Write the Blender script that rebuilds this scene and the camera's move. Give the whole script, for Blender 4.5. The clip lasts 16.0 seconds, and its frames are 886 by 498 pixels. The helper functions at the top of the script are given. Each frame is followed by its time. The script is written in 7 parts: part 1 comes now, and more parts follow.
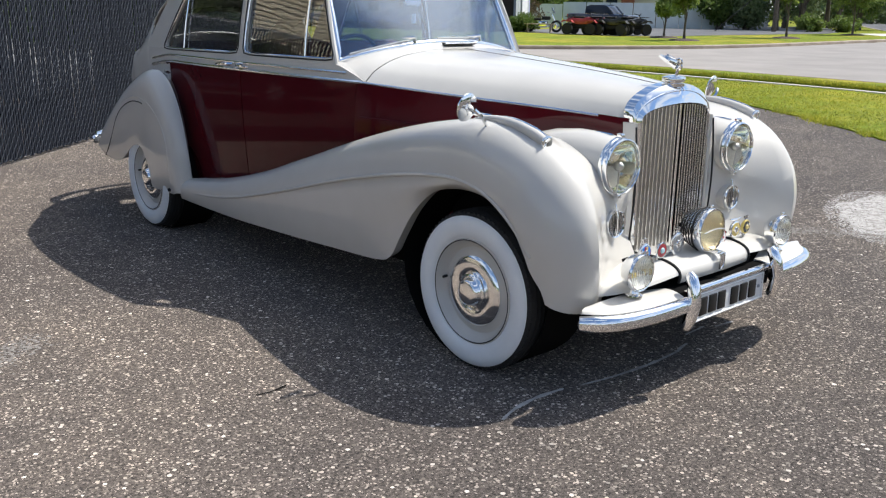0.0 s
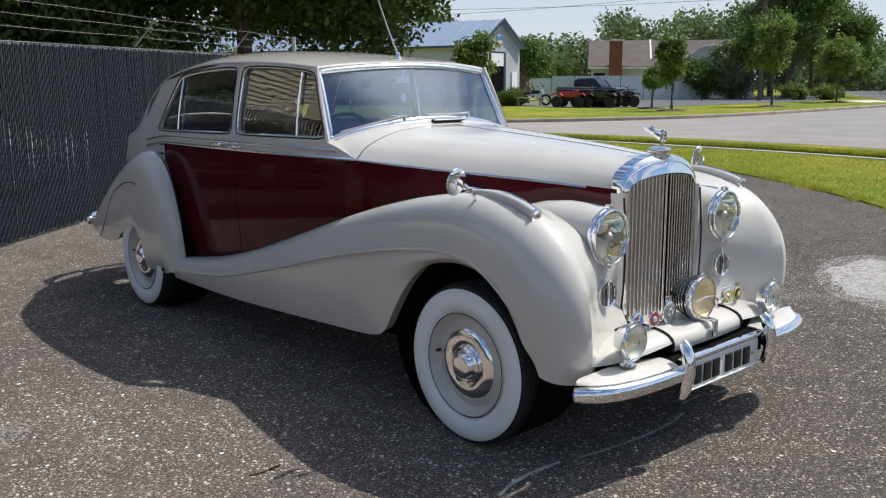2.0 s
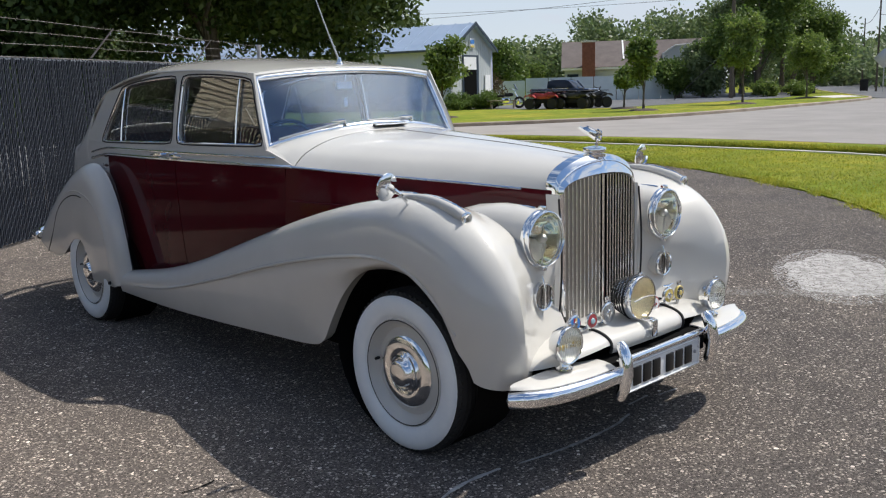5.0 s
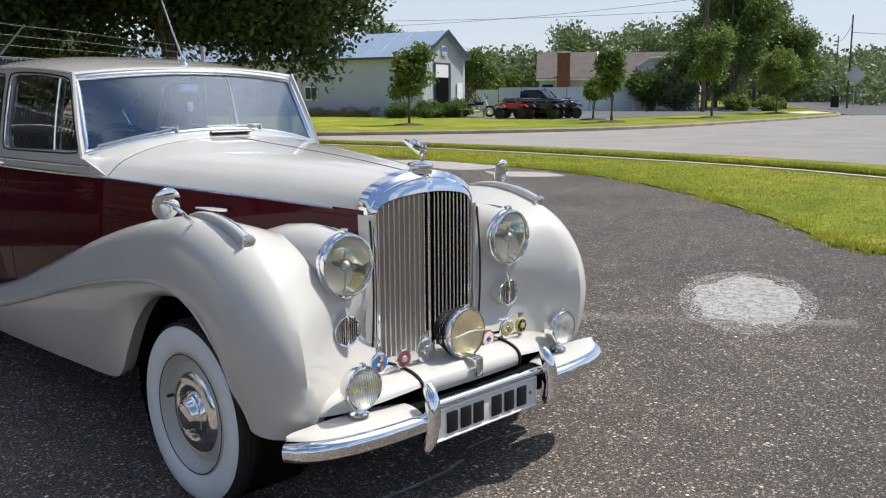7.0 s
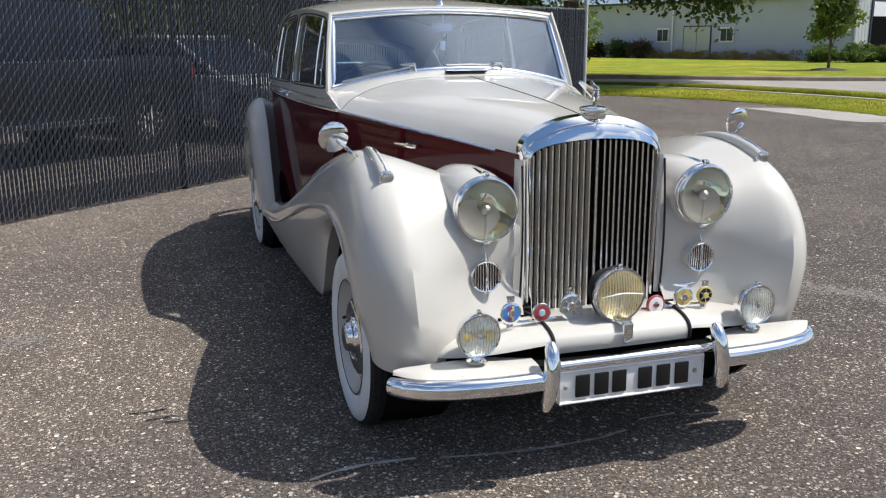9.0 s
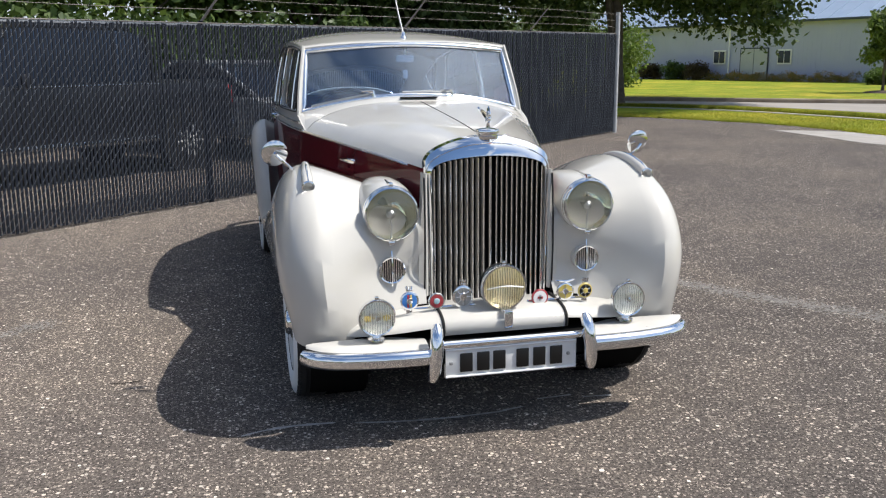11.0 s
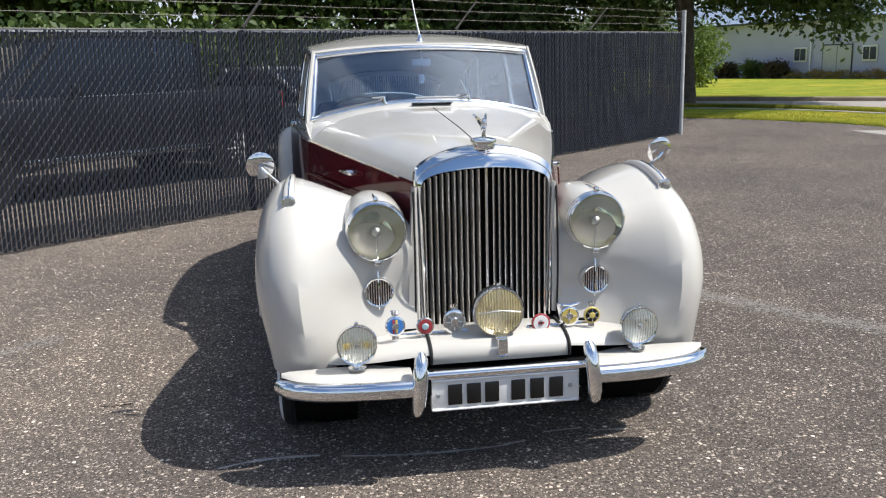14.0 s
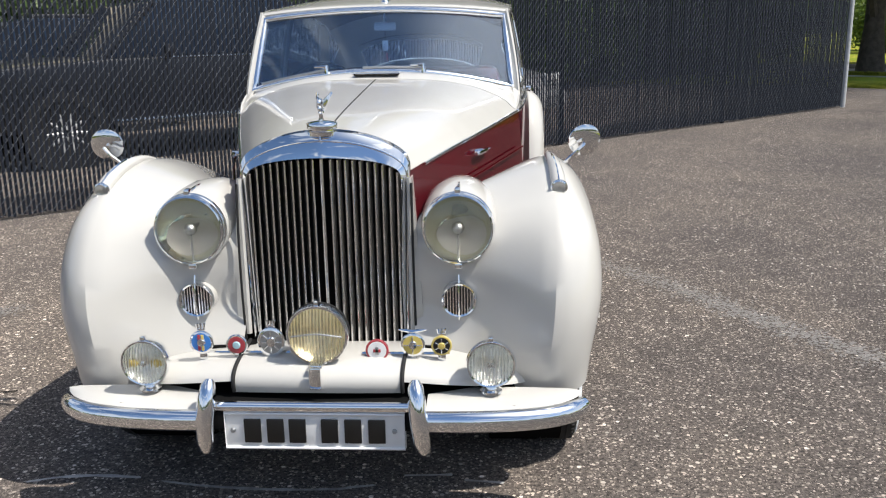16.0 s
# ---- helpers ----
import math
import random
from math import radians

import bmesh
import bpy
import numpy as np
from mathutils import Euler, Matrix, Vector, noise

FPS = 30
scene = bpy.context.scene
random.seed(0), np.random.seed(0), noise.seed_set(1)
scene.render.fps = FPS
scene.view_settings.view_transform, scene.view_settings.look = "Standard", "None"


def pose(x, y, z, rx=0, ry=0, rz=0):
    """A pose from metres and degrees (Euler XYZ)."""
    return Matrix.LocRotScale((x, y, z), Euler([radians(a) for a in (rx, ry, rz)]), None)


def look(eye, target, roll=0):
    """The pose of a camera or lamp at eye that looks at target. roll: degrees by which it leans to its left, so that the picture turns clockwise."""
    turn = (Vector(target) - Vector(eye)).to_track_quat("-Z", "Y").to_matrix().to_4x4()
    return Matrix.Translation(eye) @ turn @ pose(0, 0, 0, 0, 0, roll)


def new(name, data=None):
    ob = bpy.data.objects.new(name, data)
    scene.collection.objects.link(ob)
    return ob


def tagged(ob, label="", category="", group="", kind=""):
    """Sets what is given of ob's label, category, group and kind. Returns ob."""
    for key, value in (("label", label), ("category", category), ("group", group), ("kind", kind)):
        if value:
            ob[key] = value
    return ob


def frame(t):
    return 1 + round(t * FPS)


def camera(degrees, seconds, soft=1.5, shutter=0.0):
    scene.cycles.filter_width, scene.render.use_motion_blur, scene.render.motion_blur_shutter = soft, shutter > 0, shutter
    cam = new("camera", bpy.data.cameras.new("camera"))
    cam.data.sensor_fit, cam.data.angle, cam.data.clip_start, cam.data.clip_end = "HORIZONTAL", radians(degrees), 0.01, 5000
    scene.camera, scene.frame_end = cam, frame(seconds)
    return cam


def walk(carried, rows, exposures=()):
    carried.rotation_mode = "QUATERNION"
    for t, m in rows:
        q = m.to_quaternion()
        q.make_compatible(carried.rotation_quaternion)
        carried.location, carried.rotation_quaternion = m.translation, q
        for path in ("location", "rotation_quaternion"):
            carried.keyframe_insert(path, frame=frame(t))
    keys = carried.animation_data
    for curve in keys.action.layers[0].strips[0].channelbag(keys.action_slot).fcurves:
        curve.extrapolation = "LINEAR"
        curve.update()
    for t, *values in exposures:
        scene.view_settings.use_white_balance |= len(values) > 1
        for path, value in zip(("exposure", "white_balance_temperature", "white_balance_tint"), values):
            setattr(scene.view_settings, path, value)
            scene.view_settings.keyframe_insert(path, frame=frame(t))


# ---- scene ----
cam = camera(53.5, 16.0, 1.2)
PATH = [
    (0, (-3.095, -2.441, 1.429), (-1.82, -0.996, 0.897), 0.8),
    (0.5, (-3.085, -2.463, 1.442), (-1.799, -1.004, 0.978), 0.4),
    (1, (-3.088, -2.464, 1.443), (-1.789, -0.999, 1.035), 0.1),
    (1.5, (-3.089, -2.459, 1.437), (-1.785, -0.994, 1.048), -0.1),
    (2, (-3.091, -2.46, 1.437), (-1.784, -0.992, 1.065), -0.4),
    (2.5, (-3.086, -2.469, 1.432), (-1.78, -1.001, 1.06), -0.6),
    (3, (-3.078, -2.476, 1.429), (-1.773, -1.008, 1.051), -0.8),
    (3.2, (-3.079, -2.481, 1.433), (-1.774, -1.013, 1.054), -0.9),
    (5.3, (-2.843, -2.579, 1.428), (-1.493, -1.145, 1.081), -1.7),
    (5.5, (-2.783, -2.615, 1.431), (-1.429, -1.18, 1.103), -1.6),
    (6, (-2.635, -2.656, 1.429), (-1.269, -1.232, 1.105), -1.4),
    (6.5, (-2.397, -2.642, 1.404), (-1.022, -1.23, 1.065), -0.7),
    (7, (-2.193, -2.693, 1.414), (-0.816, -1.286, 1.067), -0.4),
    (7.5, (-2.014, -2.845, 1.412), (-0.745, -1.346, 1.032), -0.5),
    (8, (-1.816, -2.922, 1.393), (-0.748, -1.284, 0.973), -1.7),
    (8.5, (-1.59, -2.919, 1.396), (-0.624, -1.226, 0.949), -0.6),
    (9, (-1.401, -3.045, 1.395), (-0.81, -1.192, 0.93), -0.4),
    (9.5, (-1.278, -3.229, 1.398), (-0.709, -1.372, 0.921), 0.3),
    (9.7, (-1.249, -3.342, 1.398), (-0.698, -1.48, 0.921), 0.6),
    (11.8, (-0.924, -3.779, 1.46), (-0.554, -1.853, 1.07), -1.7),
    (12, (-0.92, -3.776, 1.461), (-0.579, -1.844, 1.072), -1.7),
    (12.5, (-0.882, -3.79, 1.455), (-0.567, -1.851, 1.081), -1.1),
    (13, (-0.827, -3.8, 1.45), (-0.517, -1.86, 1.075), -0.7),
    (13.5, (-0.762, -3.713, 1.433), (-0.459, -1.775, 1.043), -0.8),
    (14, (-0.643, -3.52, 1.435), (-0.349, -1.585, 1.025), -1.4),
    (14.5, (-0.388, -3.4, 1.421), (-0.114, -1.467, 0.987), -1.7),
    (15, (-0.063, -3.288, 1.439), (0.129, -1.355, 0.962), -1.5),
    (15.5, (0.224, -3.084, 1.411), (0.239, -1.142, 0.937), -1.0),
    (16, (0.519, -2.986, 1.436), (0.403, -1.05, 0.95), -1.0),
]
walk(cam, [(t, look(eye, target, roll)) for t, eye, target, roll in PATH], [(0.0, 0.48), (0.5, 0.34), (1.0, 0.13), (2.0, 0.13), (3.0, 0.14), (5.5, 0.15), (8.0, 0.21), (9.0, 0.19), (9.5, 0.19), (12.0, 0.28), (14.0, 0.27), (16.0, 0.22)])

# ---- sun, sky ----
SUN_FROM = Vector((0.62, -0.22, 1.0)).normalized()
world = bpy.data.worlds.new("sky")
scene.world = world
world.use_nodes = True
wn, wl = world.node_tree.nodes, world.node_tree.links
wn.clear()
sky = wn.new("ShaderNodeTexSky")
sky.sky_type, sky.sun_disc = "NISHITA", False
sky.sun_elevation = math.asin(SUN_FROM.z)
sky.sun_rotation = math.atan2(SUN_FROM.x, SUN_FROM.y)
sky.air_density, sky.dust_density, sky.ozone_density = 1.0, 0.1, 4.0
coord = wn.new("ShaderNodeTexCoord")
stretch = wn.new("ShaderNodeMapping")
stretch.inputs["Scale"].default_value = (1.0, 1.0, 2.6)
stretch.inputs["Location"].default_value = (1.53, -2.57, -0.83)
cloud = wn.new("ShaderNodeTexNoise")
cloud.inputs["Scale"].default_value, cloud.inputs["Detail"].default_value, cloud.inputs["Roughness"].default_value = 2.6, 9, 0.55
ramp = wn.new("ShaderNodeValToRGB")
ramp.color_ramp.elements[0].position, ramp.color_ramp.elements[0].color = 0.495, (0, 0, 0, 1)
ramp.color_ramp.elements[1].position, ramp.color_ramp.elements[1].color = 0.575, (0.9, 0.9, 0.9, 1)
mixsky = wn.new("ShaderNodeMix")
mixsky.data_type = "RGBA"
back = wn.new("ShaderNodeBackground")
back.inputs["Strength"].default_value = 0.114
outw = wn.new("ShaderNodeOutputWorld")
wl.new(coord.outputs["Generated"], stretch.inputs["Vector"])
wl.new(stretch.outputs["Vector"], cloud.inputs["Vector"])
wl.new(cloud.outputs["Fac"], ramp.inputs["Fac"])
rise = wn.new("ShaderNodeSeparateXYZ")
fade = wn.new("ShaderNodeMapRange")
fade.interpolation_type = "SMOOTHSTEP"
for key, value in (("From Min", 0.04), ("From Max", 0.42), ("To Min", 0.80), ("To Max", 0.0)):
    fade.inputs[key].default_value = value
amount = wn.new("ShaderNodeMath")
amount.operation = "MAXIMUM"
# the haze and thin cloud glow towards the sun
toward = wn.new("ShaderNodeVectorMath")
toward.operation = "DOT_PRODUCT"
toward.inputs[1].default_value = tuple(SUN_FROM)
glow = wn.new("ShaderNodeMapRange")
glow.interpolation_type = "SMOOTHSTEP"
for key, value in (("From Min", 0.80), ("From Max", 0.995), ("To Min", 0.0), ("To Max", 1.0)):
    glow.inputs[key].default_value = value
haze = wn.new("ShaderNodeValToRGB")
haze.color_ramp.elements[0].color = (5.15, 5.6, 6.35, 1)
haze.color_ramp.elements[1].color = (15.0, 15.2, 15.6, 1)
cover = wn.new("ShaderNodeMath")
cover.operation = "MAXIMUM"
wl.new(coord.outputs["Generated"], toward.inputs[0])
wl.new(toward.outputs["Value"], glow.inputs["Value"])
wl.new(glow.outputs["Result"], haze.inputs["Fac"])
wl.new(haze.outputs["Color"], mixsky.inputs["B"])
wl.new(coord.outputs["Generated"], rise.inputs["Vector"])
wl.new(rise.outputs["Z"], fade.inputs["Value"])
wl.new(ramp.outputs["Color"], amount.inputs[0])
wl.new(fade.outputs["Result"], cover.inputs[0])
wl.new(glow.outputs["Result"], cover.inputs[1])
wl.new(cover.outputs["Value"], amount.inputs[1])
wl.new(amount.outputs["Value"], mixsky.inputs["Factor"])
wl.new(sky.outputs["Color"], mixsky.inputs["A"])
wl.new(mixsky.outputs["Result"], back.inputs["Color"])
wl.new(back.outputs["Background"], outw.inputs["Surface"])
sun = new("sun", bpy.data.lights.new("sun", "SUN"))
sun.data.energy, sun.data.angle, sun.data.color = 4.85, radians(0.53), (1.0, 0.955, 0.885)
sun.matrix_world = look(SUN_FROM * 60, (0, 0, 0))


# ---- materials ----
def mat(name, color, rough=0.5, metal=0.0, coat=0.0, spec=0.5):
    m = bpy.data.materials.new(name)
    m.use_nodes = True
    b = m.node_tree.nodes["Principled BSDF"]
    b.inputs["Base Color"].default_value = (*color, 1)
    b.inputs["Roughness"].default_value = rough
    b.inputs["Metallic"].default_value = metal
    b.inputs["Coat Weight"].default_value = coat
    b.inputs["Coat Roughness"].default_value = 0.04
    b.inputs["Specular IOR Level"].default_value = spec
    return m


def noise_node(m, scale, detail=4, rough=0.6, coords="Object", kind="ShaderNodeTexNoise"):
    n = m.node_tree.nodes
    c = n.new("ShaderNodeTexCoord")
    t = n.new(kind)
    t.inputs["Scale"].default_value = scale
    if kind == "ShaderNodeTexNoise":
        t.inputs["Detail"].default_value, t.inputs["Roughness"].default_value = detail, rough
    m.node_tree.links.new(c.outputs[coords], t.inputs["Vector"])
    return t


def ramp_node(m, source, stops):
    r = m.node_tree.nodes.new("ShaderNodeValToRGB")
    e = r.color_ramp.elements
    while len(e) < len(stops):
        e.new(0.5)
    for i, (p, c) in enumerate(stops):
        e[i].position, e[i].color = p, (*c, 1)
    m.node_tree.links.new(source, r.inputs["Fac"])
    return r


def mix_node(m, fac, a, b, blend="MIX"):
    x = m.node_tree.nodes.new("ShaderNodeMix")
    x.data_type, x.blend_type = "RGBA", blend
    for key, v in (("Factor", fac), ("A", a), ("B", b)):
        if isinstance(v, (int, float)):
            x.inputs[key].default_value = v
        elif isinstance(v, tuple):
            x.inputs[key].default_value = (*v, 1)
        else:
            m.node_tree.links.new(v, x.inputs[key])
    return x.outputs["Result"]


def bump(m, source, strength=0.3, distance=0.01):
    b = m.node_tree.nodes.new("ShaderNodeBump")
    b.inputs["Strength"].default_value, b.inputs["Distance"].default_value = strength, distance
    m.node_tree.links.new(source, b.inputs["Height"])
    m.node_tree.links.new(b.outputs["Normal"], m.node_tree.nodes["Principled BSDF"].inputs["Normal"])


def setin(m, key, source):
    m.node_tree.links.new(source, m.node_tree.nodes["Principled BSDF"].inputs[key])


def mottled(name, c1, c2, scale, rough=0.6, b=0.0, bscale=None, metal=0.0, coat=0.0, coords="Object", lo=0.3, hi=0.7):
    m = mat(name, c1, rough, metal, coat)
    t = noise_node(m, scale, 5, 0.6, coords)
    setin(m, "Base Color", ramp_node(m, t.outputs["Fac"], [(lo, c1), (hi, c2)]).outputs["Color"])
    if b:
        bump(m, noise_node(m, bscale or scale * 4, 4, 0.6, coords).outputs["Fac"], b, 0.01)
    return m


def paint(name, c1, c2, coat=1.0):
    m = mat(name, c1, 0.34, 0.0, coat, 0.1 if coat > 0.9 else 0.0)
    t = noise_node(m, 2.2, 3)
    setin(m, "Base Color", ramp_node(m, t.outputs["Fac"], [(0.35, c1), (0.65, c2)]).outputs["Color"])
    d = noise_node(m, 90, 3)
    r = m.node_tree.nodes.new("ShaderNodeMapRange")
    r.inputs["To Min"].default_value, r.inputs["To Max"].default_value = 0.26, 0.42
    m.node_tree.links.new(d.outputs["Fac"], r.inputs["Value"])
    setin(m, "Roughness", r.outputs["Result"])
    return m


def metal_mat(name, c, rough):
    m = mat(name, c, rough, 1.0)
    d = noise_node(m, 40, 4)
    r = m.node_tree.nodes.new("ShaderNodeMapRange")
    r.inputs["To Min"].default_value, r.inputs["To Max"].default_value = rough * 0.6, rough * 1.7
    m.node_tree.links.new(d.outputs["Fac"], r.inputs["Value"])
    setin(m, "Roughness", r.outputs["Result"])
    return m


def glass_mat(name, tint, rough=0.0, ior=1.45):
    m = mat(name, tint, rough)
    b = m.node_tree.nodes["Principled BSDF"]
    b.inputs["Transmission Weight"].default_value, b.inputs["IOR"].default_value = 1.0, ior
    return m


M_BEIGE = paint("shell_grey_paint", (0.506, 0.490, 0.458), (0.543, 0.527, 0.493), 0.95)
M_MAROON = paint("maroon_paint", (0.052, 0.0026, 0.0055), (0.062, 0.0036, 0.0072), 0.50)
M_CHROME = metal_mat("chrome", (0.84, 0.85, 0.86), 0.025)
M_FRAME = metal_mat("polished_steel_frame", (0.90, 0.91, 0.93), 0.16)
M_SLAT = metal_mat("dull_chrome", (0.86, 0.85, 0.83), 0.17)
M_FIN = metal_mat("dull_steel_fin", (0.31, 0.295, 0.28), 0.30)
M_FOGREFLECTOR = metal_mat("frosted_reflector", (0.93, 0.93, 0.88), 0.30)
M_AMBERREFLECTOR = metal_mat("straw_tinted_reflector", (0.92, 0.87, 0.72), 0.36)
M_BUMPER = metal_mat("bumper_chrome", (0.88, 0.89, 0.91), 0.035)
M_STEEL = metal_mat("galvanised_steel", (0.42, 0.43, 0.44), 0.4)
M_RUST = mottled("rusty_steel", (0.20, 0.17, 0.15), (0.30, 0.27, 0.25), 12, 0.7)
M_BLACK = mottled("black_rubber", (0.007, 0.007, 0.008), (0.013, 0.013, 0.013), 20, 0.85, 0.1, 200)
M_TYRE = mottled("tyre_rubber", (0.012, 0.012, 0.013), (0.022, 0.021, 0.020), 15, 0.8)
M_WHITEWALL = mottled("white_rubber", (0.70, 0.73, 0.76), (0.78, 0.80, 0.81), 9, 0.55)
# near-black without gloss: carries the shade of recesses and undersides as colour
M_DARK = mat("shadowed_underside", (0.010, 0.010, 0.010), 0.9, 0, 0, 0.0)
M_LEATHER = mottled("maroon_leather", (0.10, 0.02, 0.02), (0.14, 0.035, 0.03), 8, 0.5, 0.15, 120)
M_WOOD = mottled("walnut", (0.16, 0.07, 0.03), (0.26, 0.13, 0.06), 6, 0.3, 0, None, 0, 0.5)
M_PLATEWHITE = mottled("plate_enamel", (0.70, 0.70, 0.69), (0.78, 0.78, 0.77), 14, 0.4)
M_PLATEBLACK = mat("raised_black", (0.008, 0.008, 0.008), 0.35)
M_REARGLASS = glass_mat("rear_window_glass", (0.88, 0.91, 0.92))
# blue tint and faint veil stand in for the sky reflected in the windscreen
M_GLASS = glass_mat("sky_tinted_windscreen_glass", (0.46, 0.65, 0.93), 0.0, 1.85)
M_GLASS.node_tree.nodes["Principled BSDF"].inputs["Transmission Weight"].default_value = 0.985
M_SIDEGLASS = glass_mat("side_window_glass", (0.40, 0.42, 0.43), 0.0, 1.75)
M_LENS = glass_mat("lamp_glass", (0.985, 0.98, 0.95), 0.02)
M_FOGLENS = glass_mat("ribbed_lamp_glass", (0.985, 0.985, 0.97), 0.05)
M_AMBERLENS = glass_mat("yellow_lamp_glass", (0.98, 0.94, 0.83), 0.05)
M_REFLECTOR = metal_mat("silvered_reflector", (0.93, 0.93, 0.76), 0.05)
M_REDENAMEL = mat("red_enamel", (0.36, 0.05, 0.06), 0.25, 0, 0.5)
M_BLUEENAMEL = mat("blue_enamel", (0.05, 0.20, 0.55), 0.25, 0, 0.5)
M_YELLOWENAMEL = mat("yellow_enamel", (0.58, 0.45, 0.12), 0.3, 0, 0.5)
M_PALEENAMEL = mat("pale_blue_enamel", (0.35, 0.52, 0.58), 0.25, 0, 0.5)
M_WHITEENAMEL = mat("white_enamel", (0.8, 0.8, 0.8), 0.25, 0, 0.5)


def math_node(m, op, x, y=None):
    n = m.node_tree.nodes.new("ShaderNodeMath")
    n.operation = op
    for i, v in enumerate((x, y)):
        if isinstance(v, (int, float)):
            n.inputs[i].default_value = v
        elif v is not None:
            m.node_tree.links.new(v, n.inputs[i])
    return n.outputs[0]


def asphalt_mat(name):
    """Worn asphalt: crushed stone of mixed tones in a dark binder, larger pale stones, dusty and rubbed patches."""
    m = mat(name, (0.1, 0.1, 0.1), 0.88, 0, 0, 0.2)
    m.node_tree.nodes["Principled BSDF"].inputs["Diffuse Roughness"].default_value = 1.0
    grain = noise_node(m, 70, 5, 0.8)
    binder = ramp_node(m, grain.outputs["Fac"], [(0.38, (0.020, 0.018, 0.018)), (0.62, (0.150, 0.131, 0.118))]).outputs["Color"]
    base, height = binder, grain.outputs["Fac"]
    for scale, share, reach, lo, hi in ((124, 0.58, 0.50, (0.055, 0.049, 0.046), (0.46, 0.405, 0.36)), (66, 0.36, 0.40, (0.10, 0.088, 0.078), (0.58, 0.52, 0.46)), (40, 0.15, 0.27, (0.22, 0.20, 0.18), (0.80, 0.75, 0.69)), (23, 0.030, 0.19, (0.30, 0.27, 0.24), (0.82, 0.78, 0.72))):
        v = noise_node(m, scale, kind="ShaderNodeTexVoronoi")
        pick = m.node_tree.nodes.new("ShaderNodeSeparateColor")
        m.node_tree.links.new(v.outputs["Color"], pick.inputs["Color"])
        chosen = math_node(m, "LESS_THAN", pick.outputs[0], share)
        wide = math_node(m, "MULTIPLY", math_node(m, "ADD", math_node(m, "MULTIPLY", pick.outputs[2], 0.75), 0.45), reach)
        inside = math_node(m, "MULTIPLY", chosen, math_node(m, "LESS_THAN", v.outputs["Distance"], wide))
        tone = ramp_node(m, pick.outputs[1], [(0.0, lo), (0.55, tuple(0.6 * p + 0.4 * q for p, q in zip(lo, hi))), (1.0, hi)]).outputs["Color"]
        base = mix_node(m, inside, base, tone)
        height = math_node(m, "ADD", height, math_node(m, "MULTIPLY", inside, 0.25))
    patches = noise_node(m, 0.55, 7, 0.62)
    worn = ramp_node(m, patches.outputs["Fac"], [(0.34, (0.80, 0.79, 0.80)), (0.50, (0.98, 0.96, 0.94)), (0.68, (1.18, 1.14, 1.08))]).outputs["Color"]
    base = mix_node(m, 1.0, base, worn, "MULTIPLY")
    blotch = noise_node(m, 4.5, 5, 0.7)
    rubbed = ramp_node(m, blotch.outputs["Fac"], [(0.32, (1.08, 1.07, 1.06)), (0.66, (1.42, 1.40, 1.37))]).outputs["Color"]
    setin(m, "Base Color", mix_node(m, 1.0, base, rubbed, "MULTIPLY"))
    bump(m, height, 0.7, 0.008)
    return m


M_ASPHALT = asphalt_mat("worn_asphalt")
M_ROAD = mottled("pale_road", (0.385, 0.35, 0.32), (0.475, 0.435, 0.40), 0.6, 0.9, 0.4, 60)
M_STREET = mottled("grey_street", (0.16, 0.16, 0.165), (0.22, 0.22, 0.22), 0.5, 0.85, 0.3, 60)
for m_ in (M_ROAD, M_STREET):
    m_.node_tree.nodes["Principled BSDF"].inputs["Diffuse Roughness"].default_value = 1.0
    m_.node_tree.nodes["Principled BSDF"].inputs["Specular IOR Level"].default_value = 0.15
M_CONCRETE = mottled("concrete", (0.42, 0.40, 0.37), (0.56, 0.54, 0.50), 1.6, 0.85, 0.3, 40)
M_PAD = mottled("old_concrete_pad", (0.25, 0.235, 0.22), (0.36, 0.34, 0.32), 2.6, 0.9, 0.4, 40)
M_KERB = mottled("stained_kerb", (0.20, 0.16, 0.12), (0.36, 0.31, 0.25), 1.2, 0.9, 0.3, 30)
M_PALEMARK = mottled("white_residue_and_sunlight", (0.30, 0.285, 0.27), (0.48, 0.465, 0.45), 16, 0.9, 0.3, 60, lo=0.38, hi=0.56)
M_SCUFF = mottled("faded_line", (0.17, 0.157, 0.145), (0.30, 0.28, 0.26), 55, 0.9, 0.5, 60)


def leaf_mat(name, c1, c2, thin=0.42):
    m = mat(name, c1, 0.5, 0, 0, 0.35)
    g = m.node_tree.nodes.new("ShaderNodeNewGeometry")
    big = noise_node(m, 0.5, 3)
    col = ramp_node(m, g.outputs["Random Per Island"], [(0.0, c1), (1.0, c2)]).outputs["Color"]
    shade = ramp_node(m, big.outputs["Fac"], [(0.35, (0.75, 0.8, 0.7)), (0.65, (1.25, 1.2, 1.0))]).outputs["Color"]
    col = mix_node(m, 1.0, col, shade, "MULTIPLY")
    setin(m, "Base Color", col)
    tr = m.node_tree.nodes.new("ShaderNodeBsdfTranslucent")
    m.node_tree.links.new(col, tr.inputs["Color"])
    mx = m.node_tree.nodes.new("ShaderNodeMixShader")
    mx.inputs[0].default_value = thin
    out = m.node_tree.nodes["Material Output"]
    m.node_tree.links.new(m.node_tree.nodes["Principled BSDF"].outputs[0], mx.inputs[1])
    m.node_tree.links.new(tr.outputs[0], mx.inputs[2])
    m.node_tree.links.new(mx.outputs[0], out.inputs["Surface"])
    return m


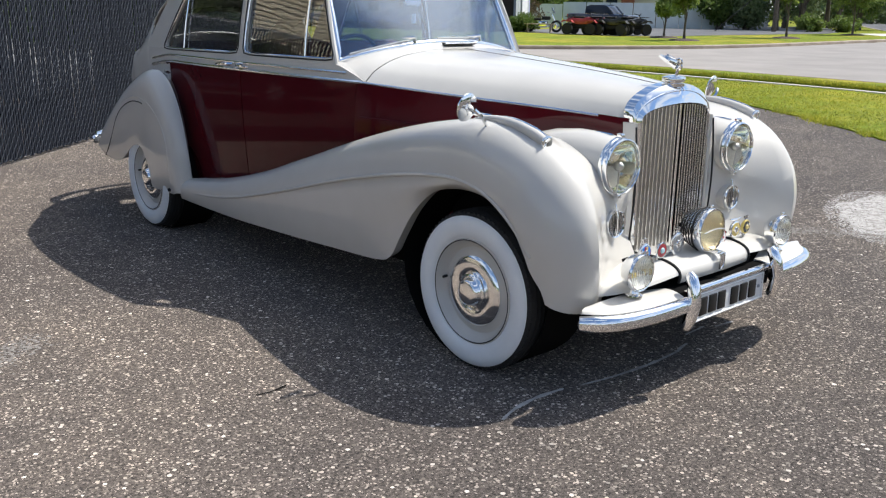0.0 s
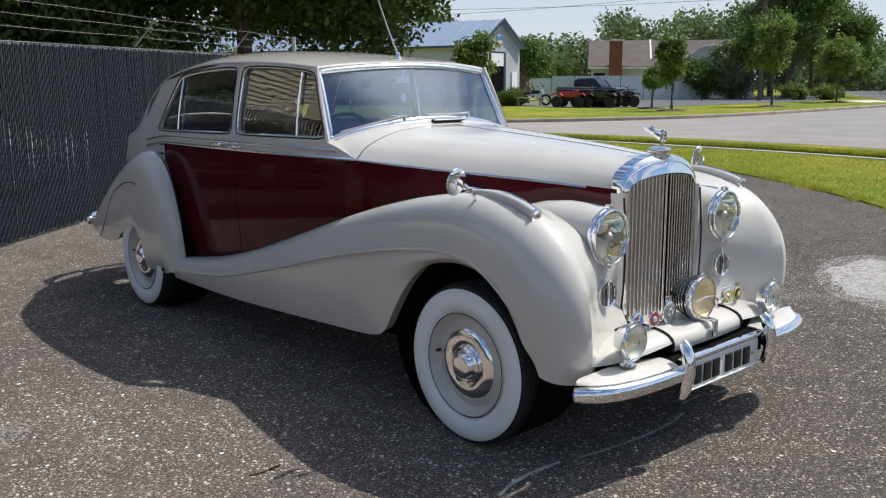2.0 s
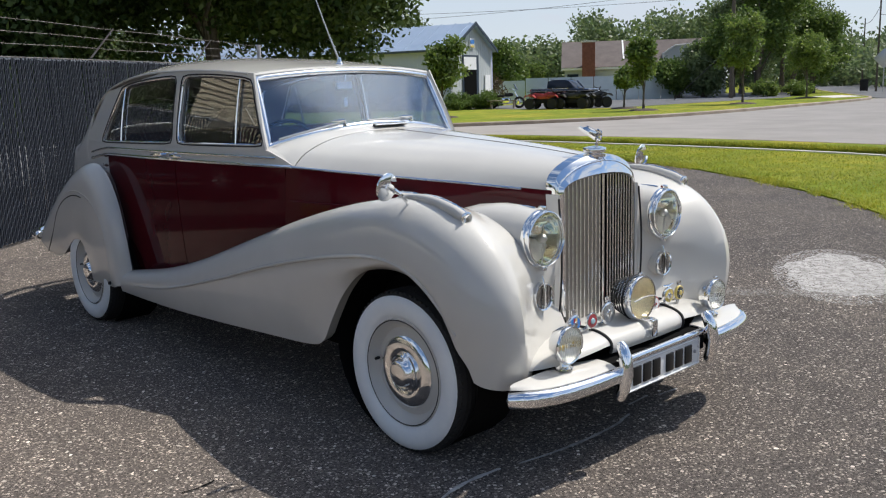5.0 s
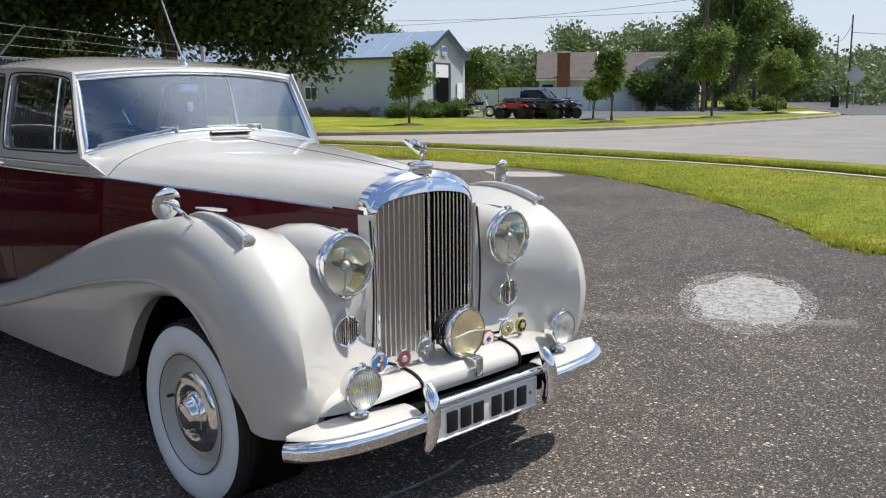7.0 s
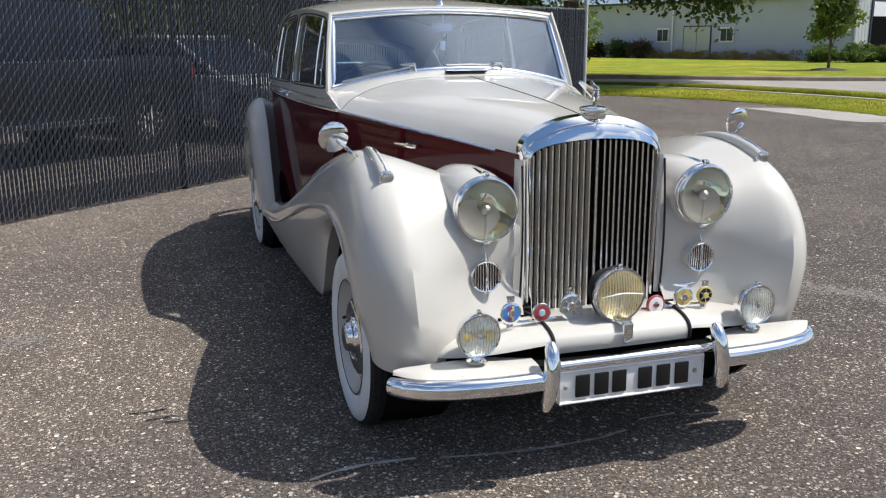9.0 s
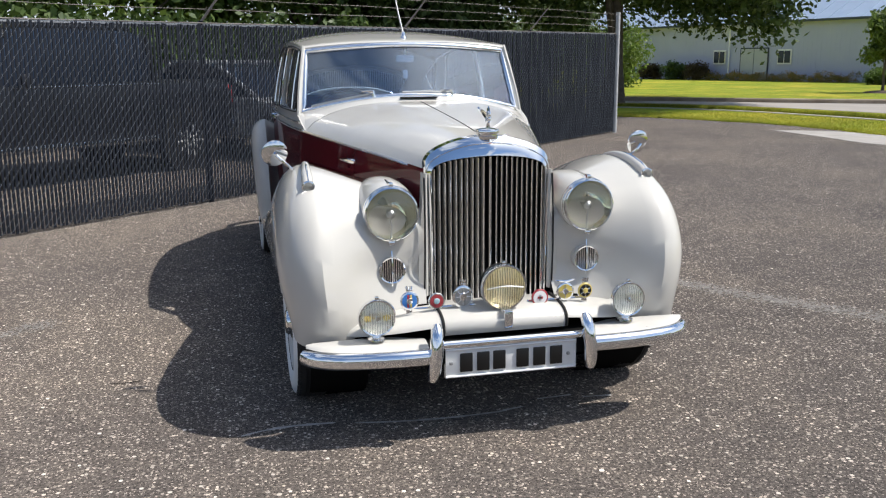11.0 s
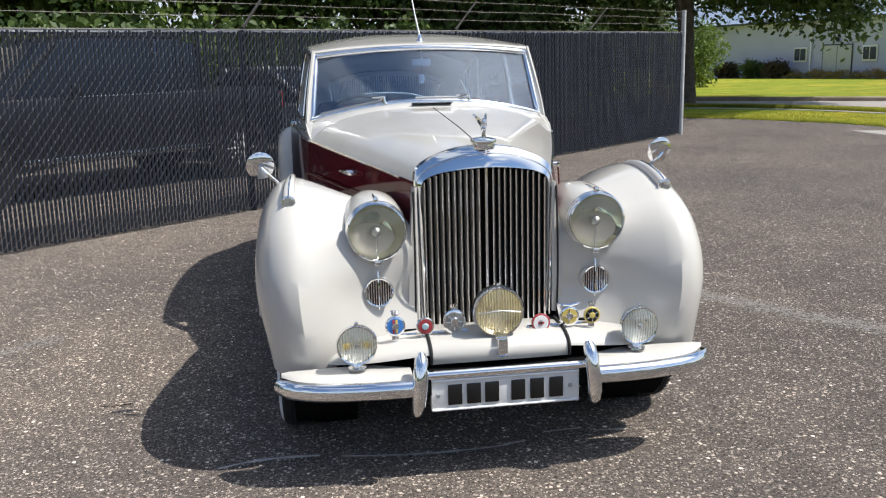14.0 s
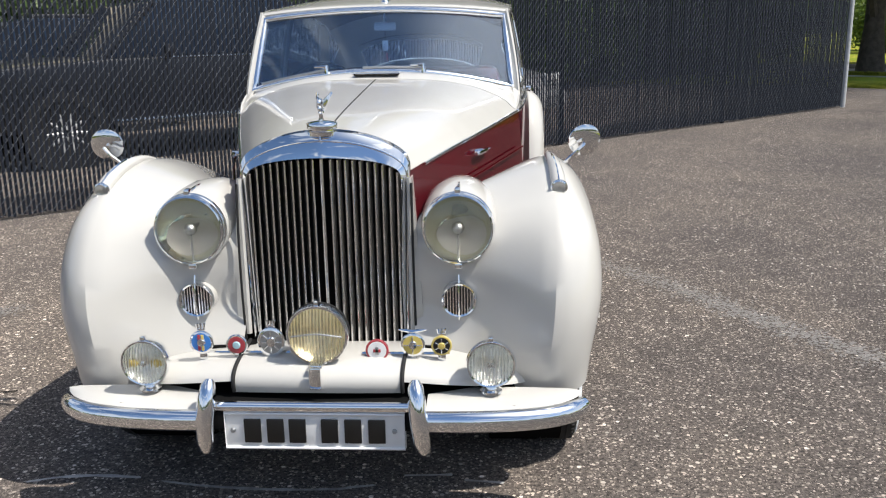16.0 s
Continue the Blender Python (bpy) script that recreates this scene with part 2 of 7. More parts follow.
M_LEAF = leaf_mat("maple_leaves", (0.055, 0.105, 0.024), (0.15, 0.21, 0.055))
M_LEAFDARK = leaf_mat("dark_leaves", (0.036, 0.072, 0.022), (0.095, 0.142, 0.042), 0.28)
M_LEAFYOUNG = leaf_mat("young_leaves", (0.085, 0.145, 0.034), (0.18, 0.235, 0.065), 0.45)
# paler and greyer than the near leaves: distance haze put into the colour
M_LEAFFAR = leaf_mat("hazed_far_leaves", (0.095, 0.145, 0.073), (0.165, 0.207, 0.112))
M_LEAFRED = leaf_mat("reddish_leaves", (0.055, 0.040, 0.030), (0.11, 0.085, 0.05))
M_FLOWER = leaf_mat("flowering_plants", (0.07, 0.12, 0.03), (0.55, 0.34, 0.13))
M_BARK = mottled("bark", (0.055, 0.045, 0.036), (0.12, 0.10, 0.08), 7, 0.95, 0.8, 25)
M_GRASS = mottled("lawn", (0.180, 0.238, 0.020), (0.330, 0.362, 0.046), 1.3, 0.92, 0.9, 45)
tint = ramp_node(M_GRASS, noise_node(M_GRASS, 0.28, 6, 0.7).outputs["Fac"], [(0.36, (0.85, 0.95, 0.85)), (0.50, (1.05, 1.02, 1.0)), (0.64, (1.75, 1.26, 1.5))])
fine = ramp_node(M_GRASS, noise_node(M_GRASS, 26, 4, 0.8).outputs["Fac"], [(0.32, (0.55, 0.60, 0.55)), (0.68, (1.40, 1.36, 1.30))])
tinted = mix_node(M_GRASS, 1.0, tint.outputs["Color"], fine.outputs["Color"], "MULTIPLY")
old = M_GRASS.node_tree.nodes["Principled BSDF"].inputs["Base Color"].links[0].from_socket
setin(M_GRASS, "Base Color", mix_node(M_GRASS, 1.0, old, tinted, "MULTIPLY"))
M_GRASS.node_tree.nodes["Principled BSDF"].inputs["Specular IOR Level"].default_value = 0.1
M_GRASS.node_tree.nodes["Principled BSDF"].inputs["Diffuse Roughness"].default_value = 1.0
M_BLADE = leaf_mat("grass_blades", (0.165, 0.215, 0.020), (0.42, 0.40, 0.065))
M_MULCH = mottled("mulch", (0.035, 0.025, 0.02), (0.08, 0.055, 0.04), 9, 0.95, 0.6, 40)


# ---- mesh helpers ----
def part(name, bm, material, parent=None, label="", smooth=True):
    me = bpy.data.meshes.new(name)
    bm.normal_update()
    bm.to_mesh(me)
    bm.free()
    for m in material if isinstance(material, (list, tuple)) else (material,):
        me.materials.append(m)
    if smooth:
        me.polygons.foreach_set("use_smooth", [True] * len(me.polygons))
        me.set_sharp_from_angle(angle=radians(38))
    ob = new(name, me)
    ob.parent = parent
    if label:
        ob["label"] = label
    return ob


def thing(name, label, category, m=None, group="", kind=""):
    ob = tagged(new(name), label, category, group, kind)
    if m is not None:
        ob.matrix_world = m
    return ob


def grid_faces(bm, rows, close=False, skip=None):
    """Faces between rows of points. skip(i, j): leave that face out."""
    vs = [[bm.verts.new(p) for p in row] for row in rows]
    for i in range(len(vs) - 1):
        n = len(vs[i])
        for j in range(n if close else n - 1):
            if skip and skip(i, j):
                continue
            k = (j + 1) % n
            bm.faces.new((vs[i][j], vs[i][k], vs[i + 1][k], vs[i + 1][j]))
    return vs


def loft(rows, close=False, skip=None, thick=0.0):
    bm = bmesh.new()
    grid_faces(bm, rows, close, skip)
    bmesh.ops.recalc_face_normals(bm, faces=bm.faces[:])
    if thick:
        bmesh.ops.solidify(bm, geom=bm.faces[:], thickness=thick)
    return bm


def catmull(points, n):
    """n points on a smooth curve through the given ones."""
    p = np.array(points, float)
    k = len(p)
    out = []
    for u in np.linspace(0, k - 1, n):
        i = min(int(u), k - 2)
        f = u - i
        a, b, c, d = p[max(i - 1, 0)], p[i], p[i + 1], p[min(i + 2, k - 1)]
        out.append(0.5 * (2 * b + (c - a) * f + (2 * a - 5 * b + 4 * c - d) * f * f + (3 * b - a - 3 * c + d) * f**3))
    return np.array(out)


def lathe(profile, n=32, bm=None, m=None, axis="y", caps=True):
    """Turns (distance along the axis, radius) pairs round the axis."""
    bm = bm or bmesh.new()
    rings, m = [], m or Matrix()
    for a, r in profile:
        ring = []
        for k in range(n):
            c, s = math.cos(2 * math.pi * k / n) * r, math.sin(2 * math.pi * k / n) * r
            ring.append(m @ Vector({"x": (a, c, s), "y": (c, a, s), "z": (c, s, a)}[axis]))
        rings.append(ring)
    vs = grid_faces(bm, rings, True)
    if caps:
        for end, r in ((vs[0], profile[0][1]), (vs[-1], profile[-1][1])):
            if r > 1e-4:
                bm.faces.new(end)
    bmesh.ops.recalc_face_normals(bm, faces=bm.faces[:])
    return bm


def tube(path, radius, n=8, bm=None, closed=False, flat=1.0):
    """A round bar along a path; radius may be one number or one per point. flat squashes it across."""
    bm = bm or bmesh.new()
    p = [Vector(q) for q in path]
    r = radius if isinstance(radius, (list, tuple, np.ndarray)) else [radius] * len(p)
    rings, side = [], None
    for i, q in enumerate(p):
        a = p[i - 1] if i or closed else q
        b = p[(i + 1) % len(p)] if i + 1 < len(p) or closed else q
        d = (b - a).normalized()
        if side is None:
            side = d.cross(Vector((0, 0, 1)) if abs(d.z) < 0.9 else Vector((1, 0, 0))).normalized()
        side = (side - d * side.dot(d)).normalized()
        up = side.cross(d)
        rings.append([q + side * (math.cos(2 * math.pi * k / n) * r[i]) + up * (math.sin(2 * math.pi * k / n) * r[i] * flat) for k in range(n)])
    if closed:
        rings.append(rings[0])
    vs = grid_faces(bm, rings, True)
    if not closed:
        bm.faces.new(vs[0]), bm.faces.new(vs[-1])
    bmesh.ops.remove_doubles(bm, verts=bm.verts[:], dist=1e-5)
    bmesh.ops.recalc_face_normals(bm, faces=bm.faces[:])
    return bm


def box(size, at=(0, 0, 0), bevel=0.0, bm=None, turn=None, segments=2):
    own = bmesh.new()
    bmesh.ops.create_cube(own, size=1, matrix=Matrix.Translation(at) @ (turn or Matrix()) @ Matrix.Diagonal((*size, 1)))
    if bevel:
        bmesh.ops.bevel(own, geom=own.edges[:], offset=bevel, segments=segments, affect="EDGES", profile=0.5)
    if bm is None:
        return own
    me = bpy.data.meshes.new("piece")
    own.to_mesh(me)
    own.free()
    bm.from_mesh(me)
    bpy.data.meshes.remove(me)
    return bm


def prism(outline, z0, z1, bm=None):
    bm = bm or bmesh.new()
    lo, hi = [bm.verts.new((x, y, z0)) for x, y in outline], [bm.verts.new((x, y, z1)) for x, y in outline]
    bm.faces.new(hi), bm.faces.new(lo[::-1])
    for i in range(len(lo)):
        j = (i + 1) % len(lo)
        bm.faces.new((lo[i], lo[j], hi[j], hi[i]))
    bmesh.ops.recalc_face_normals(bm, faces=bm.faces[:])
    return bm


def extrude_profile(outline, x0, x1, bevel=0.0):
    """A closed (y, z) outline made solid from x0 to x1."""
    bm = bmesh.new()
    a, b = [bm.verts.new((x0, y, z)) for y, z in outline], [bm.verts.new((x1, y, z)) for y, z in outline]
    bm.faces.new(a), bm.faces.new(b)
    for i in range(len(a)):
        j = (i + 1) % len(a)
        bm.faces.new((a[i], a[j], b[j], b[i]))
    bmesh.ops.recalc_face_normals(bm, faces=bm.faces[:])
    if bevel:
        bmesh.ops.bevel(bm, geom=bm.edges[:], offset=bevel, segments=2, affect="EDGES", profile=0.5)
    return bm


# ---- ground, lot, road ----
def sheet(name, outline, z, material, label, category, thick=0.05, kind="structure", smooth_n=0):
    pts = [tuple(p) for p in catmull(list(outline) + [outline[0]], smooth_n)[:-1]] if smooth_n else outline
    ob = part(name, prism(pts, z - thick, z), material, None, label, smooth=False)
    return tagged(ob, label, category, "", kind)


bm = bmesh.new()
bmesh.ops.create_grid(bm, x_segments=8, y_segments=8, size=900)
g = part("ground", bm, M_GRASS, None, "", False)
g.location.z = -0.06
tagged(g, "flat grassy ground reaching to the horizon", "ground", "", "structure")

EDGE = [(10.5, -14), (9.4, -9.0), (7.9, -5.0), (6.6, -2.2), (5.95, -0.6), (6.05, 0.45), (6.97, 1.35), (8.2, 2.75), (9.05, 3.95), (10.0, 5.6), (10.55, 7.15), (10.85, 9.0), (10.95, 10.6), (11.0, 12.2), (10.7, 13.8), (9.8, 15.9), (8.78, 17.3), (7.2, 18.6), (5.0, 19.6), (1.0, 20.5)]
lot_edge = []
for p in catmull(EDGE, 420):
    ragged = 0.11 * noise.noise((p[0] * 1.3, p[1] * 1.3, 4)) + 0.06 * noise.noise((p[0] * 6, p[1] * 6, 9))
    lot_edge.append((p[0] + ragged, p[1] + 0.5 * ragged))
sheet("asphalt_lot", lot_edge + [(-30, 22), (-30, -14)], 0.0, M_ASPHALT, "worn asphalt lot speckled with pale stones", "pavement")
sheet("asphalt_lot_behind", [(-30, -14), (-30, -70), (45, -70), (45, -14)], 0.0, M_ASPHALT, "worn asphalt lot going on behind", "pavement")
KERBLINE = [(9.8, -9), (11.2, -3.0), (12.1, 0.0), (12.75, 2.4), (13.3, 4.2), (13.6, 6.5), (13.72, 9.5), (13.65, 12.5), (13.3, 15.3), (12.5, 18.2), (10.9, 20.6), (8.0, 22.8), (3.0, 24.5)]
kerb_line = catmull(KERBLINE, 60)
ROADEDGE = [(11.2, -9.5), (12.9, -4.0), (14.2, 0.0), (15.1, 3.3), (15.55, 6.5), (15.65, 9.5), (15.4, 12.5), (14.9, 16.0), (13.7, 19.6), (11.6, 22.4), (8.4, 24.7), (3.0, 26.6)]
road_edge = catmull(ROADEDGE, 60)
sheet("grass_verge", lot_edge + [tuple(p) for p in kerb_line[::-1]] + [(12.0, -14)], 0.018, M_GRASS, "mown grass verge beside the lot", "grass", 0.09)
edging = loft([[(p[0] + dx, p[1], z) for dx, z in ((0, -0.03), (0, 0.040), (0.015, 0.045), (0.14, 0.045), (0.15, -0.03))] for p in kerb_line])
tagged(part("concrete_edging", edging, M_CONCRETE, None, "", False), "narrow pale concrete edging in the verge", "kerb", "", "structure")
strip = [(p[0] + 0.15, p[1]) for p in kerb_line] + [(p[0] - 0.16, p[1]) for p in road_edge[::-1]]
sheet("grass_strip", strip, 0.07, M_GRASS, "long grass strip along the road", "grass", 0.12)
k = loft([[(p[0] + dx, p[1], z) for dx, z in ((-0.16, -0.05), (-0.16, 0.075), (-0.02, 0.075), (0.0, 0.06), (0.0, -0.05))] for p in road_edge])
tagged(part("near_kerb", k, M_KERB, None, "", False), "stained concrete kerb along the road", "kerb", "", "structure")
FARKERB = [(2.0, 29.5), (8.0, 28.2), (12.7, 25.6), (15.4, 23.6), (18.0, 21.4), (21.8, 18.9), (26.0, 17.2), (30.5, 16.6), (38.0, 16.8), (46.0, 17.3), (52.0, 18.6), (60.0, 23.0), (80.0, 34.0), (120, 54)]
far_kerb = catmull(FARKERB, 80)
sheet("road", [tuple(p) for p in road_edge] + [tuple(p) for p in far_kerb[:62]] + [(62, 12), (62, -30), (11.0, -30)], -0.005, M_ROAD, "pale concrete-grey road with a wide junction", "road")
sheet("side_street", [(52, 18.0), (60.0, 22.6), (80.0, 33.6), (160, 73), (160, 52), (66, 10), (61.9, 8)], 0.002, M_STREET, "darker grey side street running away", "road")
k = loft([[(p[0] + n[0] * d, p[1] + n[1] * d, z) for d, z in ((0, -0.05), (0, 0.10), (0.03, 0.13), (0.18, 0.13), (0.18, -0.05))] for p, n in ((far_kerb[i], (lambda t: (-t[1], t[0]))((far_kerb[min(i + 1, 79)] - far_kerb[max(i - 1, 0)]) / np.linalg.norm(far_kerb[min(i + 1, 79)] - far_kerb[max(i - 1, 0)]))) for i in range(80))])
tagged(part("far_kerb", k, M_KERB, None, "", False), "brown-stained concrete kerb across the road", "kerb", "", "structure")
lawn = [tuple(p) for p in far_kerb] + [(160, 120), (60, 120), (0, 110), (-20, 60)]
sheet("far_lawn", [(x - 0.0, y + 0.12) for x, y in lawn], 0.10, M_GRASS, "sunlit mown lawn across the road", "grass", 0.16)
sheet("grey_forecourt", [(33.8, 35.0), (33.2, 30.0), (33.6, 26.2), (35.5, 24.7), (40.0, 24.8), (47.0, 24.6), (52.0, 24.2), (60, 26.6), (75, 36), (62, 44), (48, 40), (41.5, 37.5)], 0.115, M_STREET, "grey asphalt forecourt", "pavement")
sheet("footpath", [(50.5, 20.2), (53.5, 19.7), (57, 22.4), (54.5, 23.4)], 0.115, M_CONCRETE, "pale concrete ramp at the corner", "pavement")
sheet("concrete_pad", [(9.75, 12.2), (10.85, 11.3), (10.95, 9.2), (10.2, 8.7), (9.6, 9.0), (9.7, 10.6)], 0.006, M_PAD, "pale concrete pad let into the asphalt", "pavement", 0.02, smooth_n=30)
sheet("concrete_patch", [(9.7, 8.35), (10.25, 7.5), (9.98, 6.7), (9.5, 6.95), (9.2, 7.55)], 0.006, M_PAD, "pale concrete patch", "pavement", 0.02, smooth_n=24)

# white residue, painted slivers of sunlight and thin lines on the asphalt
rng = np.random.default_rng(12)
v, f = [], []
while len(f) < 24000:
    a, r = rng.uniform(0, 2 * math.pi), rng.random() ** 0.55 * 1.12
    edge = 0.86 + 0.20 * noise.noise((2.2 * math.cos(a), 2.2 * math.sin(a), 3))
    if r > edge and rng.random() > 0.16:
        continue
    dx, dy = 0.90 * math.cos(a) * r, 0.42 * math.sin(a) * r
    cx, cy = 3.47 + 0.87 * dx - 0.32 * dy, 0.08 + 0.40 * dx + 0.92 * dy
    s, t = rng.uniform(0.003, 0.0095), rng.uniform(0, 6.28)
    base = len(v)
    for q in range(5):
        b = t + 2 * math.pi * q / 5
        k = s * rng.uniform(0.6, 1.2)
        v.append((cx + k * math.cos(b), cy + k * math.sin(b), 0.003 + 0.0002 * (base % 7)))
    f.append(tuple(range(base, base + 5)))
stain = bpy.data.meshes.new("white_stain")
stain.from_pydata(v, [], f)
stain.materials.append(M_PALEMARK)
tagged(new("white_stain", stain), "patch of white residue flecks on the asphalt", "stain", "", "stuff")


def streak(name, pts, w, material, label, z=0.005, n=24):
    p = catmull(pts, n)
    rows = []
    for i, q in enumerate(p):
        t = p[min(i + 1, n - 1)] - p[max(i - 1, 0)]
        t = t / np.linalg.norm(t)
        h = w * (0.35 + 0.65 * abs(noise.noise((q[0] * 9, q[1] * 9, 1)))) * (0.3 if i in (0, n - 1) else 1)
        rows.append([(q[0] - t[1] * h, q[1] + t[0] * h, z), (q[0] + t[1] * h, q[1] - t[0] * h, z)])
    return tagged(part(name, loft(rows), material, None, "", False), label, "stain", "lines on the asphalt", "structure")


# sun slipping past the bumper into the car's shadow, laid on as pale streaks
streak("sun_sliver", [(-1.03, -0.435), (-0.93, -0.40), (-0.80, -0.385), (-0.655, -0.395)], 0.016, M_PALEMARK, "thin sliver of sunlight coloured onto the asphalt")
streak("sun_sliver", [(-0.58, -0.415), (-0.42, -0.445), (-0.20, -0.462), (0.0, -0.455), (0.06, -0.44), (0.135, -0.425)], 0.016, M_PALEMARK, "thin sliver of sunlight coloured onto the asphalt")
streak("sun_sliver", [(0.22, -0.36), (0.30, -0.355), (0.38, -0.35)], 0.012, M_PALEMARK, "thin sliver of sunlight coloured onto the asphalt")
streak("sun_sliver", [(0.42, -0.385), (0.55, -0.40)], 0.012, M_PALEMARK, "thin sliver of sunlight coloured onto the asphalt")
for seed, pts, wide, count in ((1, [(1.0, 2.6), (1.58, 1.75), (1.93, 1.12), (2.39, 0.46), (2.95, -0.25), (3.3, -0.7)], 0.060, 4200), (2, [(-3.1, 0.7), (-2.49, 1.04), (-2.07, 1.42)], 0.05, 800)):
    rng, p = np.random.default_rng(seed), catmull(pts, 80)
    v, f = [], []
    for i in range(count):
        q = p[rng.integers(0, 80)] + rng.normal(0, wide, 2)
        s, t = rng.uniform(0.004, 0.011), rng.uniform(0, 6.28)
        base = len(v)
        v += [(q[0] + s * rng.uniform(0.6, 1.2) * math.cos(t + 1.2566 * k), q[1] + s * rng.uniform(0.6, 1.2) * math.sin(t + 1.2566 * k), 0.003 + 0.0002 * (i % 7)) for k in range(5)]
        f.append(tuple(range(base, base + 5)))
    me = bpy.data.meshes.new("faded_line")
    me.from_pydata(v, [], f)
    me.materials.append(M_SCUFF)
    tagged(new("faded_line", me), "worn remains of a faded line on the asphalt", "stain", "faded lines", "stuff")
streak("asphalt_crack", [(-1.60, 0.31), (-1.54, 0.30), (-1.46, 0.315)], 0.008, M_DARK, "short dark crack in the asphalt")

# ---- trees and plants ----
def leaf_cloud(centres, per, spread, size, seed, squash=0.8):
    """Leaves as small folded quads gathered in clumps: vertices and faces for one mesh."""
    rng = np.random.default_rng(seed)
    c = np.repeat(np.array(centres, float), per, 0)
    n = len(c)
    off = rng.normal(0, 1, (n, 3))
    off /= np.maximum(np.linalg.norm(off, axis=1, keepdims=True), 1e-6)
    off *= (rng.random((n, 1)) ** 0.45) * spread * rng.uniform(0.7, 1.3, (n, 1))
    off[:, 2] *= squash
    p = c + off
    a = rng.normal(0, 1, (n, 3))
    a /= np.linalg.norm(a, axis=1, keepdims=True)
    b = np.cross(a, rng.normal(0, 1, (n, 3)))
    b /= np.maximum(np.linalg.norm(b, axis=1, keepdims=True), 1e-6)
    s = size * rng.uniform(0.6, 1.35, (n, 1))
    v = np.stack([p - a * s, p + b * s * 0.55, p + a * s, p - b * s * 0.55], 1).reshape(-1, 3)
    f = np.arange(4 * n).reshape(-1, 4)
    return v, f


def cloud_part(name, cloud, material, parent=None, label=""):
    v, f = cloud
    me = bpy.data.meshes.new(name)
    me.from_pydata(v.tolist(), [], f.tolist())
    me.materials.append(material)
    ob = new(name, me)
    ob.parent = parent
    if label:
        ob["label"] = label
    return ob


def crown_centres(n, radius, height, base, seed, hollow=0.45, fill=1.0, skirt=0.0):
    """Clump centres on overlapping lobes, which leave an uneven outline and gaps. skirt: how far the low boughs spread."""
    rng = np.random.default_rng(seed)
    lobes = []
    for i in range(max(9, n // 11)):
        p = rng.normal(0, 1, 3)
        p *= rng.uniform(max(hollow, 0.25), 0.80) / np.linalg.norm(p)
        if skirt and rng.random() < 0.6:
            p[2] = -abs(p[2])
        p[:2] *= 1 + skirt * max(0, -p[2])
        lobes.append((p, fill * rng.uniform(0.20, 0.36)))
    out = []
    for i in range(n):
        c, size = lobes[i % len(lobes)]
        q = rng.normal(0, 1, 3)
        q *= size * rng.random() ** 0.35 / np.linalg.norm(q)
        p = c + q * (1.0, 1.0, 0.7)
        h = (p[2] + 1) / 2
        w = 1.12 - 0.30 * h
        out.append((p[0] * radius * w, p[1] * radius * w, base + h * height))
    return out


def tree(name, at, height, radius, base, trunk, label, material, seed, clumps=150, per=70, leaf=0.11, spread=0.9, group="trees", bark=M_BARK, mulch=False, hollow=0.4, fill=1.0, skirt=0.0):
    t = thing(name, label, "tree", Matrix.Translation((at[0], at[1], at[2] if len(at) > 2 else 0)), group)
    rng = random.Random(seed)
    bm = bmesh.new()
    top = height * 0.8
    path = [(0.02 * trunk * rng.uniform(-1, 1) * k, 0.02 * rng.uniform(-1, 1) * k, top * k / 8) for k in range(9)]
    tube(path, [trunk * (1.35 if k == 0 else 1.0) * (1 - 0.105 * k) for k in range(9)], 10, bm)
    for i in range(9):
        a = rng.uniform(0, 2 * math.pi)
        z0 = base * 0.7 + (height * 0.55 - base * 0.5) * i / 9
        out = radius * rng.uniform(0.55, 0.85)
        r = trunk * 0.42 * (1 - 0.06 * i)
        tube([(0, 0, z0), (out * 0.35 * math.cos(a), out * 0.35 * math.sin(a), z0 + 0.16 * height), (out * math.cos(a + 0.2), out * math.sin(a + 0.2), z0 + 0.30 * height)], [r, r * 0.6, r * 0.2], 6, bm)
    part("trunk", bm, bark, t, "brown bark trunk and limbs")
    cloud_part("crown", leaf_cloud(crown_centres(clumps, radius, height - base, base, seed, hollow, fill, skirt), per, spread, leaf, seed), material, t, "leafy crown with gaps")
    if mulch:
        part("mulch_ring", lathe([(-0.02, 0.75), (0.05, 0.6), (0.09, 0.2)], 16, axis="z"), M_MULCH, t, "dark mulch ring")
    return t


def bush(name, at, size, label, material, seed, leaf=0.06, n=60, per=60, group=""):
    b = thing(name, label, "bush", Matrix.Translation((*at, 0.06)), group)
    rng = np.random.default_rng(seed)
    c = rng.normal(0, 1, (n, 3))
    c /= np.linalg.norm(c, axis=1, keepdims=True)
    c *= rng.random((n, 1)) ** 0.4
    c = np.stack([c[:, 0] * size[0] / 2, c[:, 1] * size[1] / 2, size[2] * (0.45 + 0.42 * c[:, 2])], 1)
    stem = bmesh.new()
    for i in range(5):
        tube([(0.1 * i - 0.2, 0, -0.08), (c[i][0] * 0.6, c[i][1] * 0.6, size[2] * 0.6)], [0.02, 0.008], 5, stem)
    part("stems", stem, M_BARK, b)
    cloud_part("foliage", leaf_cloud(c, per, min(size) * 0.26, leaf, seed), material, b)
    return b


tree("big_maple_tree", (10.9, 22.4), 13.0, 6.7, 2.0, 0.29, "large spreading maple with a thick dark trunk", M_LEAFDARK, 11, 900, 320, 0.108, 1.15, hollow=0.3, fill=1.25, skirt=0.75)
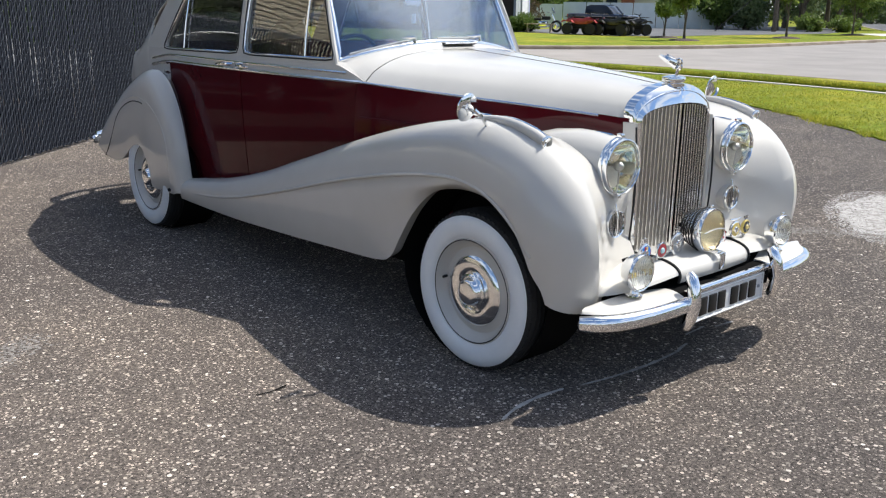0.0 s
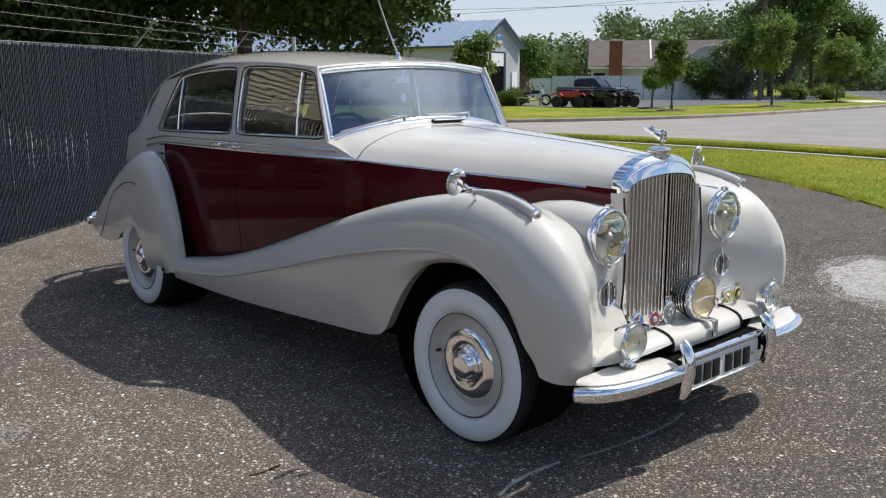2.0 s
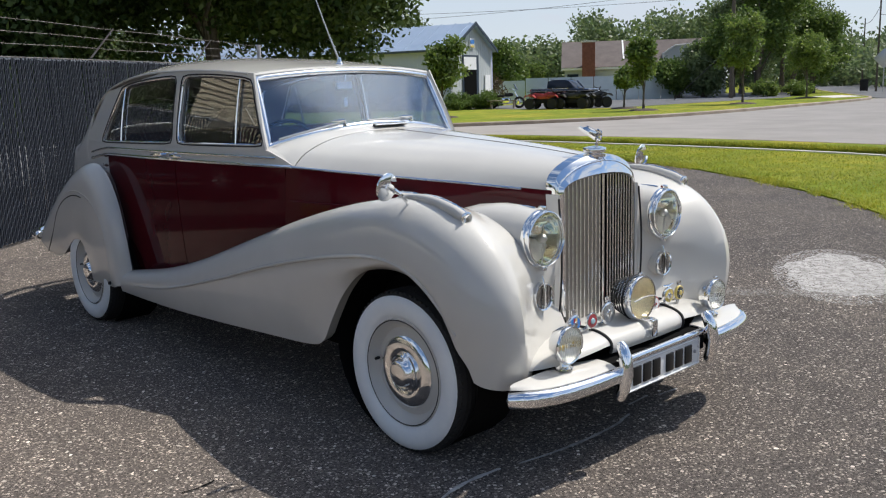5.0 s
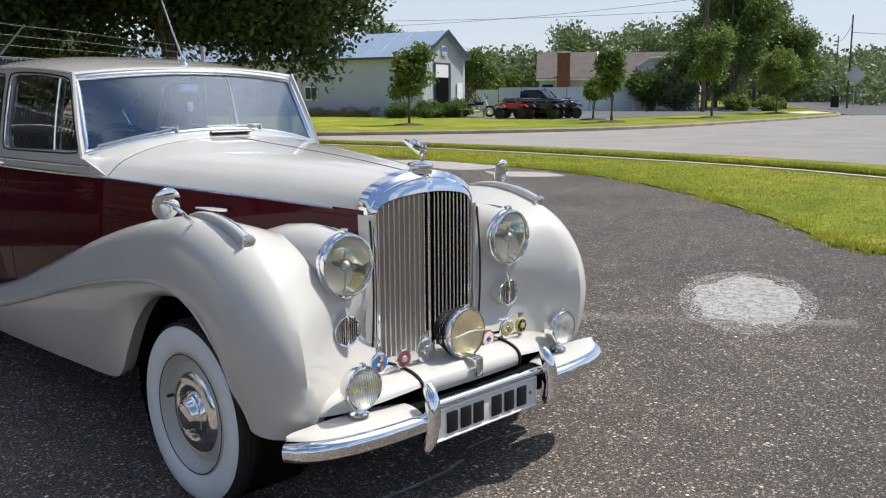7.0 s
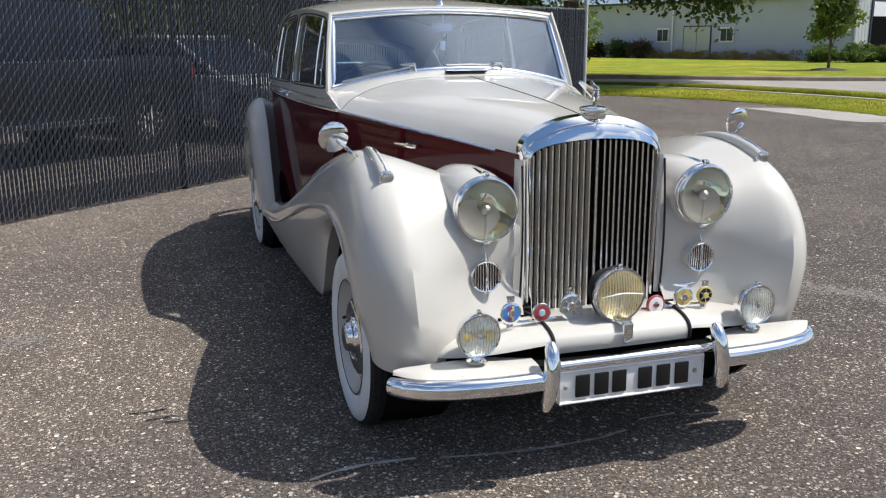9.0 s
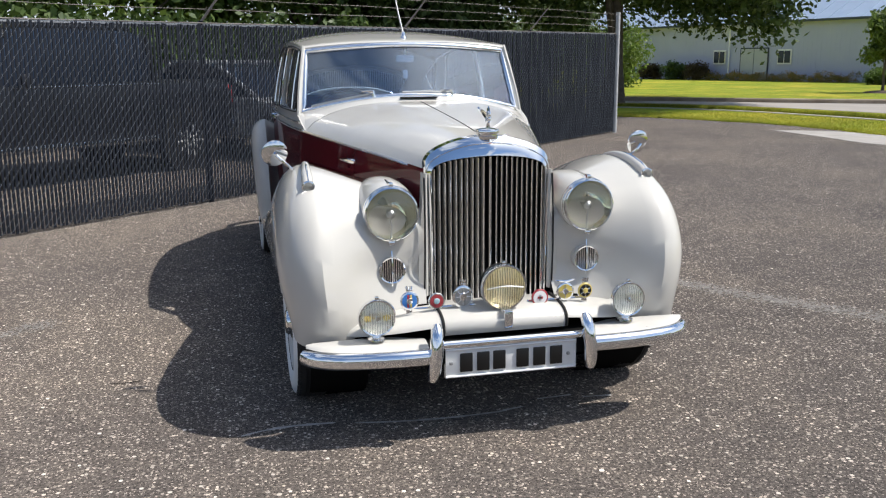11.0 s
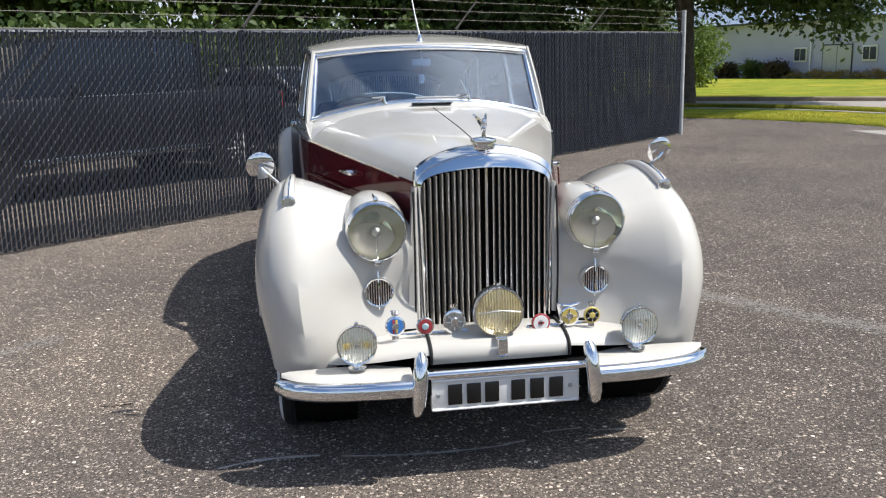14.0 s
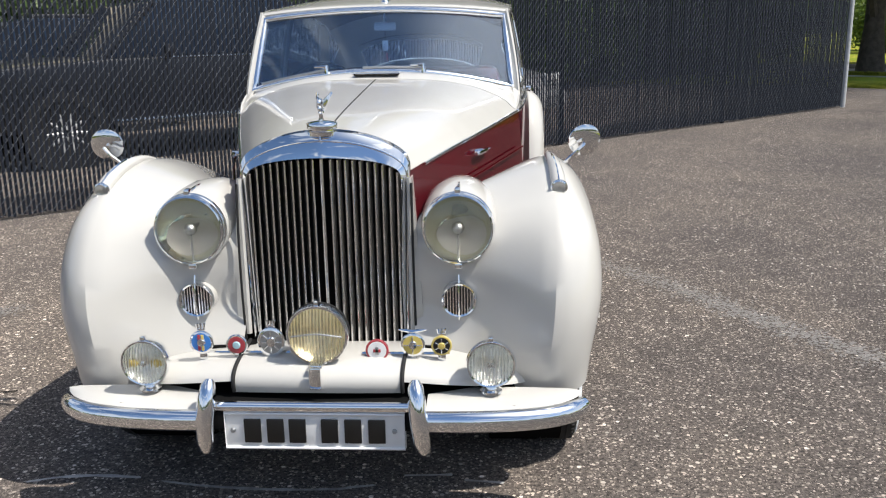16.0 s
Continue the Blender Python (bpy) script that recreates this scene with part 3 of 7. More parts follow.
for i, (x, y, h, r) in enumerate(((-15.5, 18.0, 10, 4.2), (-8.2, 17.5, 11, 4.6), (-3.4, 19.6, 11.5, 4.8), (1.6, 21.8, 11, 4.8), (5.6, 24.5, 12, 5.0), (-20.5, 9.0, 10, 4.2))):
    tree("hedgerow_tree", (x, y), h, r, 0.9, 0.16, "dense dark green tree behind the fence", (M_LEAF, M_LEAFDARK, M_LEAF)[i % 3], 30 + i, 320, 170, 0.105, 1.0, "trees behind the fence", hollow=0.3, fill=1.2, skirt=0.5)
for i, (x, y, h, r, b) in enumerate(((23.6, 25.7, 3.6, 0.95, 0.95), (31.6, 20.8, 3.75, 0.66, 0.8), (33.9, 23.5, 2.15, 0.42, 0.6), (40.1, 20.5, 4.75, 1.10, 1.0), (50.5, 21.9, 4.4, 1.55, 0.9))):
    tree("young_tree", (x, y, 0.1), h, r, b, 0.055, "young street tree in a mulch ring", M_LEAFYOUNG, 50 + i, int(60 + 45 * r), 60, 0.085, 0.24 + 0.14 * r, "young street trees", mulch=True, hollow=0.1, fill=1.75)
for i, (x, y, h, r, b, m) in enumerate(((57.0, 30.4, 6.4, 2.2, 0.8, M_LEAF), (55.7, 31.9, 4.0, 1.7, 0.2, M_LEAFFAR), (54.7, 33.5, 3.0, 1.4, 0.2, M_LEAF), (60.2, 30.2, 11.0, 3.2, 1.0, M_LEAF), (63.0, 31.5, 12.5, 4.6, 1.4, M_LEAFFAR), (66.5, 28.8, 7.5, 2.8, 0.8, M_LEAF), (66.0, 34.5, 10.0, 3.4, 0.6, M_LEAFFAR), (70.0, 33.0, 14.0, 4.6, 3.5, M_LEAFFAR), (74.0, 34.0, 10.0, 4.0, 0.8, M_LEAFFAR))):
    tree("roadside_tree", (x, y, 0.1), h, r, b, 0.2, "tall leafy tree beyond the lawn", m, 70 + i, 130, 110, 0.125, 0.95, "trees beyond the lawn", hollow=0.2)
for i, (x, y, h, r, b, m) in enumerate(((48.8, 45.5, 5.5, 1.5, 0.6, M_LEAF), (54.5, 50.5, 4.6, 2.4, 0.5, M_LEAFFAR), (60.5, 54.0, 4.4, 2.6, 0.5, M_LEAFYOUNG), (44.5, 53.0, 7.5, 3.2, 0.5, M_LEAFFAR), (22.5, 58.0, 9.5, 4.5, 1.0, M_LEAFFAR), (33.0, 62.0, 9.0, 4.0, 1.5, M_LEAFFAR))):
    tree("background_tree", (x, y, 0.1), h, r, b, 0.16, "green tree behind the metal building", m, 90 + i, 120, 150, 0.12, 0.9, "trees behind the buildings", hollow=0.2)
# bare tree behind the roof ridge
bare = thing("bare_tree", "bare leafless tree behind the building", "tree", Matrix.Translation((40.0, 60.0, 0)))
bm = bmesh.new()
rng = random.Random(3)
tube([(0, 0, 0), (0.1, 0, 3.5), (0, 0.1, 6.0)], [0.18, 0.13, 0.08], 6, bm)
for i in range(26):
    a, z = rng.uniform(0, 6.28), rng.uniform(3.5, 6.0)
    l = rng.uniform(0.9, 2.0)
    tube([(0, 0, z), (l * 0.6 * math.cos(a), l * 0.6 * math.sin(a), z + 0.7 * l), (l * math.cos(a + 0.4), l * math.sin(a + 0.4), z + 1.25 * l)], [0.05, 0.03, 0.012], 4, bm)
part("trunk", bm, M_BARK, bare)
# far woods
rng = np.random.default_rng(8)
cs = []
for i in range(900):
    a = radians(rng.uniform(12, 75))
    d = rng.uniform(125, 165)
    top = 6.6 + 2.4 * noise.noise((a * 9, 2, 1)) + (4.5 if 0.46 < a < 0.66 else 0)
    cs.append((d * math.cos(a), d * math.sin(a), rng.uniform(0.5, top)))
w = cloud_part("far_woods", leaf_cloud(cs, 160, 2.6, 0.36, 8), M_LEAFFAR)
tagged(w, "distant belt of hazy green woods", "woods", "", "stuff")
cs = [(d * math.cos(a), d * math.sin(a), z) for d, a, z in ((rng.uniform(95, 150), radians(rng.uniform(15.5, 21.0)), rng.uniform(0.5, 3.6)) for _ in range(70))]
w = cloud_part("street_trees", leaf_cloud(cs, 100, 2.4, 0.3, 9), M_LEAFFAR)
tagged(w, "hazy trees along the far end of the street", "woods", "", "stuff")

rng = np.random.default_rng(31)
cs = []
for i in range(420):
    a = radians(rng.uniform(165, 340))
    d = rng.uniform(58, 75)
    cs.append((d * math.cos(a), d * math.sin(a) - 6, rng.uniform(0.4, 6.5 + 2.5 * noise.noise((a * 6, 5, 1)))))
w = cloud_part("woods_behind", leaf_cloud(cs, 60, 2.6, 0.5, 12), M_LEAFDARK)
tagged(w, "belt of green trees beyond the lot", "woods", "", "stuff")

# grass blades: over the verge, thick and tall along the ragged edge of the lot and behind the edging
def blades(name, px, py, z, low, high, wide, slant, seed, label):
    rng = np.random.default_rng(seed)
    px, py = np.array(px), np.array(py)
    n = len(px)
    h, ang, wd, lean = rng.uniform(low, high, n), rng.uniform(0, 2 * math.pi, n), rng.uniform(0.5, 1.0, n) * wide, rng.normal(0, slant, (n, 2))
    left = np.stack([px - wd * np.cos(ang), py - wd * np.sin(ang), np.full(n, z)], 1)
    right = np.stack([px + wd * np.cos(ang), py + wd * np.sin(ang), np.full(n, z)], 1)
    tip = np.stack([px + lean[:, 0], py + lean[:, 1], z + h], 1)
    return tagged(cloud_part(name, (np.stack([left, right, tip], 1).reshape(-1, 3), np.arange(3 * n).reshape(-1, 3)), M_BLADE), label, "grass", "", "stuff")


rng = np.random.default_rng(21)
le, kl = np.array(lot_edge), kerb_line
near = le[(le[:, 1] > -2.5) & (le[:, 1] < 19.0)]
px, py = [], []
while len(px) < 60000:
    y = rng.uniform(-2.0, 18.5)
    x0, x1 = near[np.argmin(np.abs(near[:, 1] - y)), 0], kl[np.argmin(np.abs(kl[:, 1] - y)), 0]
    px.append(x0 + 0.02 + (x1 - x0 - 0.04) * rng.random() ** 1.5), py.append(y)
blades("grass_tufts", px, py, 0.012, 0.012, 0.045, 0.010, 0.022, 22, "short uneven grass blades over the verge")
pick = near[rng.integers(0, len(near), 16000)]
shift = rng.normal(0.05, 0.07, 16000)
thin = np.array([noise.noise((p[0] * 2.2, p[1] * 2.2, 7)) for p in pick]) > -0.15
blades("grass_fringe", (pick[:, 0] + shift)[thin], (pick[:, 1] + rng.uniform(-0.05, 0.05, 16000) - 0.5 * shift)[thin], -0.002, 0.02, 0.085, 0.009, 0.035, 23, "ragged grass fringe creeping over the asphalt")
fine_kerb = catmull(KERBLINE, 900)
pick = fine_kerb[rng.integers(120, 820, 30000)]
blades("long_grass", pick[:, 0] + 0.15 + np.abs(rng.normal(0, 0.10, 30000)), pick[:, 1] + rng.uniform(-0.03, 0.03, 30000), 0.05, 0.04, 0.13, 0.013, 0.045, 24, "long grass standing behind the concrete edging")

# ---- metal building across the road ----
A = Vector((33.83, 35.80, 0.08))
ALONG = Vector((-0.309, 0.951, 0))  # from the near corner along the long wall
ACROSS = Vector((0.951, 0.309, 0))
LONG, WIDE, EAVE, RIDGE = 26.0, 5.6, 3.62, 5.10
# blue pushed into the shaded wall's colour to offset green light off the lawn
SIDING = mottled("blue_shifted_siding", (0.365, 0.392, 0.540), (0.395, 0.422, 0.570), 0.7, 0.6)
WHITE = mottled("white_trim", (0.70, 0.71, 0.71), (0.78, 0.78, 0.78), 4, 0.5)
BLUEROOF = mottled("blue_metal_roof", (0.28, 0.36, 0.48), (0.34, 0.42, 0.54), 0.8, 0.4, 0, None, 0.3)
DARKTRIM = mat("dark_blue_trim", (0.03, 0.045, 0.07), 0.5)
PANE = mat("dark_window_pane", (0.016, 0.026, 0.046), 0.06, 0, 0, 0.25)
build = thing("metal_building", "grey-green metal-sided building with a blue roof", "building")


def bp(a, c, z):
    """A point of the building: metres along the long wall, across the gable, up."""
    return A + ALONG * a + ACROSS * c + Vector((0, 0, z))


def slab(p, u, v, thick, bm=None):
    bm = bm or bmesh.new()
    n = u.cross(v).normalized() * thick
    q = [p, p + u, p + u + v, p + v]
    lo, hi = [bm.verts.new(x) for x in q], [bm.verts.new(x + n) for x in q]
    bm.faces.new(lo), bm.faces.new(hi)
    for i in range(4):
        bm.faces.new((lo[i], lo[(i + 1) % 4], hi[(i + 1) % 4], hi[i]))
    bmesh.ops.recalc_face_normals(bm, faces=bm.faces[:])
    return bm


UP = Vector((0, 0, 1))
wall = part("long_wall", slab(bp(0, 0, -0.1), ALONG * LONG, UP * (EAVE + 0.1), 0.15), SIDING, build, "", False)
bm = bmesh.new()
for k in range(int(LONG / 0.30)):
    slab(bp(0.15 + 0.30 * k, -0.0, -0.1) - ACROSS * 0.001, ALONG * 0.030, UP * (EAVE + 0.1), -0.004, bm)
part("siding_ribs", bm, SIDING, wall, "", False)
bm = bmesh.new()
pts = [bp(0, 0, -0.1), bp(0, WIDE, -0.1), bp(0, WIDE, EAVE), bp(0, WIDE / 2, RIDGE), bp(0, 0, EAVE)]
f0, f1 = [bm.verts.new(p) for p in pts], [bm.verts.new(p + ALONG * 0.15) for p in pts]
bm.faces.new(f0), bm.faces.new(f1)
for i in range(5):
    bm.faces.new((f0[i], f0[(i + 1) % 5], f1[(i + 1) % 5], f1[i]))
bmesh.ops.recalc_face_normals(bm, faces=bm.faces[:])
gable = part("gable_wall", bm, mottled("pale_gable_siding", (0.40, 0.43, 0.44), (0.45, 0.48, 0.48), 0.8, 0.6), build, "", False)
for k in range(18):
    c = 0.15 + 0.30 * k
    top = EAVE + (RIDGE - EAVE) * (1 - abs(c - WIDE / 2) / (WIDE / 2)) - 0.05
    part("siding_rib", slab(bp(-0.003, c, 0.0), ACROSS * 0.030, UP * top, 0.008), gable.data.materials[0], gable, "", False)
part("back_wall", slab(bp(0, WIDE, -0.1), ALONG * LONG, UP * (EAVE + 0.1), 0.15), SIDING, build, "", False)
part("end_wall", slab(bp(LONG, 0, -0.1), ACROSS * WIDE, UP * (EAVE + 0.1), 0.15), SIDING, build, "", False)
for s in (0, 1):
    e = bp(-0.35, -0.30, EAVE - 0.12) if s == 0 else bp(-0.35, WIDE + 0.30, EAVE - 0.12)
    r = bp(-0.35, WIDE / 2, RIDGE + 0.04)
    roof = part("roof_slope", slab(e, ALONG * (LONG + 0.7), r - e, -0.06 if s else 0.06), BLUEROOF, build, "blue ribbed metal roof", False)
    for k in range(0, int(LONG), 1):
        part("roof_rib", slab(e + ALONG * (0.4 + k) + UP * 0.06, ALONG * 0.04, r - e, -0.03 if s else 0.03), BLUEROOF, roof, "", False)
    part("barge_board", slab(e - ALONG * 0.02 + UP * 0.08, (r - e), UP * -0.20, 0.04 if s == 0 else -0.04), DARKTRIM, roof, "dark blue barge board", False)
part("eave_gutter", slab(bp(-0.3, -0.36, EAVE - 0.22), ALONG * (LONG + 0.6), UP * 0.13, -0.08), DARKTRIM, build, "", False)


def wall_window(a, w, z0, z1):
    p = bp(a, 0, z0) - ACROSS * 0.03
    win = part("window", slab(p, ALONG * w, UP * (z1 - z0), -0.05), WHITE, build, "white-framed sliding window", False)
    for f in (0.08, 0.54):
        part("pane", slab(p + ALONG * (w * f) + UP * 0.09 - ACROSS * 0.058, ALONG * (w * 0.38), UP * (z1 - z0 - 0.18), -0.03), PANE, win, "", False)


for a in (7.45, 12.35):
    wall_window(a, 0.98, 1.0, 1.88)
door = part("double_door", slab(bp(9.1, 0, 0) - ACROSS * 0.02, ALONG * 2.1, UP * 2.0, -0.05), DARKTRIM, build, "", False)
for f in (0.06, 1.07):
    part("door_leaf", slab(bp(9.1 + f, 0, 0.03) - ACROSS * 0.05, ALONG * 0.97, UP * 1.9, -0.03), mottled("grey_door", (0.36, 0.39, 0.40), (0.40, 0.43, 0.44), 2, 0.5), door, "pale grey door leaf", False)
part("down_pipe", tube([bp(12.05, -0.10, 0.1), bp(12.05, -0.10, EAVE - 0.2)], 0.05, 8), WHITE, build, "white downpipe")
for a in (10.1, 2.0, -0.0):
    part("wall_lamp", box((0.16, 0.16, 0.24), bp(a, -0.14, 2.25), 0.03), DARKTRIM, build, "small dark wall lamp")
garage = part("garage_opening", slab(bp(-0.02, 1.45, 0.02), ACROSS * 2.15, UP * 3.2, 0.05), DARKTRIM, build, "dark blue framed garage doorway", False)
# flat near-black sheet stands for the shade inside the garage
part("interior_shade", slab(bp(-0.075, 1.60, 0.02), ACROSS * 1.65, UP * 2.3, 0.02), M_DARK, garage, "", False)
part("raised_door", slab(bp(-0.075, 1.60, 2.34), ACROSS * 1.65, UP * 0.76, 0.02), WHITE, garage, "white roller door half raised", False)
part("side_door", slab(bp(-0.03, 4.5, 0.02), ACROSS * 0.75, UP * 2.0, 0.05), WHITE, build, "white side door", False)
sign = part("square_sign", slab(bp(-0.03, 2.45, 3.62), ACROSS * 0.62, UP * 0.62, 0.05), WHITE, build, "small square sign in blue and yellow", False)
part("sign_patch", slab(bp(-0.085, 2.50, 3.90), ACROSS * 0.50, UP * 0.24, 0.02), M_BLUEENAMEL, sign, "", False)
part("sign_patch", slab(bp(-0.085, 2.50, 3.68), ACROSS * 0.50, UP * 0.12, 0.02), M_YELLOWENAMEL, sign, "", False)
# planting along the wall
cs = []
rng = np.random.default_rng(4)
for i in range(300):
    a = rng.uniform(2.6, 13.5)
    p = bp(a, -rng.uniform(0.3, 1.2), rng.uniform(0.05, 0.42 + 0.12 * math.sin(a * 3)))
    cs.append(tuple(p))
fb = cloud_part("flower_bed", leaf_cloud(cs, 26, 0.20, 0.045, 4), M_FLOWER)
tagged(fb, "flower bed of yellow-green plants along the wall", "flowers", "", "stuff")
for i, (x, y, s) in enumerate(((32.3, 33.6, (2.6, 1.5, 1.05)), (33.9, 33.0, (2.2, 1.5, 1.10)), (31.0, 34.6, (1.8, 1.3, 0.95)))):
    bush("clipped_hedge", (x, y), s, "clipped green hedge at the building's corner", M_LEAF, 120 + i, 0.055, 70, 90, "hedge by the building")
for i, (a, s, m) in enumerate(((13.8, (1.7, 1.2, 1.3), M_LEAFRED), (15.6, (2.0, 1.3, 1.35), M_LEAFDARK), (17.8, (1.8, 1.2, 1.2), M_LEAFRED))):
    p = bp(a, -1.1, 0)
    bush("shrub", (p.x, p.y), s, "rounded dark shrub by the wall", m, 130 + i, 0.07, 50, 60, "shrubs by the wall")
for i, (x, y, s) in enumerate(((17.5, 37.0, (3.2, 2.6, 3.6)), (18.8, 40.5, (3.0, 2.6, 3.0)))):
    bush("tall_shrub", (x, y), s, "bright green tall shrub beside the building", M_LEAFYOUNG, 140 + i, 0.09, 80, 70, "tall shrubs")
for i, (x, y, s) in enumerate(((55.5, 27.2, (2.6, 2.0, 1.3)), (57.6, 25.8, (2.2, 2.0, 1.2)), (41.5, 40.0, (3.0, 2.0, 2.2)), (50.5, 39.0, (2.2, 1.6, 1.8)), (52.6, 37.2, (2.0, 1.6, 1.7)))):
    bush("roadside_bush", (x, y), s, "low green bush on the lawn", (M_LEAFYOUNG, M_LEAFYOUNG, M_LEAFRED, M_LEAFRED, M_LEAFRED)[i], 150 + i, 0.09, 40, 60, "low bushes")

# ---- house with a brick chimney ----
house = thing("house", "pale house with a brown roof and brick chimney", "house", pose(64.1, 45.2, 0.1, 0, 0, -52))
HW = mottled("pale_house_siding", (0.42, 0.44, 0.46), (0.48, 0.50, 0.51), 1, 0.7)
HR = mottled("brown_shingles", (0.092, 0.076, 0.072), (0.130, 0.108, 0.102), 1.3, 0.9, 0.5, 9)
BRICK = mottled("red_brick", (0.15, 0.055, 0.040), (0.24, 0.09, 0.065), 5, 0.9)


def gabled(parent, x0, x1, depth, eave, ridge, y0=0.0, ends=True):
    part("wall", box((x1 - x0, depth, eave + 0.2), ((x0 + x1) / 2, y0 + depth / 2, eave / 2 - 0.1)), HW, parent, "", False)
    for x in (x0, x1):
        part("gable", extrude_profile([(y0, eave), (y0 + depth, eave), (y0 + depth / 2, ridge - 0.05)], x - 0.05, x + 0.05), HW, parent, "", False)
    for s in (0, 1):
        e = Vector((x0 - 0.3, y0 - 0.3 if s == 0 else y0 + depth + 0.3, eave - 0.15))
        r = Vector((x0 - 0.3, y0 + depth / 2, ridge))
        part("roof", slab(e, Vector((x1 - x0 + 0.6, 0, 0)), r - e, 0.14 if s == 0 else -0.14), HR, parent, "brown shingle roof", False)
    part("fascia", box((x1 - x0 + 0.6, 0.05, 0.18), ((x0 + x1) / 2, y0 - 0.32, eave - 0.16)), WHITE, parent, "", False)


gabled(house, -5.05, 0.05, 8.0, 2.7, 5.0)
gabled(house, 0.05, 7.2, 6.5, 2.7, 4.95, 1.0)
part("roof_valley_trim", box((0.14, 4.8, 0.10), (0.25, 1.8, 3.88), turn=Matrix.Rotation(radians(31), 4, "X")), WHITE, house, "", False)
ch = part("chimney", box((1.15, 0.8, 5.1), (-2.9, -0.45, 2.35), 0.02), BRICK, house, "red brick chimney", False)
part("chimney_cap", box((1.3, 0.95, 0.14), (-2.9, -0.45, 4.92), 0.02), M_CONCRETE, ch, "", False)
for x in (-4.3, 1.5, 3.0):
    part("window", box((1.0, 0.06, 1.1), (x, -0.02 if x < 1 else 0.98, 1.55), 0.01), PANE, house, "", False)
# clipped gable of the wing that stands out from the front
bm = extrude_profile([(3.75, -0.1), (3.75, 3.75), (4.75, 4.35), (7.0, 4.50), (7.0, -0.1)], -3.0, 0.0)
bm.transform(Matrix.Rotation(radians(-90), 4, "Z"))
part("wing_wall", bm, HW, house, "grey wing wall with a clipped gable", False)
for p, q in (((3.62, 3.66), (4.72, 4.36)), ((4.72, 4.36), (7.1, 4.52))):
    part("wing_trim", tube([(p[0], -0.05, p[1]), (q[0], -0.05, q[1])], 0.07, 6), WHITE, house, "", False)
annex = thing("house_annex", "pale house wing with a gable facing the street", "house", pose(72.0, 40.0, 0.1, 0, 0, 38))
gabled(annex, -4.0, 4.0, 3.4, 2.9, 4.5)
pf = thing("panel_fence", "pale panel fence behind the forecourt", "fence")
for k in range(9):
    p = Vector((43.2 + 1.35 * k, 42.6 - 1.02 * k, 0.1))
    part("fence_panel", slab(p, Vector((1.30, -0.98, 0)), UP * (1.75 if k > 1 else 1.4 + 0.2 * k), 0.05), mottled("pale_blue_panel" if k == 0 else "pale_panel", (0.45, 0.52, 0.54), (0.52, 0.58, 0.60), 2, 0.6) if k == 0 else bpy.data.materials["pale_blue_panel"], pf, "", False)


# ---- utility poles, wires, bin, sign ----
def pole(at, h, r=0.14, arms=True):
    p = thing("utility_pole", "weathered wooden utility pole with cables", "pole", Matrix.Translation((*at, 0.0)), "utility poles")
    part("post", tube([(0, 0, -0.1), (0.02, 0, h * 0.5), (0, 0, h)], [r, r * 0.85, r * 0.7], 8), M_BARK, p)
    if arms:
        part("crossarm", box((0.10, 1.8, 0.12), (0, 0, h - 0.6), 0.01), M_BARK, p)
        part("transformer", lathe([(0, 0.0), (0.0, 0.24), (0.75, 0.24), (0.8, 0.1), (0.82, 0)], 14, m=Matrix.Translation((0.4, 0.1, h * 0.62)), axis="z"), M_STEEL, p)
    return p


POLES = [((52.5, 28.0), 12.5), ((74.0, 26.8), 7.6), ((98.0, 37.5), 7.4), ((125.0, 50.0), 8.0), ((66.0, 13.0), 7.2)]
for i, (at, h) in enumerate(POLES):
    pole(at, h, 0.15 if i == 0 else 0.09, i == 0)


def cable(name, a, b, sag, r=0.012):
    a, b = Vector(a), Vector(b)
    pts = [a.lerp(b, f) - Vector((0, 0, 4 * sag * f * (1 - f))) for f in np.linspace(0, 1, 17)]
    return tagged(part(name, tube(pts, r, 5), M_BLACK), "thin black overhead cable", "cable", "overhead cables", "structure")


cable("overhead_cable", (52.5, 28.0, 7.6), (38.0, 58.0, 6.6), 0.5, 0.013)
cable("overhead_cable", (52.5, 28.0, 6.8), (30.0, 75.0, 8.5), 0.7, 0.013)
cable("overhead_cable", (74.0, 26.8, 7.0), (98.0, 37.5, 6.9), 0.5, 0.02)
cable("overhead_cable", (74.0, 26.8, 6.2), (95.0, 12.0, 6.4), 0.4, 0.02)
cable("guy_wire", (52.5, 28.0, 3.6), (49.3, 30.4, 0.1), 0.0, 0.03)
can = thing("rubbish_bin", "black wheeled rubbish bin at the kerb", "bin", pose(70.5, 26.4, 0.12, 0, 0, 20) @ Matrix.Scale(0.75, 4))
part("bin_body", box((0.75, 0.8, 1.15), (0, 0, 0.6), 0.05), M_BLACK, can)
part("bin_lid", box((0.82, 0.9, 0.08), (0, 0, 1.2), 0.03), M_BLACK, can)
for y in (-0.3, 0.3):
    part("bin_wheel", lathe([(-0.04, 0.0), (-0.04, 0.12), (0.04, 0.12), (0.04, 0)], 14, m=Matrix.Translation((-0.38, y, 0.12))), M_BLACK, can)
rs = thing("road_sign", "back of a grey diamond road sign on a post", "sign", pose(72.2, 25.6, 0.1, 0, 0, 25))
part("sign_post", tube([(0, 0, -0.1), (0, 0, 2.2)], 0.04, 6), M_STEEL, rs)
part("sign_board", box((0.03, 1.15, 1.15), (0, 0, 2.55), 0.02, turn=Matrix.Rotation(radians(45), 4, "X")), M_STEEL, rs)


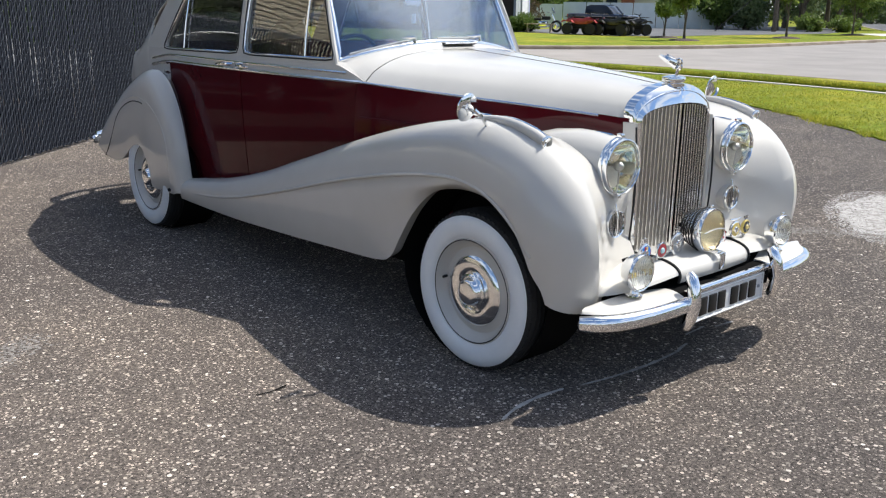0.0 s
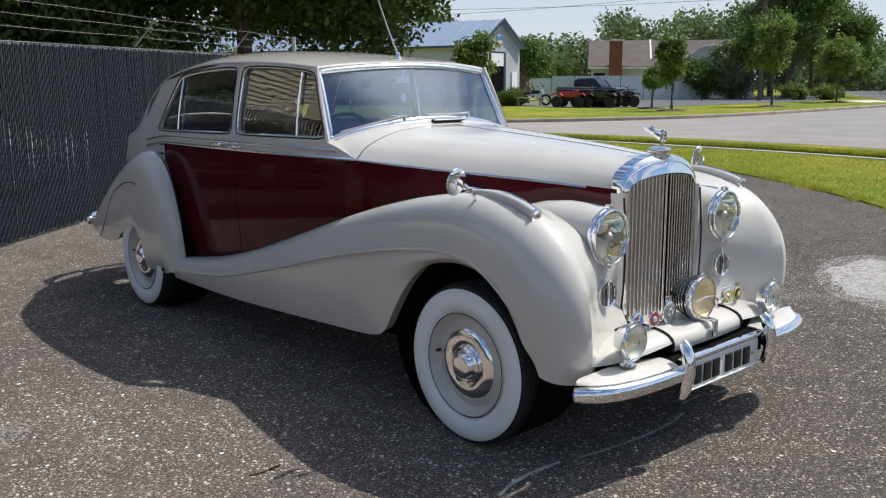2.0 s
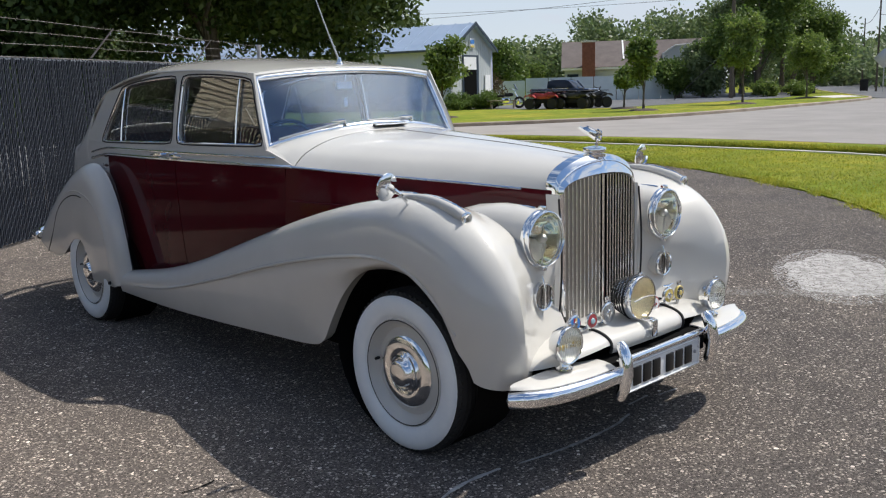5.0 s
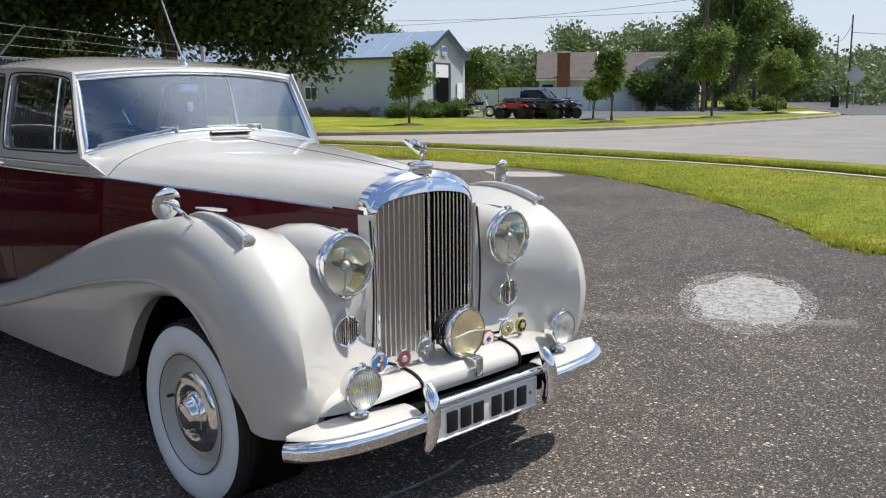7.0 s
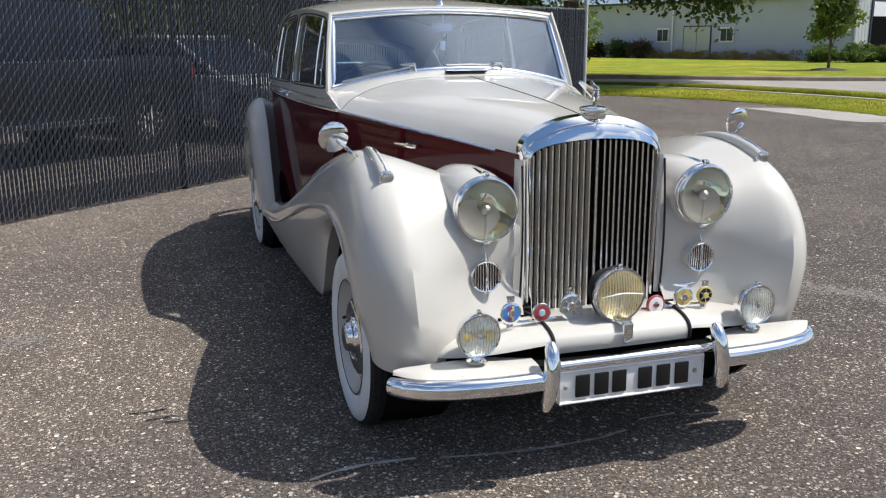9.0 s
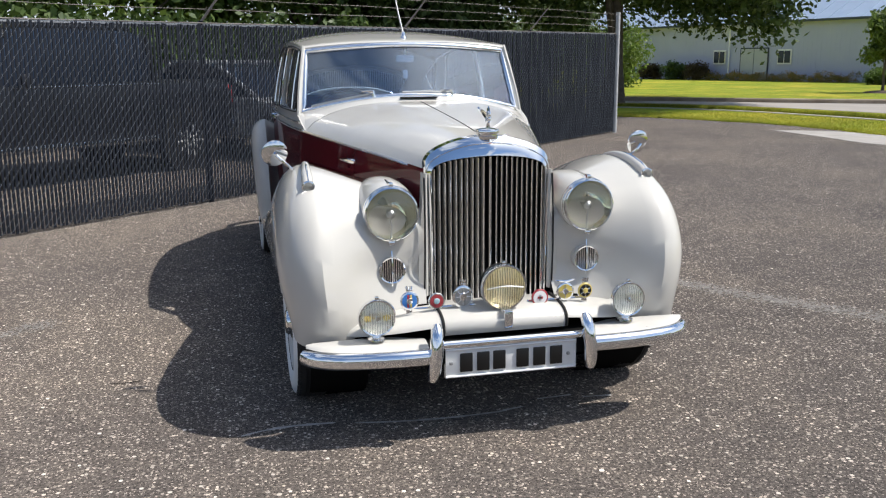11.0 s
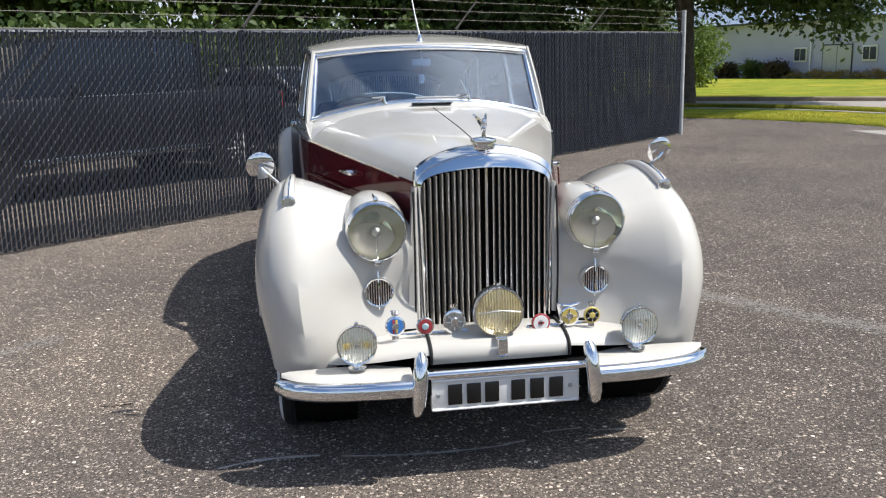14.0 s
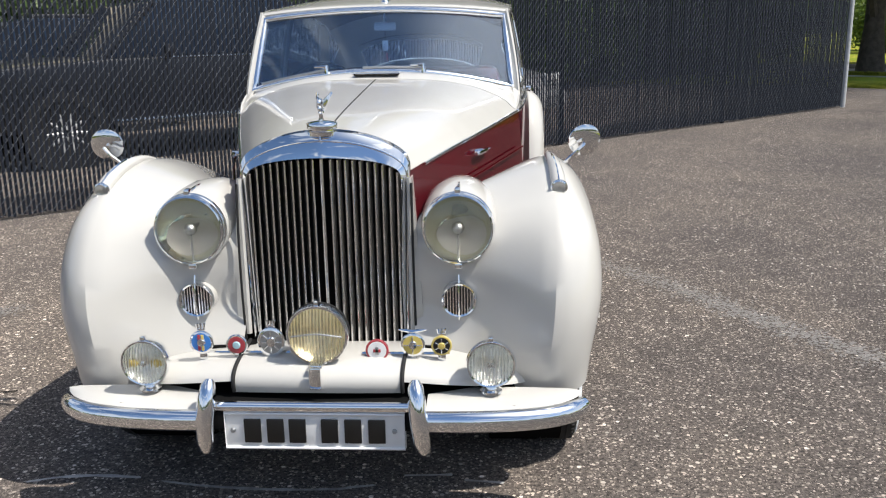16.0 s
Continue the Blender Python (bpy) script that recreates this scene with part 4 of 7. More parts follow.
# ---- modern vehicles: body from a side outline, glasshouse, wheels ----
def vehicle(name, label, m, paint_mat, length, width, low, cab, r, wheels, bed=False, group="parked vehicles", rim=None, lamp="rear"):
    """low: side outline (y, z) of the body; cab: outline of the glasshouse. Nose towards -y."""
    rim = rim or SILVERRIM
    v = thing(name, label, "pickup truck" if bed else "car", m, group)
    body = part("body", extrude_profile(low, -width / 2, width / 2, 0.045), paint_mat, v)
    part("glasshouse", extrude_profile(cab, -width / 2 + 0.14, width / 2 - 0.14, 0.05), PANE, v, "dark tinted glasshouse")
    ys_, zs_ = [p[0] for p in cab], [p[1] for p in cab]
    top = max(zs_)
    flat = [p[0] for p in cab if p[1] > top - 0.06]
    part("roof_skin", box((width - 0.30, max(flat) - min(flat) + 0.1, 0.05), (0, (max(flat) + min(flat)) / 2, top + 0.01), 0.02), paint_mat, v)
    for s in (-1, 1):
        for y, z in ((cab[0], cab[1]), (cab[-1], cab[-2])) if len(cab) > 3 else ():
            part("pillar", tube([(s * (width / 2 - 0.13), y[0], y[1]), (s * (width / 2 - 0.15), z[0], z[1])], 0.035, 6), paint_mat, v)
        part("sill_trim", box((0.05, (wheels[1] - wheels[0]) - 2.6 * r, 0.07), (s * (width / 2 + 0.01), (wheels[0] + wheels[1]) / 2, low[0][1] + 0.05), 0.015), M_CHROME, v, "bright sill trim")
        part("waist_trim", box((0.03, (max(flat) - min(flat)) + 0.7, 0.02), (s * (width / 2 - 0.01), (max(flat) + min(flat)) / 2, cab[0][1] + 0.0), 0.006), M_CHROME, v)
        part("mirror", box((0.16, 0.12, 0.15), (s * (width / 2 + 0.08), min(flat) - 0.25, cab[0][1] + 0.08), 0.04), paint_mat, v)
        part("tail_lamp", box((0.14, 0.08, 0.26), (s * (width / 2 - 0.09), length - wheels[2] - 0.0, cab[0][1] - 0.17), 0.02), M_REDENAMEL, v, "red tail lamp")
        part("headlamp", box((0.35, 0.10, 0.16), (s * (width / 2 - 0.22), -wheels[2] + 0.02, low[0][1] + 0.42), 0.03), WHITE, v)
        for y in wheels[:2]:
            t = part("tyre", lathe([(-0.11, 0.6 * r), (-0.11, 0.92 * r), (-0.08, r), (0.08, r), (0.11, 0.92 * r), (0.11, 0.6 * r)], 28, m=Matrix.Translation((s * (width / 2 - 0.11), y, r)), axis="x"), M_BLACK, v)
            rm = part("rim", lathe([(0.09, 0.62 * r), (0.105, 0.60 * r), (0.08, 0.55 * r)], 24, m=Matrix.Translation((s * (width / 2 - 0.11), y, r)) @ Matrix.Diagonal((s, 1, 1, 1)), axis="x", caps=False), rim, t)
            part("rim_dish", lathe([(0.085, 0.60 * r), (0.05, 0.45 * r), (0.045, 0.0)], 24, m=Matrix.Translation((s * (width / 2 - 0.11), y, r)) @ Matrix.Diagonal((s, 1, 1, 1)), axis="x", caps=False), M_STEEL, t)
            for k in range(10):
                a = 2 * math.pi * k / 10
                part("spoke", tube([(s * (width / 2 - 0.015), y + 0.1 * r * math.cos(a), r + 0.1 * r * math.sin(a)), (s * (width / 2 - 0.02), y + 0.57 * r * math.cos(a), r + 0.57 * r * math.sin(a))], [0.032, 0.026], 6), rim, t)
            part("wheel_arch", lathe([(0, 1.18 * r), (0.02, 1.18 * r), (0.02, 0.9 * r)], 26, m=Matrix.Translation((s * (width / 2 - 0.012), y, r)) @ Matrix.Diagonal((s, 1, 1, 1)), axis="x", caps=False), M_BLACK, v)
    if bed:
        part("load_bed", box((width - 0.3, 1.5, 0.05), (0, length - wheels[2] - 0.95, cab[0][1] + 0.005), 0.01), M_BLACK, v, "dark open load bed")
    part("front_bumper", box((width, 0.14, 0.2), (0, -wheels[2] - 0.02, low[0][1] + 0.12), 0.04), M_CHROME if bed else paint_mat, v)
    part("rear_bumper", box((width, 0.14, 0.2), (0, length - wheels[2] + 0.03, low[0][1] + 0.12), 0.04), M_CHROME if bed else paint_mat, v)
    return v


DARKBLUE = mat("dark_blue_car_paint", (0.012, 0.022, 0.050), 0.25, 0, 0.8)
BLACKCAR = mat("black_car_paint", (0.008, 0.009, 0.012), 0.3, 0, 0.35)
SILVERCAR = mat("silver_car_paint", (0.36, 0.37, 0.38), 0.3, 0.0, 0.6)
SILVERRIM = mat("silver_wheel_rim", (0.36, 0.365, 0.37), 0.45, 0.1)
GREYVAN = mat("dark_grey_car_paint", (0.055, 0.056, 0.060), 0.3, 0, 0.6)
WHITECAR = mat("white_car_paint", (0.75, 0.76, 0.77), 0.3, 0, 0.6)
PICKUP = [(-0.85, 0.42), (-0.92, 0.60), (-0.90, 1.00), (-0.80, 1.10), (0.55, 1.18), (4.65, 1.20), (4.72, 1.0), (4.72, 0.55), (4.65, 0.42)]
PICKCAB = [(0.50, 1.17), (1.15, 1.80), (1.45, 1.86), (2.75, 1.85), (3.05, 1.78), (3.12, 1.19)]
SEDAN = [(-0.82, 0.30), (-0.90, 0.50), (-0.82, 0.72), (0.45, 0.92), (3.05, 0.96), (3.65, 0.94), (3.78, 0.75), (3.75, 0.40), (3.65, 0.30)]
SEDANCAB = [(0.40, 0.90), (1.25, 1.38), (1.65, 1.44), (2.35, 1.43), (3.15, 0.95)]
SUV = [(-0.80, 0.36), (-0.88, 0.60), (-0.80, 0.95), (0.35, 1.08), (3.45, 1.10), (3.58, 0.9), (3.55, 0.45), (3.45, 0.36)]
SUVCAB = [(0.35, 1.06), (0.98, 1.62), (1.4, 1.70), (3.0, 1.68), (3.35, 1.50), (3.48, 1.09)]
for i in range(19):
    s, off = 7.4 + 1.15 * i, 7.4 + 0.5 * (i % 2)
    p = Vector((-7.6, -0.10, 0)) + Vector((0.7403, 0.6722, 0)) * s + Vector((-0.6722, 0.7403, 0)) * off
    bush("fence_shrub", (p.x, p.y), (2.4, 2.2, 2.6), "dark overgrown shrub behind the fence", M_LEAFDARK, 170 + i, 0.09, 60, 80, "shrubs behind the fence")
FX, FY = Vector((0.740, 0.672, 0)), Vector((-0.672, 0.740, 0))  # along the fence, and behind it
turn_fence = math.degrees(math.atan2(FX.y, FX.x)) - 90
rearw = Vector((-1.55, 8.85, 0))
o = rearw - FX * 3.55 + FY * 0.95
vehicle("parked_pickup", "black pickup truck parked behind the slatted fence", pose(o.x, o.y, 0, 0, 0, turn_fence), BLACKCAR, 5.27, 1.98, [(min(y, 4.35 - (4.72 - y)) if y > 4.5 else y, z) for y, z in PICKUP], PICKCAB, 0.39, (0.0, 3.55, 0.92), True)
o = Vector((0.3, 10.0, 0))
vehicle("parked_saloon", "silver saloon car parked behind the slatted fence", pose(o.x, o.y, 0, 0, 0, turn_fence + 90), SILVERCAR, 4.6, 1.8, SEDAN, SEDANCAB, 0.32, (0.0, 2.75, 0.85))
o = rearw - FX * 4.2 + FY * 4.2
vehicle("parked_van", "dark grey van parked further behind the fence", pose(o.x, o.y, 0, 0, 0, turn_fence), GREYVAN, 4.5, 1.85, SUV, SUVCAB, 0.36, (0.0, 2.7, 0.85))
vehicle("pickup_truck", "dark blue pickup truck on the forecourt", pose(46.2, 35.4, 0.115, 0, 0, 12) @ Matrix.Scale(0.82, 4), DARKBLUE, 5.64, 1.98, PICKUP, PICKCAB, 0.40, (0.0, 3.55, 0.92), True)
vehicle("far_car", "white car far down the street", pose(104, 36.0, 0.0, 0, 0, -62), WHITECAR, 4.5, 1.85, SUV, SUVCAB, 0.36, (0.0, 2.7, 0.85))


def quad_bike(at, turn, colour, label):
    q = thing("quad_bike", label, "quad bike", pose(*at, 0.115, 0, 0, turn), "quad bikes on the forecourt")
    part("bodywork", extrude_profile([(-0.75, 0.62), (-0.70, 0.80), (-0.25, 0.88), (0.0, 0.78), (0.55, 0.84), (0.85, 0.78), (0.80, 0.66), (0.2, 0.52), (-0.3, 0.52)], -0.26, 0.26, 0.03), colour, q)
    part("frame", box((0.36, 1.1, 0.25), (0, 0, 0.42), 0.04), M_BLACK, q)
    part("saddle", box((0.26, 0.6, 0.12), (0, 0.22, 0.87), 0.05), M_BLACK, q)
    for y in (-0.58, 0.68):
        part("rack", box((0.7, 0.4, 0.03), (0, y, 0.90), 0.01), M_BLACK, q)
        for s in (-1, 1):
            part("mudguard", extrude_profile([(y - 0.34, 0.60), (y - 0.2, 0.74), (y + 0.2, 0.74), (y + 0.34, 0.60), (y + 0.18, 0.68), (y - 0.18, 0.68)], s * 0.30, s * 0.58, 0.0), colour, q)
            t = part("tyre", lathe([(-0.11, 0.13), (-0.12, 0.26), (-0.07, 0.29), (0.07, 0.29), (0.12, 0.26), (0.11, 0.13)], 20, m=Matrix.Translation((s * 0.46, y, 0.29)), axis="x"), M_BLACK, q)
            part("rim", lathe([(0, 0.14), (0.02, 0.0)], 14, m=Matrix.Translation((s * 0.565, y, 0.29)), axis="x"), M_STEEL, t)
    part("handlebar", tube([(-0.38, -0.28, 1.08), (-0.12, -0.38, 1.02), (0.12, -0.38, 1.02), (0.38, -0.28, 1.08)], 0.02, 6), M_BLACK, q)
    part("steering_stem", tube([(0, -0.38, 1.02), (0, -0.50, 0.80)], 0.025, 6), M_BLACK, q)
    return q


REDQ, BLACKQ = mat("red_plastic", (0.32, 0.03, 0.035), 0.4), mat("black_plastic", (0.015, 0.015, 0.016), 0.4)
quad_bike((33.3, 28.1), 20, REDQ, "red quad bike parked on the forecourt")
quad_bike((34.2, 27.7), 40, REDQ, "red quad bike parked on the forecourt")
quad_bike((34.0, 26.6), 15, BLACKQ, "black quad bike parked on the forecourt")
quad_bike((34.9, 26.2), 65, BLACKQ, "black quad bike parked on the forecourt")
mb = thing("motorcycle", "black motorcycle parked by the garage", "motorcycle", pose(34.55, 32.05, 0.115, 0, 0, 27))
for y in (-0.78, 0.78):
    part("wheel", tube([(0, y + 0.27 * math.cos(a), 0.33 + 0.27 * math.sin(a)) for a in np.linspace(0, 2 * math.pi, 21)[:-1]], 0.065, 8, closed=True), M_BLACK, mb)
    part("hub", lathe([(-0.05, 0), (-0.05, 0.10), (0.05, 0.10), (0.05, 0)], 12, m=Matrix.Translation((0, y, 0.33)), axis="x"), M_CHROME, mb)
part("engine", box((0.34, 0.5, 0.36), (0, 0.0, 0.42), 0.06), M_CHROME, mb)
part("tank", box((0.26, 0.5, 0.20), (0, -0.18, 0.76), 0.08), M_BLACK, mb)
part("saddle", box((0.28, 0.75, 0.12), (0, 0.45, 0.70), 0.05), M_BLACK, mb)
part("fork", tube([(0, -0.80, 0.33), (0, -0.50, 0.98)], 0.045, 8), M_CHROME, mb)
part("handlebar", tube([(-0.42, -0.30, 1.10), (0, -0.48, 1.02), (0.42, -0.30, 1.10)], 0.02, 6), M_CHROME, mb)
part("screen", box((0.40, 0.02, 0.36), (0, -0.58, 1.18), 0.01, turn=Matrix.Rotation(radians(-25), 4, "X")), PANE, mb)
bench = thing("picnic_bench", "grey wooden bench beside the motorcycle", "bench", pose(33.9, 31.7, 0.115, 0, 0, 27))
part("seat", box((0.4, 1.7, 0.05), (0, 0, 0.45), 0.01), M_KERB, bench)
for y in (-0.65, 0.65):
    part("leg", box((0.35, 0.06, 0.45), (0, y, 0.22), 0.01), M_KERB, bench)

# ---- neighbouring house with tan lap siding, behind the fence ----
nh = thing("neighbour_house", "tan lap-sided house behind the fence", "house", pose(-10.4, 10.2, 0, 0, 0, 42))
TAN = mottled("tan_siding", (0.56, 0.49, 0.35), (0.63, 0.55, 0.40), 1.5, 0.7)
part("wall_core", box((9, 6, 6.0), (0, 3, 3.0)), TAN, nh, "", False)
lap = bpy.data.meshes.new("lap_board")
bmx = box((9.04, 0.03, 0.19), (0, 0, 0), 0, turn=Matrix.Rotation(radians(-13), 4, "X"))
bmx.to_mesh(lap)
bmx.free()
lap.materials.append(TAN)
for k in range(30):
    b_ = new("lap_board", lap)
    b_.parent = nh
    b_.location = (0, -0.02, 0.1 + 0.2 * k)
part("roof", extrude_profile([(-0.5, 5.9), (3.0, 7.8), (6.5, 5.9)], -4.9, 4.9), HR, nh, "", False)


# ---- the vintage car: front axle at y = 0, nose towards -y, middle at x = 0 ----
def spline(*pairs):
    xs, ys = np.array(pairs, float).T
    m = np.gradient(ys, xs)

    def f(x):
        x = float(np.clip(x, xs[0], xs[-1]))
        i = min(int(np.searchsorted(xs, x, side="right")) - 1, len(xs) - 2)
        h = xs[i + 1] - xs[i]
        t = (x - xs[i]) / h
        return ((2 * t**3 - 3 * t**2 + 1) * ys[i] + (t**3 - 2 * t**2 + t) * h * m[i] + (3 * t**2 - 2 * t**3) * ys[i + 1] + (t**3 - t**2) * h * m[i + 1])

    return f


waist_x = spline((0.93, 0.6165), (0.98, 0.628), (1.1, 0.641), (1.3, 0.658), (1.7, 0.682), (2.1, 0.692), (2.6, 0.690), (3.0, 0.675), (3.4, 0.635), (3.8, 0.55), (4.1, 0.44), (4.32, 0.25))
rail_z = spline((1.2, 1.512), (1.6, 1.545), (2.0, 1.558), (2.4, 1.553), (2.75, 1.52), (3.05, 1.455), (3.3, 1.34), (3.55, 1.18), (3.8, 1.01), (4.1, 0.78), (4.32, 0.54))
rail_x = spline((1.2, 0.582), (1.6, 0.602), (2.0, 0.612), (2.5, 0.610), (2.9, 0.597), (3.2, 0.580), (3.5, 0.555), (3.8, 0.49), (4.1, 0.36), (4.32, 0.18))
crown_z = spline((1.28, 1.545), (1.5, 1.580), (1.8, 1.610), (2.2, 1.630), (2.7, 1.622), (3.0, 1.575), (3.3, 1.47), (3.6, 1.30), (3.9, 1.05), (4.15, 0.82), (4.32, 0.60))
WAIST = 1.085
SILL = 1.15


def side_x(y, z):
    """Half the body's width at a height: bulging below the waist, leaning in above it."""
    w = waist_x(y)
    if z <= WAIST:
        f = (WAIST - z) / 0.7
        return w + 0.012 * f - 0.05 * f * f
    top = rail_z(y)
    f = min(max((z - WAIST) / max(top - WAIST, 0.05), 0), 1)
    return w + (min(rail_x(y), w) - w) * f**1.5


car = thing("vintage_car", "two-tone shell grey and maroon vintage saloon car, chrome-trimmed", "car")


def body_panel(name, y0, y1, z0, z1, material, sgn, label="", ny=18, nz=10, y_of=None):
    """A piece of the body's side. z0 and z1 may be functions of y."""
    rows = []
    for i in range(ny + 1):
        row = []
        for j in range(nz + 1):
            y = y0 + (y1 - y0) * i / ny
            a, b = (z0(y) if callable(z0) else z0), (z1(y) if callable(z1) else z1)
            z = a + (b - a) * j / nz
            yy = y_of(y, z) if y_of else y
            row.append((sgn * side_x(yy, z), yy, z))
        rows.append(row)
    bm = loft(rows)
    bmesh.ops.solidify(bm, geom=bm.faces[:], thickness=0.006)
    return part(name, bm, material, car, label)


bonnet_x = spline((-0.31, 0.262), (0.0, 0.352), (0.3, 0.440), (0.6, 0.524), (0.98, 0.628))
bonnet_edge = spline((-0.31, 1.015), (0.0, 1.035), (0.4, 1.055), (0.98, 1.085))
bonnet_top = spline((-0.31, 1.128), (0.0, 1.160), (0.4, 1.190), (0.98, 1.228))

for sgn in (-1, 1):
    # maroon panels
    rows = []
    for i in range(25):
        y = -0.325 + (0.985 + 0.325) * i / 24
        x, z = bonnet_x(y), bonnet_edge(y)
        rows.append([(sgn * (x + (0.035) * math.sin(f * math.pi / 2)), y, z + (0.50 - z) * f) for f in np.linspace(0, 1, 8)])
    bm = loft(rows, thick=0.005)
    side = part("bonnet_side", bm, M_MAROON, car, "maroon bonnet side panel")
    # raised lower moulding and handle of the bonnet side
    part("bonnet_handle", tube([(sgn * (bonnet_x(y) + 0.030), y, 0.985) for y in (0.25, 0.28, 0.35, 0.41)], [0.006, 0.010, 0.009, 0.005], 8), M_CHROME, side, "chrome bonnet handle")
    part("handle_boss", tube([(sgn * (bonnet_x(0.32) + 0.002), 0.32, 0.985), (sgn * (bonnet_x(0.32) + 0.034), 0.32, 0.985)], 0.012, 10), M_CHROME, side)
    part("louvre_line", tube([(sgn * (bonnet_x(y) + 0.034), y, 0.905 + 0.02 * y) for y in np.linspace(-0.25, 0.93, 14)], 0.0035, 6), M_MAROON, side)
    front_door = body_panel("front_door", 0.992, 1.984, 0.36, WAIST - 0.008, M_MAROON, sgn, "maroon front door")
    rear_door = body_panel("rear_door", 1.992, 3.0, 0.34, WAIST - 0.008, M_MAROON, sgn, "maroon rear door")
    for parent, y in ((front_door, 1.93), (rear_door, 2.12)):
        d = -1 if parent is front_door else 1
        pts = [(0.006, 0.05), (0.03, 0.045), (0.042, 0.01), (0.04, -0.05), (0.032, -0.085)]
        part("door_handle", tube([(sgn * (side_x(y, 1.10) + o), y - d * a, 1.106 - 0.006 * (a < 0)) for o, a in pts], [0.010, 0.010, 0.009, 0.008, 0.005], 8), M_CHROME, parent, "chrome door handle")
    # grey waist band with two chrome strips
    band = body_panel("waist_band", 0.945, 3.1, WAIST - 0.004, lambda y: WAIST + 0.002 + (SILL + 0.004 - WAIST) * min(1.0, max(0.0, (y - 0.945) / 0.19)) ** 0.8, M_BEIGE, sgn, "shell grey waist band", 40)
    for zz, r, first in ((WAIST - 0.004, 0.007, 0.95), (WAIST + 0.034, 0.0055, 1.05)):
        part("chrome_strip", tube([(sgn * (side_x(y, zz) + 0.004), y, zz - 0.16 * max(0, y - 2.86) ** 1.3) for y in np.linspace(first, 3.2, 34)], r, 6, flat=1.2), M_FRAME, band, "chrome waist moulding")
    part("bonnet_strip", tube([(sgn * (bonnet_x(y) + 0.004), y, bonnet_edge(y) - 0.004) for y in np.linspace(-0.20, 0.985, 22)], 0.006, 6), M_FRAME, side, "chrome bonnet hinge moulding")
    # rear quarter, grey
    bm = loft([[(sgn * side_x(y, z), y, z) for z in np.linspace(0.32, rail_z(y) if y > 3.3 else SILL, 16)] for y in np.linspace(2.9, 4.32, 34)], thick=0.006)
    part("rear_quarter", bm, M_BEIGE, car, "shell grey rear quarter panel")


def squircle(n=64, p=18.0):
    out = []
    for k in range(n):
        a = 2 * math.pi * k / n
        c, s = math.cos(a), math.sin(a)
        m, q = max(abs(c), abs(s)), (abs(c) ** p + abs(s) ** p) ** (1 / p)
        out.append(((c / m, s / m), (c / q, s / q)))
    return out


def quad_point(q, a, b):
    """q: corners (front bottom, rear bottom, rear top, front top) as (y, z)."""
    u, v = (a + 1) / 2, (b + 1) / 2
    lo = (q[0][0] + (q[1][0] - q[0][0]) * u, q[0][1] + (q[1][1] - q[0][1]) * u)
    hi = (q[3][0] + (q[2][0] - q[3][0]) * u, q[3][1] + (q[2][1] - q[3][1]) * u)
    return lo[0] + (hi[0] - lo[0]) * v, lo[1] + (hi[1] - lo[1]) * v


def window_cell(name, outer, inner, bars, sgn, label):
    """A pane set in the leaning side of the body, with its painted surround, chrome edge and divider bars."""
    rows = [[], [], [], []]
    for (a, b), (c, d) in squircle():
        y, z = quad_point(outer, a, b)
        z = min(z, rail_z(y))
        rows[0].append((sgn * (side_x(y, z) + 0.001), y, z))
        y, z = quad_point(inner, c, d)
        z += 0.012 * (1 - c * c) * max(d, 0)
        x = side_x(y, z)
        rows[1].append((sgn * x, y, z)), rows[2].append((sgn * (x - 0.035), y, z)), rows[3].append((y, z))
    surround = part(name, loft(rows[:3], True), M_BEIGE, car, label)
    part("chrome_edge", tube([(sgn * (side_x(y, z) - 0.006), y, z) for y, z in rows[3]], 0.0052, 6, closed=True), M_CHROME, surround, "chrome window edge")
    mid = np.mean(rows[3], 0)
    part("window_seal", tube([(sgn * (side_x(y, z) + 0.0005), y, z) for y, z in ((mid[0] + (p[0] - mid[0]) * 1.022, mid[1] + (p[1] - mid[1]) * 1.045) for p in rows[3])], 0.0042, 6, closed=True), M_BLACK, surround, "black rubber window seal")
    rings = [[(sgn * (side_x(y, z) - 0.022), y, z) for y, z in ((mid[0] + (p[0] - mid[0]) * f, mid[1] + (p[1] - mid[1]) * f) for p in rows[3])] for f in (0.999, 0.66, 0.33, 0.02)]
    pane = part("pane", loft(rings, True, thick=0.004), M_SIDEGLASS, surround, "dark side window glass")
    pane.visible_shadow = False
    for (y0, z0), (y1, z1) in bars:
        part("divider_bar", tube([(sgn * (side_x(y0 + (y1 - y0) * f, z0 + (z1 - z0) * f) - 0.010), y0 + (y1 - y0) * f, z0 + (z1 - z0) * f) for f in (0, 0.25, 0.5, 0.75, 1)], 0.0058, 6), M_CHROME, surround, "chrome window divider")


for sgn in (-1, 1):
    window_cell("front_window", [(1.135, SILL), (1.988, SILL), (1.988, 1.575), (1.285, 1.520)], [(1.158, 1.176), (1.955, 1.170), (1.950, 1.522), (1.300, 1.488)], [((1.40, 1.17), (1.41, 1.497))], sgn, "shell grey front window surround")
    window_cell("rear_window", [(1.988, SILL), (3.33, SILL), (3.05, 1.455), (1.988, 1.575)], [(2.021, 1.170), (3.00, 1.156), (2.745, 1.478), (2.026, 1.522)], [((2.71, 1.16), (2.72, 1.478))], sgn, "shell grey rear window surround")

# roof, running down to the tail, with a wide rear window
US = np.linspace(-1, 1, 29)


def roof_row(y):
    return [(rail_x(y) * u, y - (0.055 * (1 - u * u) if y < 1.4 else 0), rail_z(y) + (crown_z(y) - rail_z(y)) * (1 - abs(u) ** 2.6)) for u in US]


